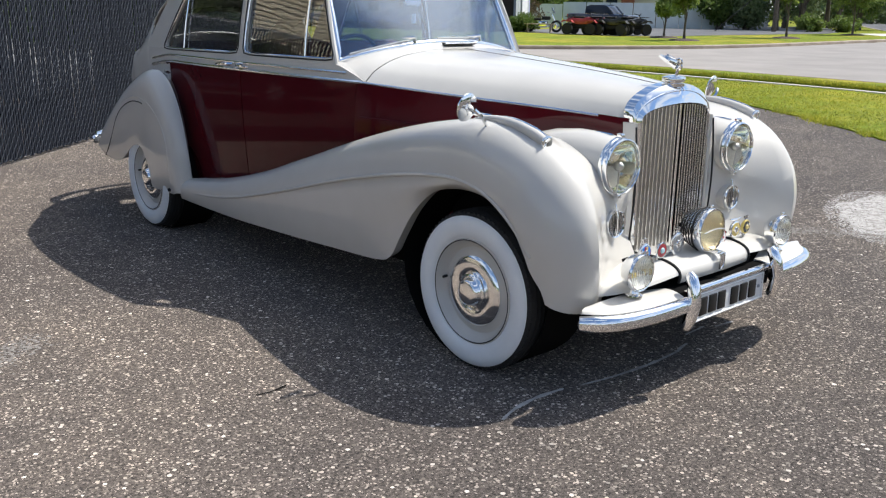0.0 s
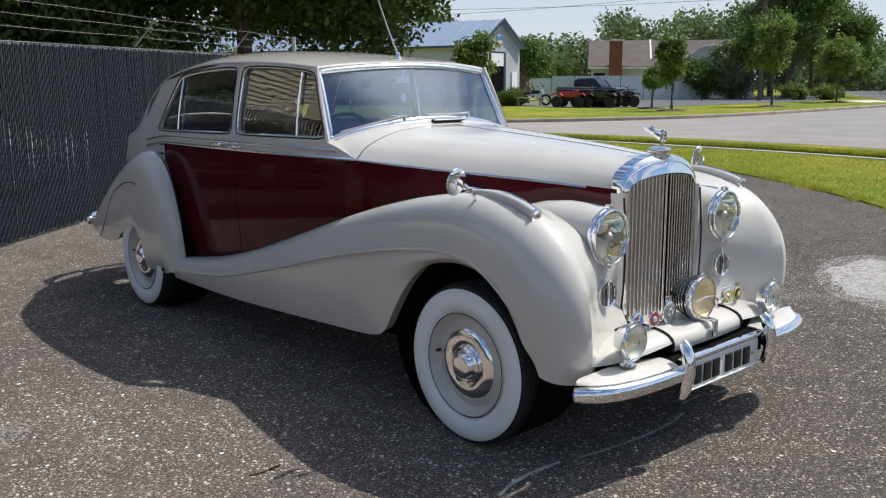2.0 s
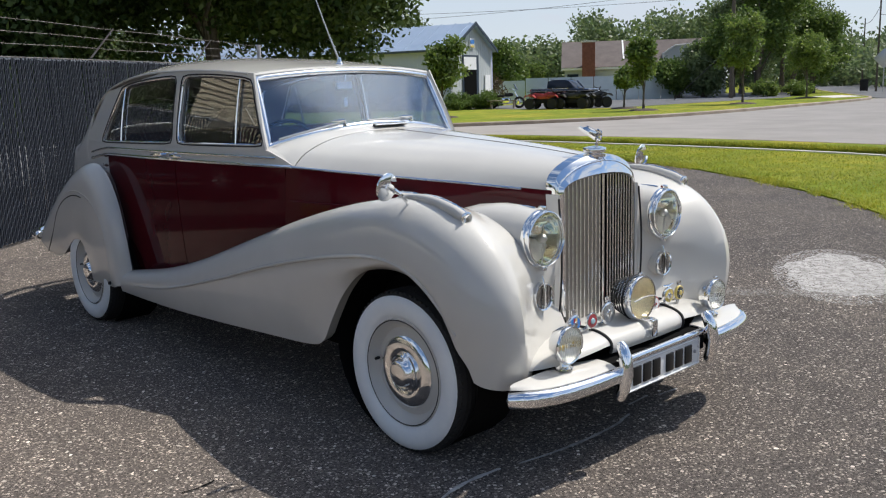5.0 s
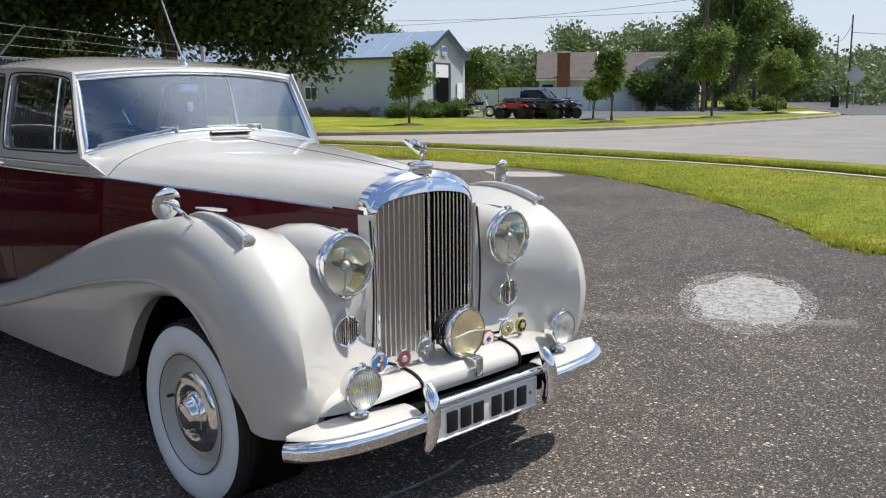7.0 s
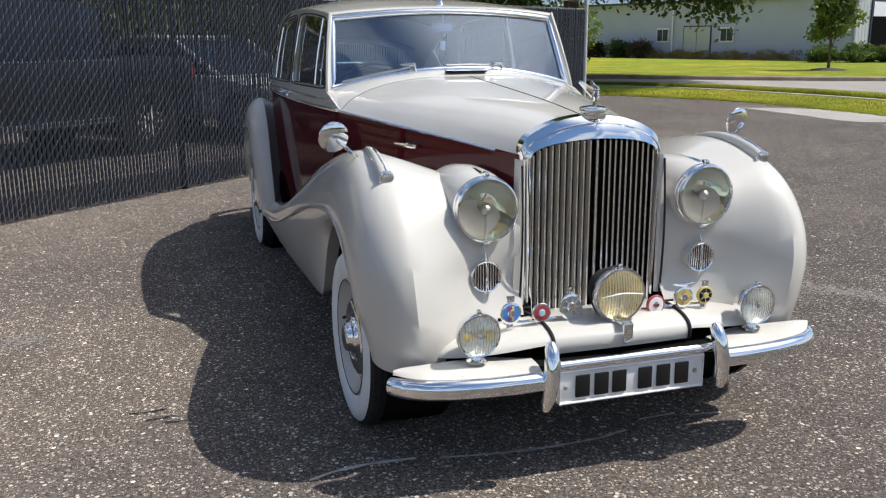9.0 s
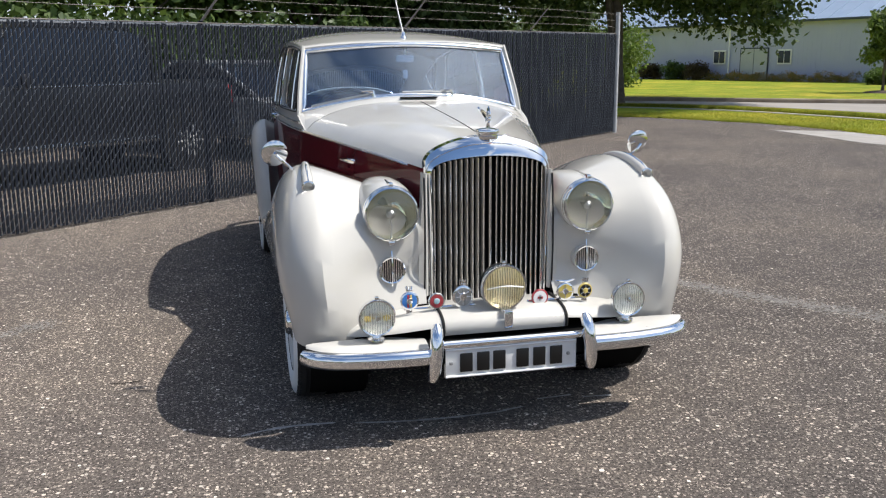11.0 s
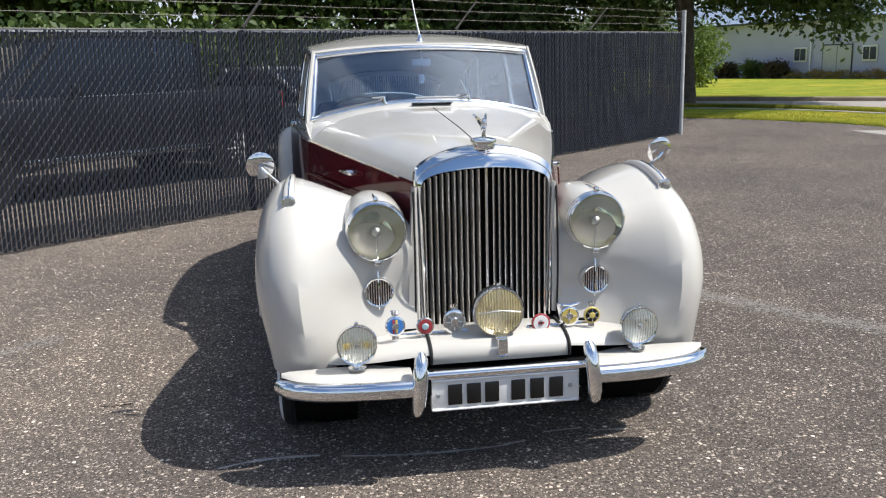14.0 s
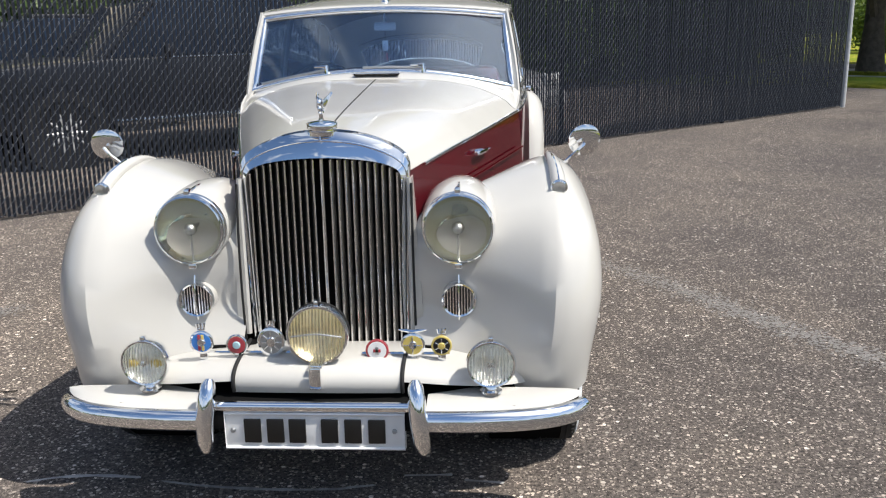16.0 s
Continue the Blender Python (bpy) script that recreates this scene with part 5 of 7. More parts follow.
ys = list(np.linspace(1.315, 4.32, 44))
hole = lambda i, j: 3.42 < ys[i] < 3.64 and abs(US[j] + US[1] / 2 - US[0] / 2) < 0.76
part("roof", loft([roof_row(y) for y in ys], skip=hole, thick=0.006), M_BEIGE, car, "shell grey roof sweeping down to the tail")
keep = [y for y in ys if 3.38 < y < 3.78]
pane = part("rear_screen", loft([[(x, y, z - 0.012) for x, yy, z in roof_row(y)][3:26] for y in keep], thick=0.004), M_REARGLASS, car, "rear window glass")
pane.visible_shadow = False
part("rain_gutter", tube([(-rail_x(y) * 1.002, y, rail_z(y) - 0.004) for y in np.linspace(1.33, 3.25, 24)], 0.006, 6), M_BEIGE, car)
part("rain_gutter", tube([(rail_x(y) * 1.002, y, rail_z(y) - 0.004) for y in np.linspace(1.33, 3.25, 24)], 0.006, 6), M_BEIGE, car)


def screen(u, v):
    lo = Vector((0.605 * u, 1.165 - 0.10 * (1 - u * u), 1.168 + 0.085 * (1 - u * u)))
    hi = Vector((0.568 * u, 1.312 - 0.055 * (1 - u * u), 1.492 + 0.034 * (1 - u * u)))
    return lo.lerp(hi, v) + Vector((0, -0.004 * math.sin(math.pi * v), 0))


pane = part("windscreen", loft([[screen(u * 0.985, v) for u in np.linspace(-1, 1, 21)] for v in np.linspace(0.01, 0.99, 8)], thick=0.005), M_GLASS, car, "curved windscreen glass")
pane.visible_shadow = False
part("windscreen_header", loft([[tuple(Vector(p) + Vector((0, 0.004, 0.001))) for p in roof_row(1.315)], [tuple(Vector(p).lerp(screen(u, 1), 0.5) + Vector((0, -0.012, 0.004))) for p, u in zip(roof_row(1.315), US)], [tuple(screen(u, 1) + Vector((0, -0.004, 0))) for u in US]], thick=0.004), M_BEIGE, car, "shell grey panel above the windscreen")
ring = [screen(u, 0) for u in np.linspace(-1, 1, 25)] + [screen(1, v) for v in np.linspace(0.12, 0.9, 7)] + [screen(u, 1) for u in np.linspace(1, -1, 25)] + [screen(-1, v) for v in np.linspace(0.9, 0.12, 7)]
part("windscreen_frame", tube([p + Vector((0, -0.008, 0)) for p in ring], 0.0165, 10, closed=True), M_FRAME, car, "bright chrome windscreen frame")
for sgn in (-1, 1):
    rows = []
    for v in np.linspace(-0.35, 1.02, 12):
        a = screen(sgn, max(v, 0)) + Vector((0, 0, 0.08 * min(v, 0)))
        y, z = 1.138 + 0.147 * max(v, 0), min(SILL + 0.370 * max(v, 0) + 0.1 * min(v, 0), 1.526)
        b = Vector((sgn * side_x(y, z), y, z))
        rows.append([a, a.lerp(b, 0.35) + Vector((sgn * 0.007, -0.003, 0)), a.lerp(b, 0.7) + Vector((sgn * 0.006, 0, 0)), b])
    part("windscreen_pillar", loft(rows, thick=0.01), M_BEIGE, car, "shell grey windscreen pillar")


def bonnet_row(y, n=29):
    row = []
    for u in np.linspace(-1, 1, n):
        f = (1 - abs(u) ** 3.0) ** 0.75
        row.append((bonnet_x(y) * u, y, bonnet_edge(y) + (bonnet_top(y) - bonnet_edge(y)) * f))
    return row


bonnet = part("bonnet", loft([bonnet_row(y) for y in np.linspace(-0.31, 0.93, 26)], thick=0.006), M_BEIGE, car, "shell grey bonnet with a raised centre")
part("bonnet_hinge", tube([(0, y, bonnet_top(y) - 0.001) for y in np.linspace(-0.26, 0.92, 18)], 0.0032, 6), M_BLACK, bonnet, "thin centre hinge line")
rows = [bonnet_row(0.937)]
for f in (0.33, 0.66, 1.0):
    rows.append([tuple(Vector(p).lerp(screen(u, 0) + Vector((0, 0, -0.004)), f) + Vector((0, 0, 0.012 * math.sin(math.pi * f)))) for p, u in zip(bonnet_row(0.937), np.linspace(-1, 1, 29))])
scuttle = part("scuttle", loft(rows, thick=0.006), M_BEIGE, car, "shell grey scuttle below the windscreen")
for sgn in (-1, 1):
    rows = [[(sgn * 0.613, 0.945, 1.086), (sgn * 0.6175, 0.945, 1.084)], [(sgn * 0.612, 1.03, 1.128), (sgn * side_x(1.03, 1.115), 1.03, 1.116)], [(sgn * 0.606, 1.15, 1.17), (sgn * side_x(1.14, 1.15), 1.14, 1.152)]]
    part("scuttle_side", loft(rows, thick=0.005), M_BEIGE, scuttle)
part("scuttle_vent", box((0.20, 0.035, 0.012), (0, 0.968, 1.246), 0.004), M_BLACK, scuttle, "dark scuttle air vent")
part("vent_lip", tube([(-0.105, 0.95, 1.249), (0.105, 0.95, 1.249)], 0.004, 6), M_CHROME, scuttle)
for sgn, x in ((-1, -0.235), (1, 0.205)):
    base = screen(x / 0.605, 0) + Vector((0, -0.045, 0.008))
    arm = part("wiper", tube([base, base + Vector((0, 0.0, 0.03)), base + Vector((-0.06, 0.03, 0.028))], [0.012, 0.010, 0.005], 8), M_CHROME, car, "chrome wiper spindle")
    tip = screen(-0.93, 0.035) if sgn < 0 else screen(-0.12, 0.035)
    root = screen(x / 0.605 - 0.02, 0.05)
    part("wiper_blade", tube([root + Vector((0, -0.026, 0.010)), root.lerp(tip, 0.5) + Vector((0, -0.028, 0.013)), tip + Vector((0, -0.022, 0.010))], 0.0042, 6, flat=1.4), M_STEEL, arm, "wiper blade")

# ---- wings: stations of (crest y, z | inner x, drop | crest x | outer x, drop | edge x, y, z) ----
FRONT_WING = [
    (-0.505, 0.350, 0.280, 0.060, 0.66, 0.805, 0.10, 0.785, -0.430, 0.375),
    (-0.548, 0.480, 0.270, 0.165, 0.68, 0.832, 0.20, 0.800, -0.365, 0.450),
    (-0.552, 0.630, 0.268, 0.205, 0.695, 0.850, 0.22, 0.803, -0.305, 0.540),
    (-0.505, 0.775, 0.272, 0.160, 0.70, 0.856, 0.23, 0.803, -0.240, 0.630),
    (-0.390, 0.905, 0.276, 0.085, 0.70, 0.856, 0.23, 0.803, -0.150, 0.700),
    (-0.215, 0.983, 0.305, 0.120, 0.70, 0.851, 0.23, 0.803, -0.050, 0.733),
    (0.000, 1.010, 0.365, 0.180, 0.705, 0.847, 0.23, 0.803, 0.080, 0.735),
    (0.250, 0.982, 0.435, 0.185, 0.71, 0.842, 0.25, 0.803, 0.225, 0.695),
    (0.500, 0.930, 0.508, 0.185, 0.712, 0.838, 0.25, 0.802, 0.350, 0.590),
    (0.740, 0.865, 0.565, 0.165, 0.718, 0.834, 0.24, 0.800, 0.445, 0.460),
    (0.960, 0.797, 0.605, 0.160, 0.720, 0.830, 0.22, 0.798, 0.515, 0.360),
    (1.120, 0.745, 0.625, 0.130, 0.720, 0.827, 0.20, 0.797, 0.620, 0.325),
    (1.380, 0.662, 0.645, 0.100, 0.718, 0.824, 0.17, 0.796, 0.950, 0.305),
    (1.700, 0.562, 0.655, 0.070, 0.716, 0.820, 0.13, 0.795, 1.450, 0.280),
    (2.100, 0.465, 0.665, 0.050, 0.714, 0.815, 0.09, 0.794, 2.000, 0.262),
    (2.590, 0.388, 0.670, 0.040, 0.712, 0.808, 0.06, 0.790, 2.620, 0.262),
]
REAR_WING = [
    (2.565, 0.300, 0.640, 0.120, 0.735, 0.815, 0.07, 0.790, 2.730, 0.268),
    (2.580, 0.480, 0.640, 0.160, 0.740, 0.830, 0.10, 0.800, 2.900, 0.272),
    (2.605, 0.620, 0.640, 0.160, 0.745, 0.838, 0.12, 0.806, 3.008, 0.278),
    (2.645, 0.750, 0.640, 0.150, 0.745, 0.842, 0.12, 0.810, 3.024, 0.330),
    (2.705, 0.865, 0.640, 0.130, 0.745, 0.845, 0.13, 0.812, 3.040, 0.392),
    (2.785, 0.955, 0.640, 0.100, 0.745, 0.846, 0.13, 0.814, 3.078, 0.465),
    (2.900, 1.015, 0.635, 0.060, 0.744, 0.846, 0.13, 0.815, 3.125, 0.515),
    (3.040, 1.020, 0.625, 0.040, 0.740, 0.846, 0.13, 0.815, 3.195, 0.528),
    (3.220, 0.962, 0.610, 0.030, 0.735, 0.844, 0.13, 0.815, 3.278, 0.506),
    (3.450, 0.850, 0.570, 0.040, 0.725, 0.838, 0.13, 0.812, 3.370, 0.452),
    (3.700, 0.700, 0.510, 0.050, 0.710, 0.828, 0.12, 0.806, 3.482, 0.393),
    (3.900, 0.555, 0.440, 0.060, 0.690, 0.814, 0.10, 0.796, 3.600, 0.366),
    (3.985, 0.435, 0.400, 0.050, 0.670, 0.800, 0.07, 0.788, 3.720, 0.362),
    (3.930, 0.365, 0.380, 0.020, 0.660, 0.784, 0.04, 0.778, 3.790, 0.362),
]


def shelf(y):
    """How far the wing's inner side is a gentle shelf towards the bonnet instead of a round shoulder."""
    t = min(max((y + 0.42) / 0.34, 0.0), 1.0)
    return t * t * (3 - 2 * t)


def wing_mesh(stations, sgn, n):
    rows = []
    table = catmull(stations, n)
    spine = table[:, :2]
    for k, (y, z, xi, di, xc, xo, do, ex, ey, ez) in enumerate(table):
        t = spine[min(k + 1, n - 1)] - spine[max(k - 1, 0)]
        t /= np.linalg.norm(t)
        inward = np.array([t[1], -t[0]])
        row = []
        for f in np.linspace(1, 0, 10)[:-1]:  # inner side, up to the crest
            g = shelf(y) if stations is FRONT_WING else 0.0
            d = di * ((1 - g) * math.sin(f * math.pi / 2) ** 1.1 + g * 0.80 * f**1.35)
            row.append((sgn * (xc + (xi - xc) * f), y + inward[0] * d, z + inward[1] * d))
        for f in np.linspace(0, 1, 9):  # over the shoulder
            a = f * math.pi / 2
            d = do * (1 - math.cos(a))
            row.append((sgn * (xc + (xo - xc) * math.sin(a)), y + inward[0] * d, z + inward[1] * d))
        sy, sz = y + inward[0] * do, z + inward[1] * do
        for f in (0.2, 0.4, 0.6, 0.8, 0.93, 1.0):  # down the side to the edge
            row.append((sgn * (xo + (ex - xo) * f**2), sy + (ey - sy) * f, sz + (ez - sz) * f))
        # rolled edge
        row.append((sgn * (ex - 0.012), ey + 0.1 * (ey - sy) * 0.05, ez + 0.004))
        row.append((sgn * (ex - 0.05), ey, ez + 0.012))
        rows.append(row)
    return rows


for sgn in (-1, 1):
    rows = wing_mesh(FRONT_WING, sgn, 76)
    shell = loft(rows)
    bmesh.ops.reverse_faces(shell, faces=shell.faces[:])
    wing = part("front_wing", shell, M_BEIGE, car, "shell grey front wing sweeping back along the side")
    swage = [(0.805, 2.52, 0.325), (0.818, 2.2, 0.350), (0.824, 1.90, 0.395), (0.829, 1.60, 0.462), (0.833, 1.29, 0.540), (0.838, 1.05, 0.605), (0.842, 0.80, 0.668), (0.846, 0.55, 0.722), (0.848, 0.30, 0.765), (0.850, 0.10, 0.785), (0.852, -0.06, 0.772), (0.853, -0.18, 0.725), (0.851, -0.29, 0.640), (0.846, -0.36, 0.555)]
    part("swage_line", tube([(sgn * (x - 0.008), y, z) for x, y, z in catmull(swage, 50)], 0.0085, 8), M_BEIGE, wing, "raised swage line")
    rows = wing_mesh(REAR_WING, sgn, 60)
    rear = part("rear_wing", loft(rows), M_BEIGE, car, "shell grey rear wing with a wheel spat")
    spat = [(0.790, 3.825, 0.372), (0.815, 3.699, 0.443), (0.827, 3.570, 0.558), (0.834, 3.471, 0.667), (0.838, 3.369, 0.741), (0.842, 3.256, 0.789), (0.844, 3.143, 0.817), (0.845, 3.041, 0.821), (0.845, 2.989, 0.814)]
    part("spat_edge", tube([(sgn * (x - 0.001), y, z) for x, y, z in catmull(spat, 30)], 0.0038, 6), M_BLACK, rear, "dark edge of the wheel spat")
    ridge = [(0.832, 3.440, 0.725), (0.836, 3.367, 0.772), (0.843, 3.198, 0.834), (0.845, 3.079, 0.851), (0.845, 2.968, 0.838), (0.846, 2.868, 0.806), (0.843, 2.775, 0.740), (0.839, 2.718, 0.650), (0.835, 2.695, 0.547), (0.829, 2.700, 0.439), (0.818, 2.705, 0.330)]
    part("swage_line", tube([(sgn * (x - 0.005), y, z) for x, y, z in catmull(ridge, 40)], 0.0075, 8), M_BEIGE, rear, "raised swage line")
    part("spat_lock", lathe([(0, 0.012), (0.012, 0.010), (0.014, 0)], 12, m=pose(sgn * 0.812, 2.735, 0.30, 0, 90 * sgn, 0), axis="z"), M_BLACK, rear)
    # linings of the wheel arches, near-black to put the shade into their colour
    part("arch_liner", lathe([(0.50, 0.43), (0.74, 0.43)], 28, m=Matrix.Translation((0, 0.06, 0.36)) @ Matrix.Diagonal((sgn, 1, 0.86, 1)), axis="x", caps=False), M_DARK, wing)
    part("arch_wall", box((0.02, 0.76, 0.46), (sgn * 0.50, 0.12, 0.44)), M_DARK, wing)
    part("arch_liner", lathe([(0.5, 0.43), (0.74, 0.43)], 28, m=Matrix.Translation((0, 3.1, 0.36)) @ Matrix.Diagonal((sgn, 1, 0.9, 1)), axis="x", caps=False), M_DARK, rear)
    part("tail_reflector", lathe([(0, 0.028), (0.02, 0.024), (0.028, 0)], 14, m=pose(sgn * 0.66, 3.95, 0.50, -90, 0, 0), axis="z"), M_REDENAMEL, rear, "red tail lamp in a chrome bezel")

# boxes closing off the car's inside, coloured as dark as the shade there
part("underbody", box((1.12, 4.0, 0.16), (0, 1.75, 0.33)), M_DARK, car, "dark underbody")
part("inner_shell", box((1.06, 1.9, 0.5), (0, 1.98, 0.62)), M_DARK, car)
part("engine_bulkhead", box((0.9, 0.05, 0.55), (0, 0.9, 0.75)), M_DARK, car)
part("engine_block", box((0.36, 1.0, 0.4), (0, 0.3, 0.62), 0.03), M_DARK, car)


# ---- wheels ----
def wheel(sgn, y, x):
    w = part("wheel", lathe([(-0.074, 0.215), (-0.086, 0.262), (-0.080, 0.300), (-0.058, 0.322), (-0.030, 0.328), (0, 0.329), (0.030, 0.328), (0.056, 0.323), (0.072, 0.314), (0.079, 0.303), (0.072, 0.215)], 64, axis="x", caps=False), M_TYRE, car, "black tyre with a broad white wall")
    w.matrix_local = Matrix.Translation((sgn * x, y, 0.327)) @ Matrix.Rotation(radians(0.5 if y < 1 else 0), 4, "Z") @ Matrix.Diagonal((sgn, 1, 1, 1))
    part("white_wall", lathe([(0.0765, 0.309), (0.083, 0.303), (0.0885, 0.285), (0.0895, 0.262), (0.086, 0.240), (0.079, 0.224), (0.070, 0.215)], 64, axis="x", caps=False), M_WHITEWALL, w, "white tyre wall")
    for k in (-0.042, -0.021, 0.0, 0.021, 0.042):
        part("tread_groove", lathe([(k - 0.003, 0.3285), (k - 0.002, 0.3300), (k + 0.002, 0.3300), (k + 0.003, 0.3285)], 64, axis="x", caps=False), M_BLACK, w)
    block = bmesh.new()
    for k in range(72):
        box((0.012, 0.013, 0.012), (0.062, 0, 0.3175), 0, block, turn=None)
        block.verts.ensure_lookup_table()
        bmesh.ops.rotate(block, verts=block.verts[-8:], cent=(0, 0, 0), matrix=Matrix.Rotation(2 * math.pi * k / 72, 3, "X"))
    tagged(part("tread", block, M_TYRE, w, "", False), "small tread blocks on the tyre's shoulder", "", "", "stuff")
    rim = part("rim", lathe([(0.068, 0.219), (0.078, 0.216), (0.080, 0.210), (0.070, 0.203), (0.048, 0.193), (0.040, 0.178), (0.046, 0.158), (0.052, 0.145), (0.054, 0.10)], 64, axis="x", caps=False), M_BEIGE, w, "painted shell grey wheel rim")
    part("rim_line", lathe([(0.079, 0.2135), (0.0815, 0.2112), (0.079, 0.209)], 64, axis="x", caps=False), M_BLACK, rim)
    part("hub_cap", lathe([(0.046, 0.146), (0.056, 0.1455), (0.064, 0.137), (0.069, 0.120), (0.070, 0.103), (0.067, 0.086), (0.062, 0.078), (0.066, 0.0745), (0.076, 0.072), (0.080, 0.066), (0.077, 0.060), (0.082, 0.056), (0.094, 0.052), (0.100, 0.046), (0.102, 0.036), (0.102, 0.0)], 56, axis="x", caps=False), M_CHROME, w, "chrome hub cap")
    part("valve", tube([(0.046, 0.176, 0.02), (0.068, 0.174, 0.02)], 0.006, 6), M_BLACK, rim)
    return w


for sgn in (-1, 1):
    wheel(sgn, 0.0, 0.715), wheel(sgn, 3.085, 0.722)

# rear bumper, its ends curling round the tail
blade = [(-0.760, 4.060, 0.455), (-0.757, 4.100, 0.456), (-0.725, 4.220, 0.458), (-0.540, 4.360, 0.458), (-0.250, 4.430, 0.458), (0, 4.445, 0.458)]
blade += [(-x, y, z) for x, y, z in blade[-2::-1]]
back_bumper = part("rear_bumper", tube(catmull(blade, 60), [min(0.033, 0.020 + 0.004 * min(k, 59 - k)) for k in range(60)], 14), M_CHROME, car, "slim chrome rear bumper")
for sgn in (-1, 1):
    part("bumper_iron", box((0.05, 0.20, 0.03), (sgn * 0.42, 4.315, 0.458), 0.006), M_BLACK, back_bumper)

# ---- radiator ----
ARCH = [(-0.262, 1.005), (-0.258, 1.045), (-0.235, 1.078), (-0.18, 1.108), (-0.10, 1.132), (0.0, 1.142), (0.10, 1.132), (0.18, 1.108), (0.235, 1.078), (0.258, 1.045), (0.262, 1.005)]
INNER = [(-0.237, 0.985), (-0.232, 1.010), (-0.212, 1.028), (-0.165, 1.044), (-0.09, 1.055), (0.0, 1.060), (0.09, 1.055), (0.165, 1.044), (0.212, 1.028), (0.232, 1.010), (0.237, 0.985)]


def vee(x):
    return -0.392 + 0.10 * abs(x)


def shell_line(arch, inset, y, n=45, foot=0.43, taper=0.012):
    top = [(x, z) for x, z in catmull(arch, n)]
    legs = np.linspace(foot, top[0][1], 12)[:-1]
    left = [(top[0][0] + taper * (1 - (z - foot) / (top[0][1] - foot)), z) for z in legs]
    return [(x, (y(x) if callable(y) else y), z) for x, z in left + top + [(-x, z) for x, z in left[::-1]]]


front = shell_line(INNER, 0, lambda x: vee(x) + 0.012)
lip = [(x * 1.012, y - 0.010, z + (0.006 if z > 0.99 else 0)) for x, y, z in front]
edge = [(x, vee(x) + 0.016, z - 0.004) for x, y, z in shell_line([(x * 0.985, z - 0.022) for x, z in ARCH], 0, 0)]
mid = [(x, vee(x) * 0.5 - 0.155, z) for x, y, z in shell_line(ARCH, 0, 0)]
rear_line = [(x * 1.004, -0.295, z + 0.002) for x, y, z in shell_line(ARCH, 0, 0)]
back_in = [(x, y + 0.05, z) for x, y, z in front]
bm = bmesh.new()
grid_faces(bm, [back_in, front, lip, edge, mid, rear_line])
bmesh.ops.recalc_face_normals(bm, faces=bm.faces[:])
radiator = part("radiator_shell", bm, M_CHROME, car, "polished chrome radiator shell")
part("shell_bead", tube(edge, 0.0035, 6), M_CHROME, radiator)
part("shell_ridge", tube([(0, -0.388, 1.118), (0, -0.372, 1.134), (0, -0.345, 1.141)], [0.003, 0.004, 0.002], 6), M_CHROME, radiator)
part("radiator_core", box((0.47, 0.02, 0.62), (0, -0.295, 0.73)), M_DARK, radiator, "black radiator core")
# thin shutters, turned outwards on both sides of the centre bar
for k in range(-10, 11):
    x = 0.0222 * k + (0.004 if k > 0 else -0.004 if k < 0 else 0)
    top = float(np.interp(x, [p[0] for p in INNER], [p[1] for p in INNER])) + 0.001
    y = vee(x) + 0.009
    if k == 0:
        out = [(-0.006, y + 0.02), (-0.006, y + 0.004), (-0.0045, y + 0.001), (-0.0018, y - 0.001), (0.0018, y - 0.001), (0.0045, y + 0.001), (0.006, y + 0.004), (0.006, y + 0.02)]
        part("grille_bar", prism(out, 0.435, top), M_SLAT, radiator, "chrome centre bar", smooth=False)
        continue
    s = 1 if k > 0 else -1
    along, face = (s * 0.70, 0.714), (s * 0.714, -0.70)
    out = [(x + along[0] * a + face[0] * b, y + along[1] * a + face[1] * b) for a, b in ((0, -0.0008), (0, 0.0008), (0.0150, 0.0008), (0.0150, -0.0008))]
    part("grille_fin", prism(out, 0.435, top), M_FIN, radiator, "", smooth=False)
    out = [(x + 0.0032 * math.cos(a), y + 0.0034 * math.sin(a)) for a in np.arange(12) * math.pi / 6]
    part("grille_slat", prism(out, 0.435, top), M_SLAT, radiator, "bright rounded slat edge", smooth=False)
part("cap_base", lathe([(1.134, 0.044), (1.144, 0.046), (1.146, 0.046), (1.148, 0.039), (1.153, 0.039), (1.155, 0.046), (1.158, 0.047), (1.169, 0.047), (1.172, 0.045), (1.175, 0.032), (1.178, 0.012), (1.179, 0)], 28, m=Matrix.Translation((0, -0.335, -0.005)), axis="z"), M_CHROME, radiator, "chrome radiator cap")
# winged mascot as a plain upright shape with swept-back wings
bm = bmesh.new()
tube([(0, -0.345, 1.175), (0, -0.350, 1.192), (0, -0.352, 1.203)], [0.008, 0.006, 0.008], 8, bm)
for zz in (1.209, 1.226):
    tube([(0, -0.352 + 0.015 * math.cos(a), zz + 0.011 * math.sin(a)) for a in np.linspace(0, 2 * math.pi, 13)[:-1]], 0.0055, 6, bm, closed=True)
part("mascot_body", bm, M_CHROME, radiator, "chrome mascot")
for sgn in (-1, 1):
    rows = []
    for f in np.linspace(0, 1, 9):
        c = Vector((sgn * (0.008 + 0.014 * f), -0.350 + 0.072 * f, 1.214 + 0.036 * f))
        h = 0.018 * (1 - 0.72 * f)
        rows.append([c + Vector((0, 0, h)), c + Vector((sgn * 0.004, 0, 0)), c + Vector((0, 0.012, -h))])
    part("mascot_wing", loft(rows, thick=0.003), M_CHROME, radiator)

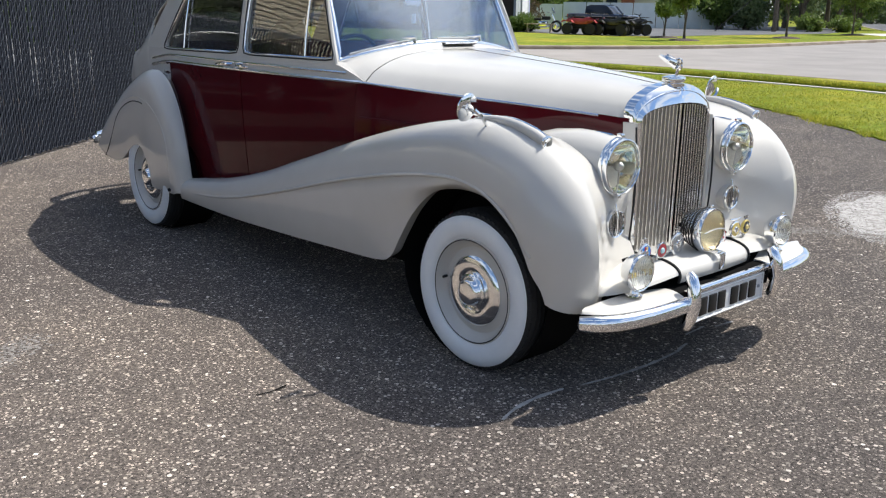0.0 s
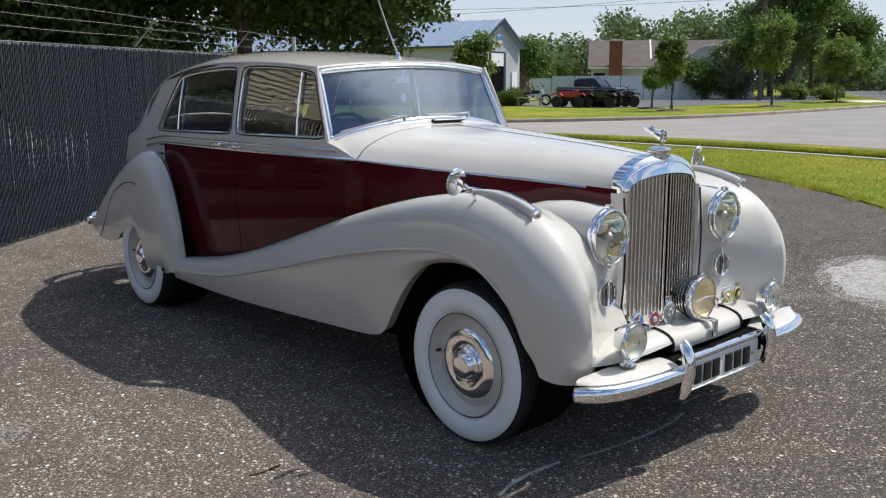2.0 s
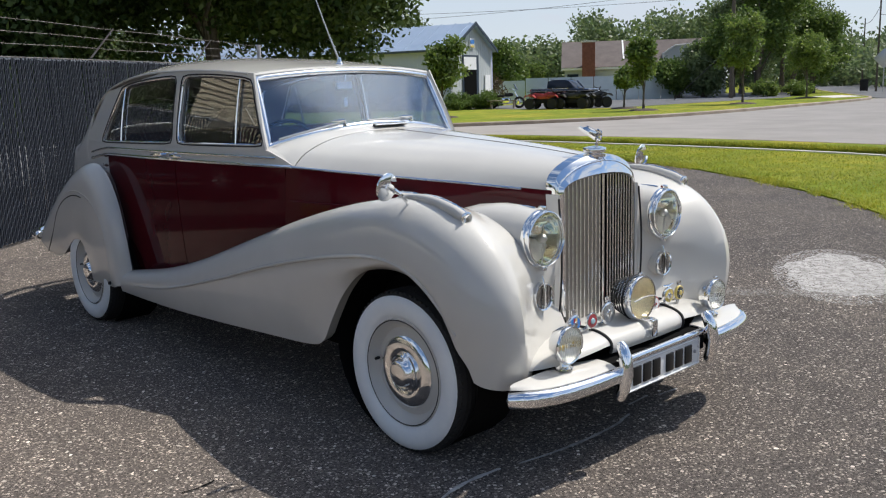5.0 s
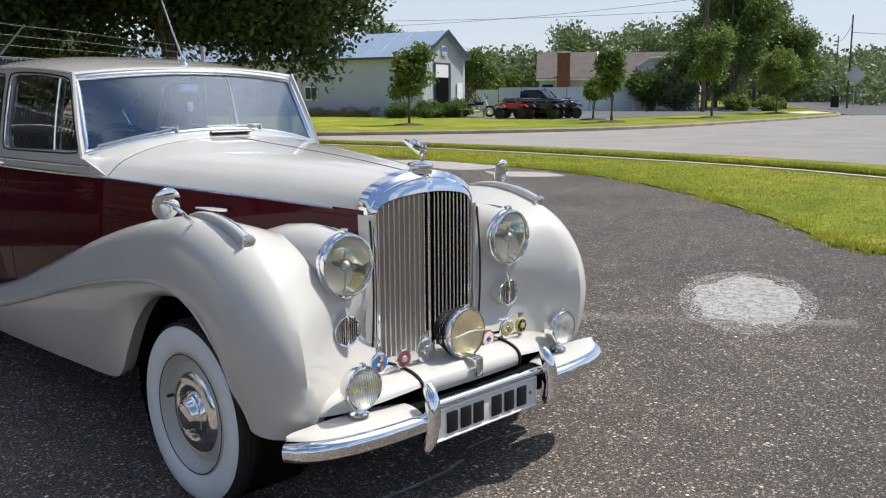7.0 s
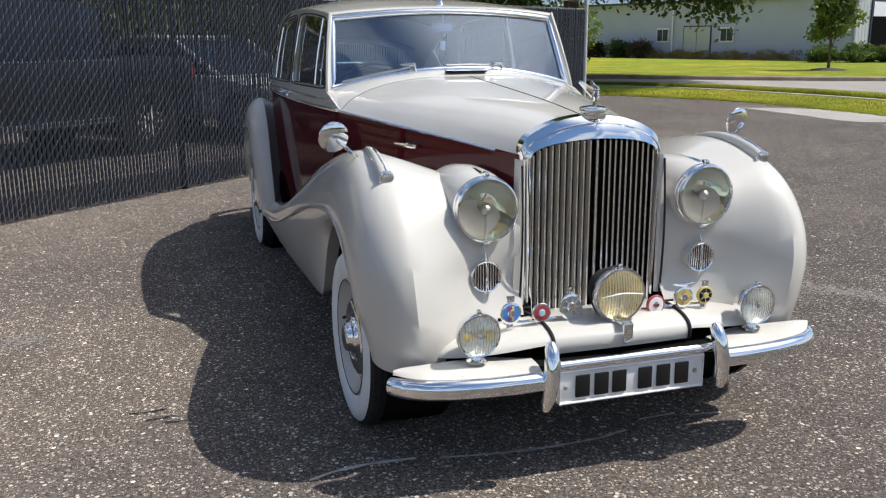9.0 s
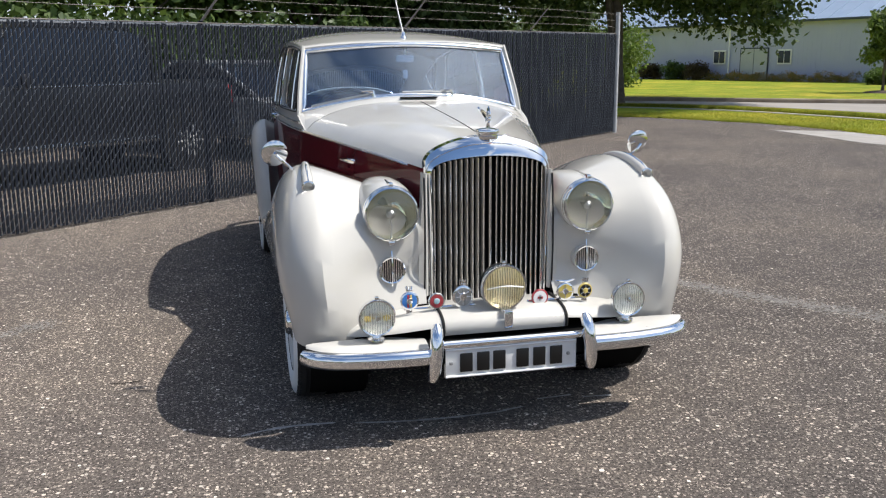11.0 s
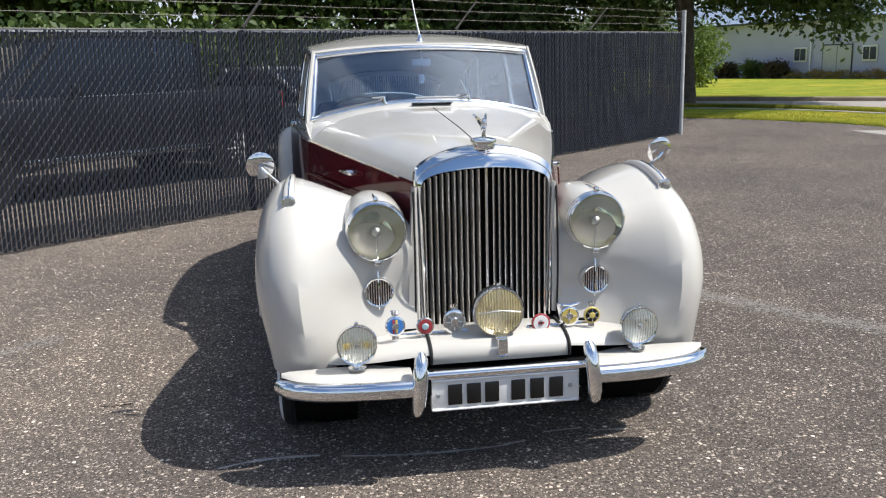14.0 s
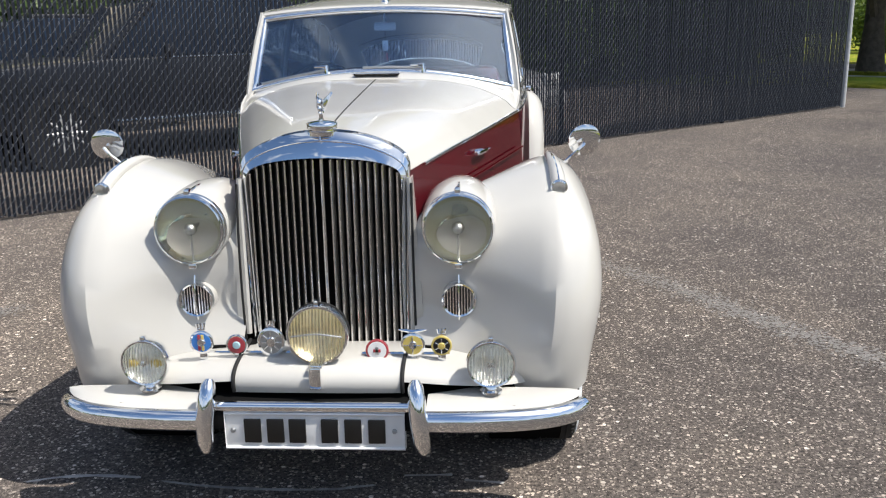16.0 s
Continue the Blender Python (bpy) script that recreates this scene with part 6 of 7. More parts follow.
# ---- painted panels round the radiator, apron ----
for sgn in (-1, 1):
    rows = [[(sgn * 0.254, -0.358, z), (sgn * 0.262, -0.366, z)] + [(sgn * (bonnet_x(-0.3) + 0.004 + 0.03 * math.sin((1.0 - z) * 2.6)), y, z) for y in (-0.364, -0.345, -0.30)] for z in np.linspace(1.0, 0.5, 10)]
    part("radiator_cheek", loft(rows, thick=0.004), M_BEIGE, car, "shell grey panel beside the radiator")
    part("cheek_gap", tube([(sgn * (0.269 + 0.004 * f), -0.366 - 0.016 * math.sin(math.pi * f), 0.985 - 0.50 * f) for f in np.linspace(0, 1, 14)], 0.004, 8), M_BLACK, car, "black rubber seal beside the radiator")
SECTION = [(-0.355, 0.474), (-0.430, 0.481), (-0.500, 0.481), (-0.552, 0.474), (-0.586, 0.461), (-0.603, 0.445), (-0.608, 0.424), (-0.602, 0.402)]
nose = catmull(SECTION, 22)
apron = part("front_apron", loft([[(x, y - 0.016 + 0.018 * (x / 0.25) ** 2, z + 0.006 * (1 - (x / 0.25) ** 2)) for x in np.linspace(-0.247, 0.247, 15)] for y, z in nose], thick=0.006), M_BEIGE, car, "shell grey apron below the radiator")
for sgn in (-1, 1):
    part("apron_seal", tube([(sgn * (0.2505 + 0.012 * max(0, (0.46 + y) / 0.1)), y, z + 0.003) for y, z in nose], 0.0062, 8), M_BLACK, apron, "black rubber apron seal")
    rows = []
    for f in np.linspace(0, 1, 16):
        x, back_by = 0.254 + 0.40 * f, 0.045 * f**1.5 + 0.10 * f**4
        rows.append([(sgn * x, y + back_by, z - 0.045 * f**1.2) for y, z in nose[:17]])
    part("side_valance", loft(rows, thick=0.005), M_BEIGE, car, "shell grey valance under the lamps")
# near-black fillers: the shade in the gaps round the apron, made as boxes
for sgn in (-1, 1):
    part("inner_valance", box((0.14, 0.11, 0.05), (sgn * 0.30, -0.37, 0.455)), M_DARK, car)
part("front_shade_box", box((1.16, 0.25, 0.055), (0, -0.525, 0.360)), M_DARK, car, "black box standing in for the shaded gap behind the bumper")

# ---- bumper, overriders, plate ----
for sgn in (-1, 1):
    path = catmull([(0.315, -0.690, 0.353), (0.45, -0.688, 0.353), (0.58, -0.672, 0.352), (0.68, -0.644, 0.351), (0.745, -0.602, 0.349), (0.786, -0.552, 0.347)], 26)
    r = np.interp(np.arange(26), [0, 20, 24, 25], [0.026, 0.026, 0.023, 0.012])
    part("bumper_blade", tube([(sgn * x, y, z) for x, y, z in path], list(r), 20, flat=1.24), M_BUMPER, car, "chrome bumper blade")
    tray = []
    for f in np.linspace(0, 1, 16):
        x = 0.325 + 0.448 * f
        yf = np.interp(x, path[:, 0], path[:, 1]) + 0.008
        yb = yf + 0.135 * min(1.0, 0.62 + 1.3 * f) * (1.0 - f**3.5) ** 0.7 + 0.004
        tray.append([(sgn * x, yf, 0.383), (sgn * x, yf + (yb - yf) * 0.25, 0.392), (sgn * x, yf + (yb - yf) * 0.6, 0.397), (sgn * x, yb, 0.397), (sgn * x, yb + 0.004, 0.380)])
    part("bumper_tray", loft(tray, thick=0.005), M_BEIGE, car, "shell grey tray behind the bumper blade")
    zs = [0.262, 0.268, 0.30, 0.36, 0.42, 0.458, 0.474]
    part("overrider", tube([(sgn * (0.318 - 0.10 * (z - 0.25)), -0.716 + 0.035 * ((z - 0.36) / 0.11) ** 2, z) for z in zs], [0.019, 0.0235, 0.0255, 0.026, 0.026, 0.0225, 0.013], 16), M_BUMPER, car, "chrome overrider")
part("centre_blade", tube([(x, -0.672, 0.388) for x in np.linspace(-0.30, 0.30, 9)], 0.014, 10, flat=1.1), M_BUMPER, car, "chrome bumper centre bar")
plate = part("number_plate", box((0.53, 0.012, 0.112), (0, -0.668, 0.315), 0.004, turn=None), M_PLATEWHITE, car, "white number plate with raised black bars")
part("plate_rim", tube([(x, -0.676, z) for x, z in [(-0.262, 0.262), (0.262, 0.262), (0.262, 0.368), (-0.262, 0.368)]], 0.005, 6, closed=True), M_WHITEENAMEL, plate)
for x in (-0.240, 0.232):
    part("plate_bolt", lathe([(0, 0.008), (0.006, 0.006), (0.008, 0)], 10, m=pose(x, -0.674, 0.315, 90, 0, 0), axis="z"), M_STEEL, plate)
for x in (-0.181, -0.114, -0.050, 0.044, 0.112, 0.181):
    part("plate_bar", box((0.050, 0.008, 0.074), (x, -0.677, 0.315), 0.003), M_PLATEBLACK, plate)
for sgn in (-1, 1):
    part("bumper_iron", box((0.04, 0.2, 0.06), (sgn * 0.28, -0.58, 0.345), 0.008), M_DARK, car)


# ---- lamps ----
for sgn in (-1, 1):
    X, Z = sgn * 0.411, 0.856
    pod = part("headlamp_pod", lathe([(-0.425, 0.104), (-0.40, 0.1115), (-0.34, 0.119), (-0.24, 0.122), (-0.12, 0.110), (0.02, 0.075), (0.14, 0.02), (0.15, 0)], 40, m=Matrix.Translation((X, 0, Z)), caps=False), M_BEIGE, car, "shell grey headlamp pod")
    pod.location = (0, 0.033, -0.003)
    lamp = part("headlamp_rim", lathe([(-0.418, 0.104), (-0.422, 0.1105), (-0.430, 0.1120), (-0.438, 0.1105), (-0.441, 0.1080), (-0.452, 0.1085), (-0.459, 0.106), (-0.461, 0.102), (-0.456, 0.0985), (-0.445, 0.0975)], 44, m=Matrix.Translation((X, 0, Z)), caps=False), M_CHROME, pod, "chrome headlamp rim")
    part("lens", lathe([(-0.448, 0.099), (-0.460, 0.085), (-0.468, 0.05), (-0.471, 0.0), (-0.4680, 0.0), (-0.465, 0.05), (-0.457, 0.084), (-0.445, 0.0975)], 40, m=Matrix.Translation((X, 0, Z)), caps=False), M_LENS, pod, "clear headlamp glass").visible_shadow = False
    part("reflector", lathe([(-0.444, 0.099), (-0.42, 0.091), (-0.385, 0.075), (-0.355, 0.045), (-0.345, 0.0)], 36, m=Matrix.Translation((X, 0, Z)), caps=False), M_REFLECTOR, pod, "silvered reflector")
    part("bulb_shield", lathe([(-0.345, 0.006), (-0.41, 0.008), (-0.418, 0.015), (-0.430, 0.0195), (-0.442, 0.018), (-0.450, 0.011), (-0.453, 0.005), (-0.454, 0)], 18, m=Matrix.Translation((X, 0, Z)), caps=False), M_STEEL, pod)
    part("bulb_bar", tube([(X, -0.432, Z - 0.098), (X, -0.438, Z - 0.02)], 0.0035, 6), M_STEEL, pod)
    part("rim_clip", box((0.018, 0.03, 0.022), (X, -0.435, Z + 0.114), 0.005), M_CHROME, pod)
    part("rim_foot", box((0.026, 0.03, 0.018), (X, -0.435, Z - 0.116), 0.005), M_CHROME, pod)
    part("pod_strip", tube([(X - sgn * 0.0, -0.40 + 0.10 * f, Z + 0.114 + 0.003 * math.sin(3 * f)) for f in np.linspace(0, 1, 6)], 0.005, 6), M_CHROME, pod, "chrome strip on the lamp pod")
    # round horn grille
    HZ = 0.627
    horn = part("horn_grille", lathe([(-0.432, 0.055), (-0.440, 0.0565), (-0.448, 0.053), (-0.446, 0.048), (-0.434, 0.047)], 32, m=Matrix.Translation((X, 0, HZ)), caps=False), M_CHROME, car, "round chrome horn grille")
    horn.location.y = 0.035
    part("horn_cowl", lathe([(-0.35, 0.058), (-0.40, 0.054), (-0.434, 0.0535)], 28, m=Matrix.Translation((X, 0, HZ)), caps=False), M_BEIGE, horn)
    part("grille_backing", lathe([(-0.430, 0.049), (-0.430, 0.0)], 28, m=Matrix.Translation((X, 0, HZ)), caps=False), M_BLACK, horn)
    for k in range(-5, 6):
        x = k * 0.0088
        h = math.sqrt(0.048**2 - x * x)
        part("grille_bar", box((0.0040, 0.006, 2 * h), (X + x, -0.439, HZ), 0), M_SLAT, horn, "", smooth=False)
    part("grille_spine", tube([(X, -0.434, HZ + 0.078), (X, -0.450, HZ + 0.03), (X, -0.450, HZ - 0.03), (X, -0.438, HZ - 0.066)], [0.003, 0.0038, 0.0038, 0.002], 8), M_CHROME, horn)
    # fog lamp on the tray
    FX, FZ = sgn * 0.509, 0.497
    fog = part("fog_lamp", lathe([(-0.515, 0.0), (-0.52, 0.035), (-0.545, 0.062), (-0.575, 0.071), (-0.590, 0.073), (-0.598, 0.069), (-0.596, 0.064)], 36, m=Matrix.Translation((FX, 0, FZ)), caps=False), M_CHROME, car, "chrome fog lamp with ribbed glass")
    fog.location.y = -0.02
    part("lens", lathe([(-0.592, 0.066), (-0.604, 0.050), (-0.610, 0.025), (-0.612, 0.0), (-0.609, 0.0), (-0.607, 0.025), (-0.601, 0.049), (-0.589, 0.065)], 32, m=Matrix.Translation((FX, 0, FZ)), caps=False), M_FOGLENS, fog, "ribbed clear glass").visible_shadow = False
    for k in range(-6, 7):
        x = k * 0.0095
        part("lens_rib", tube([(FX + x, -0.594 - 0.018 * (1 - (x * x + zz * zz) / 0.0046), FZ + zz) for zz in np.linspace(-1, 1, 7) * math.sqrt(0.064**2 - x * x) * 0.97], 0.0026, 5), M_FOGLENS, fog).visible_shadow = False
    part("reflector", lathe([(-0.590, 0.066), (-0.57, 0.055), (-0.55, 0.03), (-0.545, 0.0)], 28, m=Matrix.Translation((FX, 0, FZ)), caps=False), M_FOGREFLECTOR, fog)
    # yellow discs in the left lamp stand in for a yellow reflection
    for dx in (-0.036, 0.036) if sgn < 0 else ():
        part("yellow_glint", lathe([(-0.586, 0.0), (-0.584, 0.013), (-0.580, 0.0)], 12, m=Matrix.Translation((FX + dx, 0, FZ - 0.004))), M_YELLOWENAMEL, fog, "yellow reflection put in as a disc behind the glass")
    part("bulb", lathe([(-0.545, 0.012), (-0.575, 0.014), (-0.590, 0.015), (-0.600, 0.010), (-0.603, 0)], 14, m=Matrix.Translation((FX, 0, FZ)), caps=False), M_CHROME, fog, "chrome bulb shield")
    part("lamp_foot", lathe([(0.404, 0.034), (0.410, 0.033), (0.416, 0.020), (0.428, 0.016), (0.440, 0.024)], 20, m=Matrix.Translation((FX, -0.565, 0)), axis="z"), M_CHROME, fog, "chrome lamp foot")
    part("lamp_clip", box((0.016, 0.02, 0.016), (FX, -0.585, FZ + 0.075), 0.004), M_CHROME, fog)
    # side lamp on top of the wing
    pts = catmull([(0.719, -0.306, 0.9585), (0.717, -0.235, 0.985), (0.712, -0.13, 1.008), (0.705, 0.0, 1.014), (0.700, 0.10, 1.000)], 16)
    sl = part("side_lamp_pod", tube([(sgn * x, y, z) for x, y, z in pts], list(np.interp(np.arange(16), [0, 3, 9, 15], [0.0215, 0.0235, 0.018, 0.005])), 16), M_BEIGE, car, "shell grey side lamp pod on the wing")
    part("side_lens", lathe([(0, 0.0225), (-0.007, 0.0205), (-0.012, 0.014), (-0.014, 0.0)], 24, m=pose(sgn * 0.719, -0.310, 0.9585, 14, 0, 0)), M_FOGLENS, sl, "clear side lamp glass").visible_shadow = False
    part("side_reflector", lathe([(-0.002, 0.0215), (0.004, 0.0)], 18, m=pose(sgn * 0.719, -0.310, 0.9585, 14, 0, 0), caps=False), M_STEEL, sl)
    part("side_rim", lathe([(0.006, 0.0225), (-0.001, 0.0265), (-0.006, 0.0260), (-0.009, 0.0215)], 28, m=pose(sgn * 0.719, -0.306, 0.9585, 14, 0, 0), caps=False), M_CHROME, sl)
    part("side_spear", tube([(sgn * (x - 0.001), y, z + r) for (x, y, z), r in zip(pts[:10], np.interp(np.arange(10), [0, 3, 9], [0.0215, 0.0235, 0.018]))], [0.004] * 8 + [0.003, 0.0015], 6), M_CHROME, sl, "chrome spear")
    # round mirror on a stalk
    MX, MY, MZ = sgn * 0.826, 0.0, 1.062
    mirror = part("wing_mirror", lathe([(-0.0085, 0.0), (-0.0078, 0.014), (-0.0058, 0.028), (-0.0024, 0.041), (0.0008, 0.049), (0.0035, 0.0540), (0.007, 0.0555), (0.010, 0.053), (0.010, 0.0)], 40, m=pose(MX, MY, MZ, 13 if sgn > 0 else 11, 0, 10 if sgn > 0 else 8)), M_CHROME, car, "round chrome wing mirror on a stalk")
    part("mirror_stalk", tube([(MX - sgn * 0.004, MY - 0.032, MZ - 0.006), (MX - sgn * 0.03, MY - 0.045, MZ - 0.03), (sgn * 0.752, -0.03, 0.990)], [0.008, 0.007, 0.006], 8), M_CHROME, mirror)
    part("stalk_foot", lathe([(0, 0.017), (0.008, 0.014), (0.012, 0.007)], 14, m=pose(sgn * 0.750, -0.03, 0.983, 0, sgn * 25, 0), axis="z"), M_CHROME, mirror)

spot = part("spot_lamp", lathe([(-0.455, 0.0), (-0.465, 0.035), (-0.50, 0.068), (-0.545, 0.085), (-0.575, 0.092), (-0.590, 0.094), (-0.600, 0.090), (-0.600, 0.084)], 44, m=Matrix.Translation((0, 0, 0.578)), caps=False), M_CHROME, car, "large chrome spot lamp with yellowish glass")
spot.location = (0, 0.022, -0.008)
part("lens", lathe([(-0.596, 0.086), (-0.606, 0.06), (-0.611, 0.03), (-0.613, 0.0), (-0.610, 0.0), (-0.608, 0.03), (-0.603, 0.059), (-0.593, 0.085)], 40, m=Matrix.Translation((0, 0, 0.578)), caps=False), M_AMBERLENS, spot, "yellowish fluted glass").visible_shadow = False
part("reflector", lathe([(-0.594, 0.086), (-0.57, 0.075), (-0.54, 0.045), (-0.53, 0.0)], 32, m=Matrix.Translation((0, 0, 0.578)), caps=False), M_AMBERREFLECTOR, spot)
for k in range(-8, 9):
    x = k * 0.0098
    part("lens_flute", tube([(x, -0.5975 - 0.015 * (1 - (x * x + zz * zz) / 0.0078), 0.578 + zz) for zz in np.linspace(-1, 1, 7) * math.sqrt(0.085**2 - x * x) * 0.97], 0.002, 4), M_AMBERLENS, spot).visible_shadow = False
part("lens_bar", tube([(x, -0.614 + 0.9 * x * x, 0.582 + 0.006 * math.cos(30 * x)) for x in np.linspace(-0.075, 0.075, 9)], 0.0025, 5), M_STEEL, spot)
for k in range(5):
    a = -0.560 + 0.017 * k
    r = 0.0885 - 0.0065 * k
    part("body_fin", lathe([(a - 0.003, r), (a - 0.002, r + 0.004), (a + 0.002, r + 0.004), (a + 0.003, r)], 40, m=Matrix.Translation((0, 0, 0.578)), caps=False), M_BLACK, spot, "dark cooling rib")
part("lamp_bracket", box((0.040, 0.11, 0.012), (0, -0.590, 0.497), 0.004), M_CHROME, spot, "chrome lamp bracket")
part("bracket_drop", box((0.036, 0.012, 0.07), (0, -0.654, 0.466), 0.005), M_CHROME, spot)
part("bracket_neck", lathe([(0.478, 0.018), (0.49, 0.012), (0.50, 0.018)], 14, m=Matrix.Translation((0, -0.54, 0)), axis="z"), M_CHROME, spot)
part("rim_clip", box((0.014, 0.02, 0.018), (0, -0.585, 0.674), 0.004), M_CHROME, spot)


# ---- badges on a thin bar ----
part("badge_bar", tube([(x, -0.50, 0.490) for x in (-0.385, -0.25, -0.1)], 0.0045, 6), M_CHROME, car, "thin chrome badge bar")
part("badge_bar", tube([(x, -0.50, 0.488) for x in (0.12, 0.25, 0.385)], 0.0045, 6), M_CHROME, car, "thin chrome badge bar")


def badge(x, z, r, face, rim, label, crown=False, bars=(), centre=None, tall=1.0, spokes=0):
    m = pose(x, -0.515, z, 90, 0, 0) @ Matrix.Diagonal((1, tall, 1, 1))
    b = part("badge", lathe([(-0.006, r * 0.9), (0.0, r), (0.005, r), (0.007, r * 0.93)], 28, m=m, axis="z"), rim, car, label)
    part("enamel", lathe([(0.006, r * 0.82), (0.008, r * 0.80), (0.0085, 0)], 24, m=m, axis="z", caps=False), face, b)
    for dx, w, h, mm in bars:
        part("enamel_bar", box((w, 0.004, h), (x + dx, -0.524, z), 0.001), mm, b)
    if centre:
        part("centre_boss", lathe([(0.008, r * 0.38), (0.013, r * 0.30), (0.014, 0)], 16, m=m, axis="z", caps=False), centre, b)
    for k in range(spokes):
        part("enamel_spoke", box((0.0035, 0.003, r * 1.5), (x, -0.5245, z), 0.001, turn=Matrix.Rotation(math.pi * k / spokes, 4, "Y")), M_CHROME, b)
    part("badge_stem", box((0.024, 0.008, z - r * tall - 0.46), (x, -0.508, (z - r * tall + 0.475) / 2 - 0.004), 0.002), M_CHROME, b)
    if crown:
        bm = bmesh.new()
        box((0.026, 0.006, 0.008), (x, -0.515, z + r * tall + 0.004), 0.002, bm)
        for dx in (-0.011, 0, 0.011):
            tube([(x + dx * 0.8, -0.515, z + r * tall + 0.006), (x + dx, -0.515, z + r * tall + 0.020)], [0.004, 0.005], 6, bm)
        part("badge_crown", bm, M_CHROME, b)
    return b


badge(-0.366, 0.528, 0.037, M_BLUEENAMEL, M_CHROME, "blue enamel badge with a crown", True, [(-0.006, 0.008, 0.05, M_REDENAMEL), (0.005, 0.008, 0.05, M_YELLOWENAMEL)], M_CHROME)
badge(-0.258, 0.520, 0.033, M_REDENAMEL, M_CHROME, "round red and pale blue enamel badge", False, (), M_PALEENAMEL, 1.0, 0)
badge(-0.152, 0.530, 0.042, M_STEEL, M_CHROME, "chrome badge with a crown", True, (), M_CHROME, 1.1, 4)
badge(0.168, 0.504, 0.035, M_WHITEENAMEL, M_REDENAMEL, "red-ringed white enamel badge", False, [(0, 0.022, 0.010, M_REDENAMEL), (0, 0.010, 0.024, M_STEEL)])
b = badge(0.276, 0.522, 0.037, M_YELLOWENAMEL, M_CHROME, "yellow badge with chrome wings", False, (), M_CHROME, 1.0, 2)
part("badge_wing", tube([(0.276 + 0.042 * f, -0.516, 0.563 + 0.006 * abs(f)) for f in np.linspace(-1, 1, 9)], [0.002, 0.004, 0.005, 0.006, 0.007, 0.006, 0.005, 0.004, 0.002], 6), M_CHROME, b)
badge(0.362, 0.520, 0.031, M_PLATEBLACK, M_YELLOWENAMEL, "dark badge with a gilt rim", True, (), M_YELLOWENAMEL, 1.0, 3)

# ---- aerial, interior ----
aerial = part("aerial_base", lathe([(1.560, 0.022), (1.572, 0.018), (1.580, 0.012), (1.600, 0.010), (1.604, 0.0)], 14, m=Matrix.Translation((0.0, 1.37, 0)), axis="z"), M_CHROME, car, "chrome aerial base")
part("aerial_rod", tube([(0.0, 1.37, 1.585), (-0.02, 1.43, 1.73), (-0.055, 1.56, 2.06)], [0.006, 0.004, 0.003], 8), M_STEEL, aerial, "slim steel aerial")
part("dashboard", box((1.14, 0.16, 0.16), (0, 1.30, 1.06), 0.03), M_WOOD, car, "walnut dashboard")
part("scuttle_lining", box((1.16, 0.30, 0.02), (0, 1.18, 1.135), 0.006), M_DARK, car)
wheel_rim = part("steering_wheel", tube([Matrix.Translation((-0.33, 1.50, 1.10)) @ Matrix.Rotation(radians(-62), 4, "X") @ Vector((0.20 * math.cos(a), 0.20 * math.sin(a), 0)) for a in np.linspace(0, 2 * math.pi, 33)[:-1]], 0.011, 8, closed=True), M_BLACK, car, "thin black steering wheel")
part("steering_column", tube([(-0.33, 1.50, 1.10), (-0.33, 1.30, 0.98)], 0.02, 8), M_BLACK, wheel_rim)
part("steering_spoke", tube([(-0.52, 1.50, 1.10), (-0.33, 1.49, 1.095), (-0.14, 1.50, 1.10)], 0.007, 6), M_STEEL, wheel_rim)
for name, y in (("front_seat", 1.95), ("rear_seat", 2.85)):
    seat = part(name, box((1.10, 0.50, 0.16), (0, y - 0.12, 0.82), 0.05), M_LEATHER, car, "maroon leather bench seat")
    part("backrest", box((1.10, 0.15, 0.44), (0, y + 0.18, 1.00 if y < 2 else 0.97), 0.05, turn=Matrix.Rotation(radians(-12), 4, "X")), M_LEATHER, seat)
part("headlining", loft([[(x * 0.96, y, z - 0.03) for x, y, z in roof_row(y)] for y in np.linspace(1.36, 3.02, 12)]), mottled("cloth_headlining", (0.16, 0.145, 0.125), (0.20, 0.18, 0.155), 9, 0.9), car, "pale cloth headlining")
mir = part("interior_mirror", box((0.105, 0.02, 0.040), (0.0, 1.34, 1.450), 0.010, segments=3), M_PLATEWHITE, car, "small pale-backed interior mirror")
part("mirror_pendant", extrude_profile([(1.33, 1.335), (1.335, 1.36), (1.333, 1.385), (1.327, 1.385), (1.325, 1.36)], -0.014, 0.014, 0.003), M_PLATEWHITE, mir, "small pale pendant hanging from the mirror")
part("pendant_string", tube([(0, 1.33, 1.385), (0, 1.335, 1.435)], 0.0015, 5), M_BLACK, mir)
part("mirror_stem", tube([(0, 1.33, 1.47), (0, 1.32, 1.52)], 0.006, 6), M_CHROME, mir)
part("parcel_shelf", box((1.0, 0.4, 0.02), (0, 3.15, 1.13), 0.004), M_DARK, car)


# ---- slatted chain-link fence ----
F0, F1 = Vector((-7.6, -0.10, 0)), Vector((6.52, 12.72, 0))
FLEN = (F1 - F0).length
FDIR = (F1 - F0).normalized()
FN = Vector((-FDIR.y, FDIR.x, 0))  # to the far side
M_SLATS = mottled("black_plastic_slat", (0.0100, 0.0126, 0.0192), (0.0155, 0.0186, 0.0275), 3, 0.5)
M_SLATS.node_tree.nodes["Principled BSDF"].inputs["Specular IOR Level"].default_value = 0.20
M_WIRE = mottled("black_vinyl_wire", (0.085, 0.095, 0.112), (0.150, 0.164, 0.190), 9, 0.33)
M_GALV = mottled("weathered_galvanising", (0.36, 0.37, 0.38), (0.50, 0.51, 0.52), 14, 0.5)
fence = thing("slatted_fence", "tall black chain-link fence with vertical privacy slats", "fence")
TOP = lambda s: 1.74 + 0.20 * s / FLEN


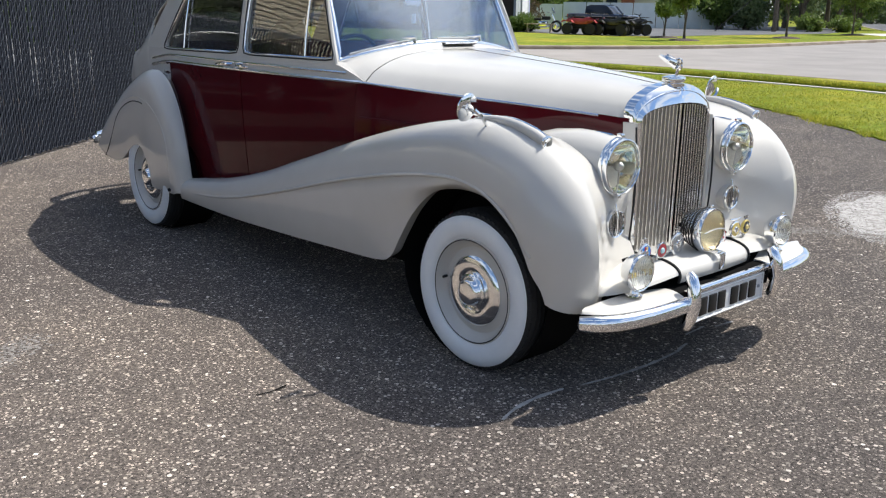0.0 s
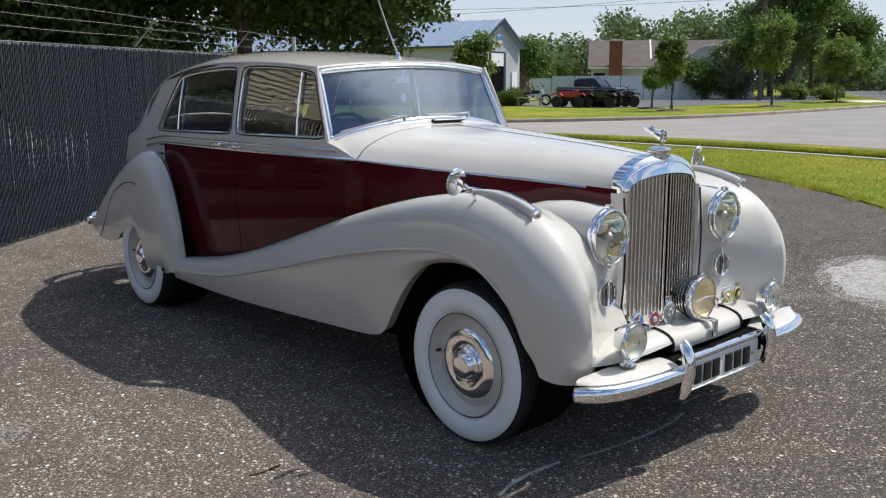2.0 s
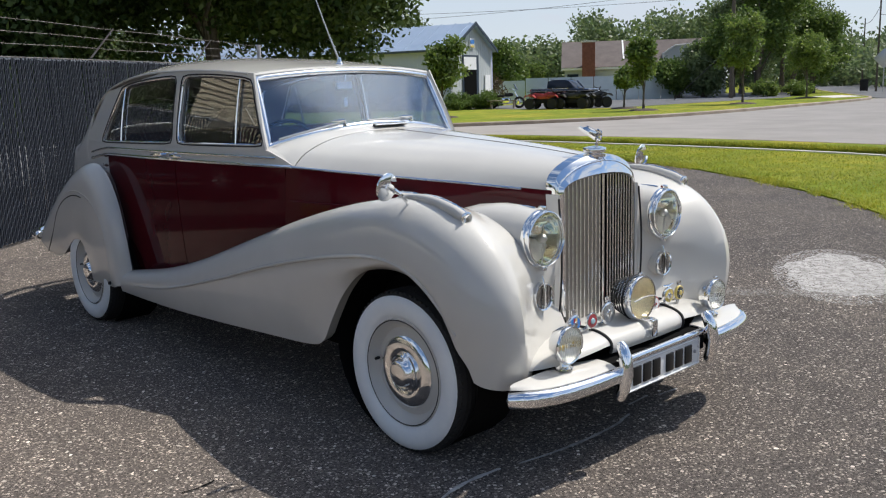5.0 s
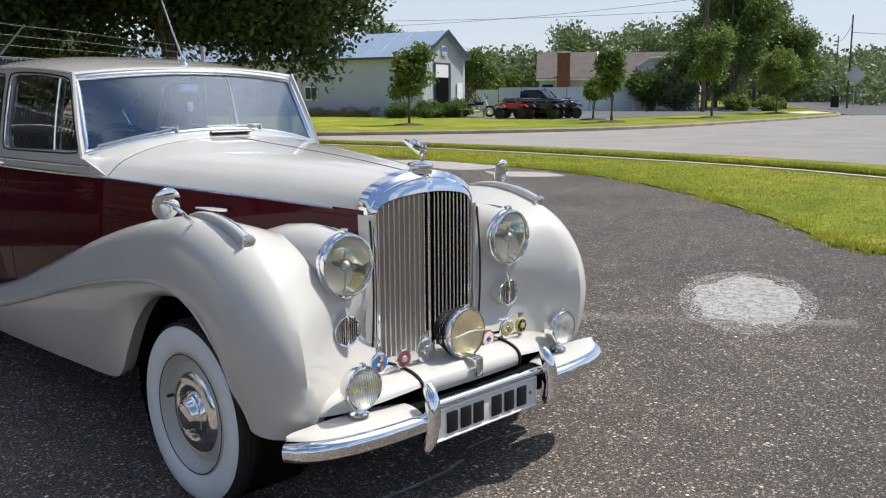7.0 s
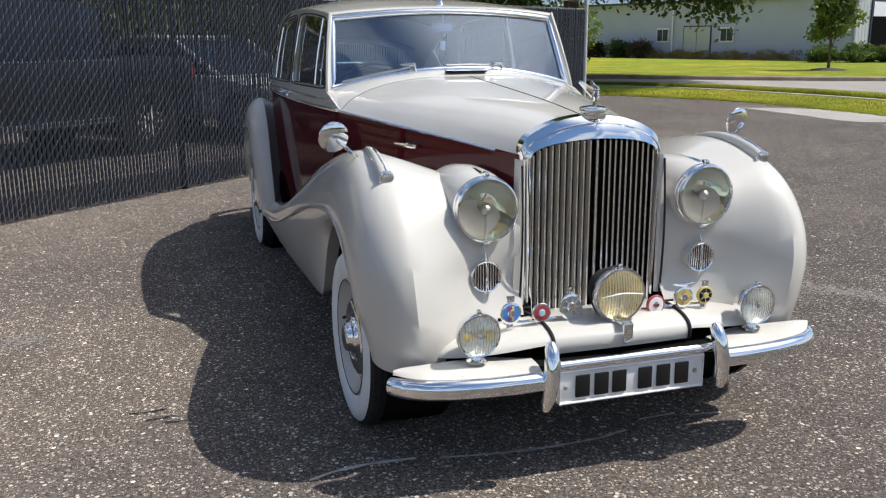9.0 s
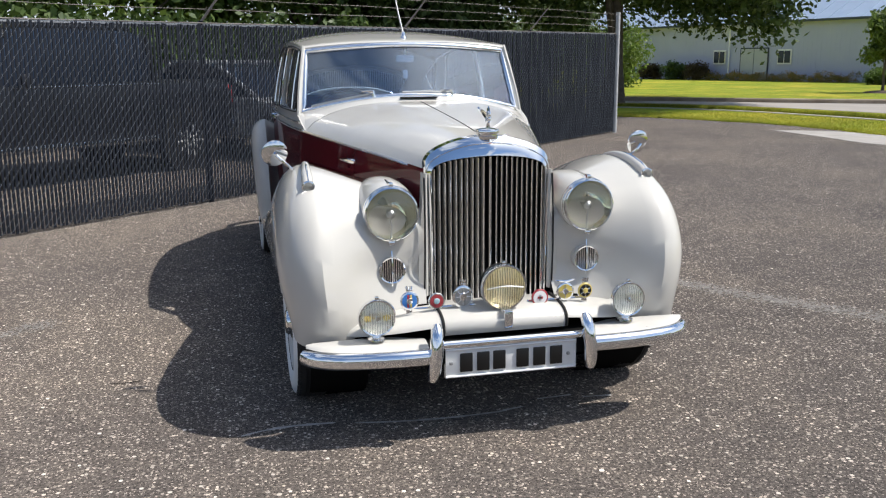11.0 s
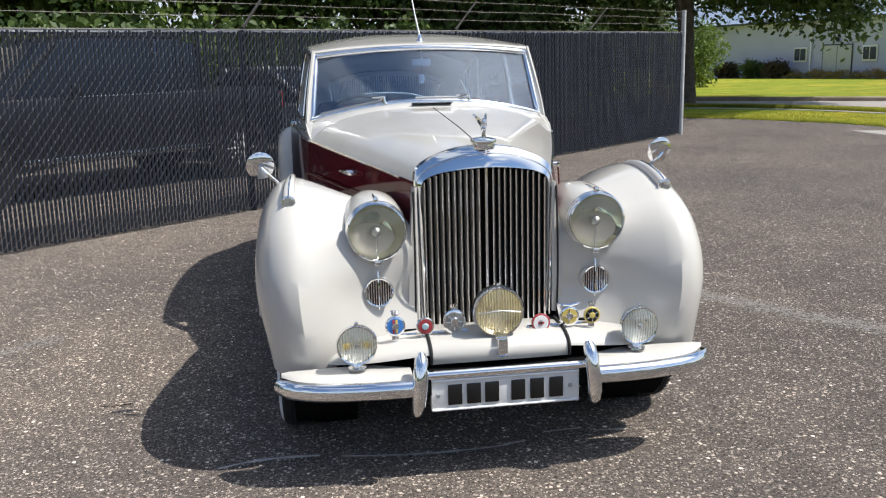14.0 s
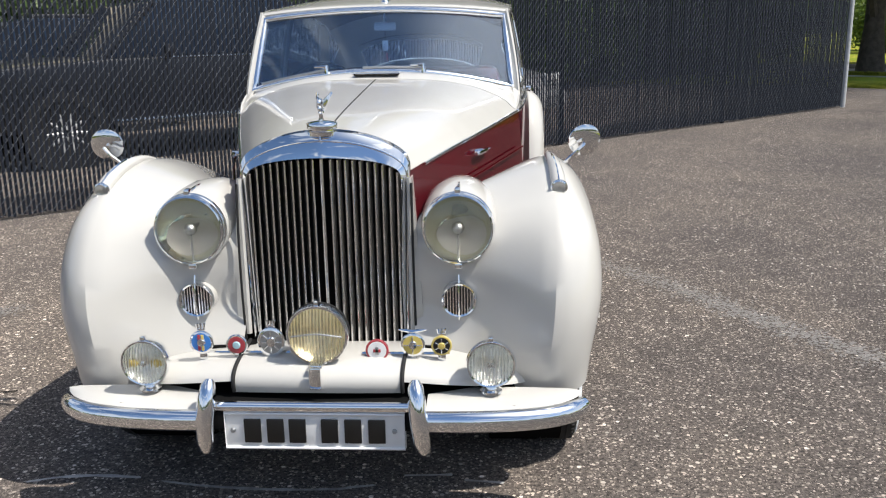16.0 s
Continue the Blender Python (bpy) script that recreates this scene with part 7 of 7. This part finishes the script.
def fp(s, z, off=0.0):
    return F0 + FDIR * s + FN * off + Vector((0, 0, z))


PITCH = 0.0387
for s in np.arange(0.4, FLEN - 0.3, 3.47):
    s = FLEN - (s - 0.4)
    end = s > FLEN - 0.1
    back = 0.0 if end else 0.05
    s += 0.045 if end else 0.0
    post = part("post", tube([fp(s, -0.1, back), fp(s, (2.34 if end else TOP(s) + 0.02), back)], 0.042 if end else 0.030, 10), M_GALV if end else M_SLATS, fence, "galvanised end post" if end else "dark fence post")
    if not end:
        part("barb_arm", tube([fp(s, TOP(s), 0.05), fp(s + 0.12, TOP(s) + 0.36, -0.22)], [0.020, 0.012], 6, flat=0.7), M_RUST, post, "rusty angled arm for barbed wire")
    else:
        for z in (0.35, 0.75, 1.15, 1.55, 1.85):
            part("tie_band", lathe([(z, 0.046), (z + 0.03, 0.046)], 10, m=Matrix.Translation(fp(s, 0, back)), axis="z"), M_GALV, post)
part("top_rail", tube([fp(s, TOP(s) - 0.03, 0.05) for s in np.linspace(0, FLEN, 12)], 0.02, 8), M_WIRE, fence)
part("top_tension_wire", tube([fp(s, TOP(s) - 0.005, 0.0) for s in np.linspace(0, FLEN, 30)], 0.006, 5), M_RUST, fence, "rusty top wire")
for i in range(3):
    f = 0.35 + 0.3 * i
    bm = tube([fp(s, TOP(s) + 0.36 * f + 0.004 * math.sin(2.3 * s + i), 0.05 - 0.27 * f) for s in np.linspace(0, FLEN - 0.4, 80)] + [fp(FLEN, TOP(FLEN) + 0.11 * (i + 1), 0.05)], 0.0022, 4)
    strand = part("barbed_wire", bm, M_RUST, fence, "thin barbed wire strand")
    bm = bmesh.new()
    for s in np.arange(0.3, FLEN - 0.5, 0.19):
        p = fp(s, TOP(s) + 0.36 * f + 0.004 * math.sin(2.3 * s + i), 0.05 - 0.27 * f)
        tube([p + Vector((0.01, 0, 0.022)), p - Vector((0.01, 0, 0.018))], 0.0014, 3, bm)
    tagged(part("barbs", bm, M_RUST, strand), "tiny wire barbs", "", "", "stuff")
# the woven wire: one bent strand for each column, joined
nrow = 19
vs, fs = [], []
for c in range(int(FLEN / PITCH)):
    pts = []
    for k in range(nrow * 4 + 1):
        # rising in front of the slat, going back behind it
        s = c * PITCH + PITCH * (-0.04, 0.5, 1.04, 0.5)[(k + 2 * c) % 4]
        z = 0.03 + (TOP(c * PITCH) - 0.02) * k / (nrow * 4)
        pts.append(fp(s, z, (0.0, -0.008, 0.0, 0.008)[(k + 2 * c) % 4]))
    base = len(vs)
    for k, p in enumerate(pts):
        for a in (0, 1, 2):
            ang = 2 * math.pi * a / 3
            vs.append(tuple(p + FDIR * (0.0035 * math.cos(ang)) + FN * (0.0035 * math.sin(ang))))
        if k:
            b0, b1 = base + 3 * (k - 1), base + 3 * k
            for a in range(3):
                fs.append((b0 + a, b0 + (a + 1) % 3, b1 + (a + 1) % 3, b1 + a))
me = bpy.data.meshes.new("chain_link")
me.from_pydata(vs, [], fs)
me.materials.append(M_WIRE)
ob = new("chain_link", me)
ob.parent = fence
tagged(ob, "black woven chain-link wire", "", "", "stuff")
# slats: the stretch beside the car as single pieces, the rest joined
slat_mesh = {}
rng = random.Random(14)
count = int(FLEN / PITCH)
single = range(count - 296, count)
bm = bmesh.new()
for c in range(count):
    s = (c + 0.5) * PITCH
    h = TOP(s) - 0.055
    tilt = rng.gauss(0, 0.35)
    drop = rng.uniform(-0.012, 0.012)
    if c in single:
        key = round(h, 2)
        if key not in slat_mesh:
            own = box((0.0218, 0.0100, key), (0, 0, key / 2), 0)
            slat_mesh[key] = bpy.data.meshes.new("slat")
            own.to_mesh(slat_mesh[key])
            own.free()
            slat_mesh[key].materials.append(M_SLATS)
        ob = new("slat", slat_mesh[key])
        ob.parent = fence
        p = fp(s, 0.03 + drop)
        ob.matrix_local = pose(p.x, p.y, p.z, rng.gauss(0, 0.12), tilt * 0.4, math.degrees(math.atan2(FDIR.y, FDIR.x)) + rng.gauss(0, 4))
    else:
        p = fp(s, 0.03 + h / 2 + drop)
        box((0.0218, 0.0100, h), tuple(p), 0, bm, turn=Matrix.Rotation(math.atan2(FDIR.y, FDIR.x), 4, "Z"))
ob = part("slats_beyond", bm, M_SLATS, fence, "", False)
tagged(ob, "black privacy slats", "", "", "stuff")
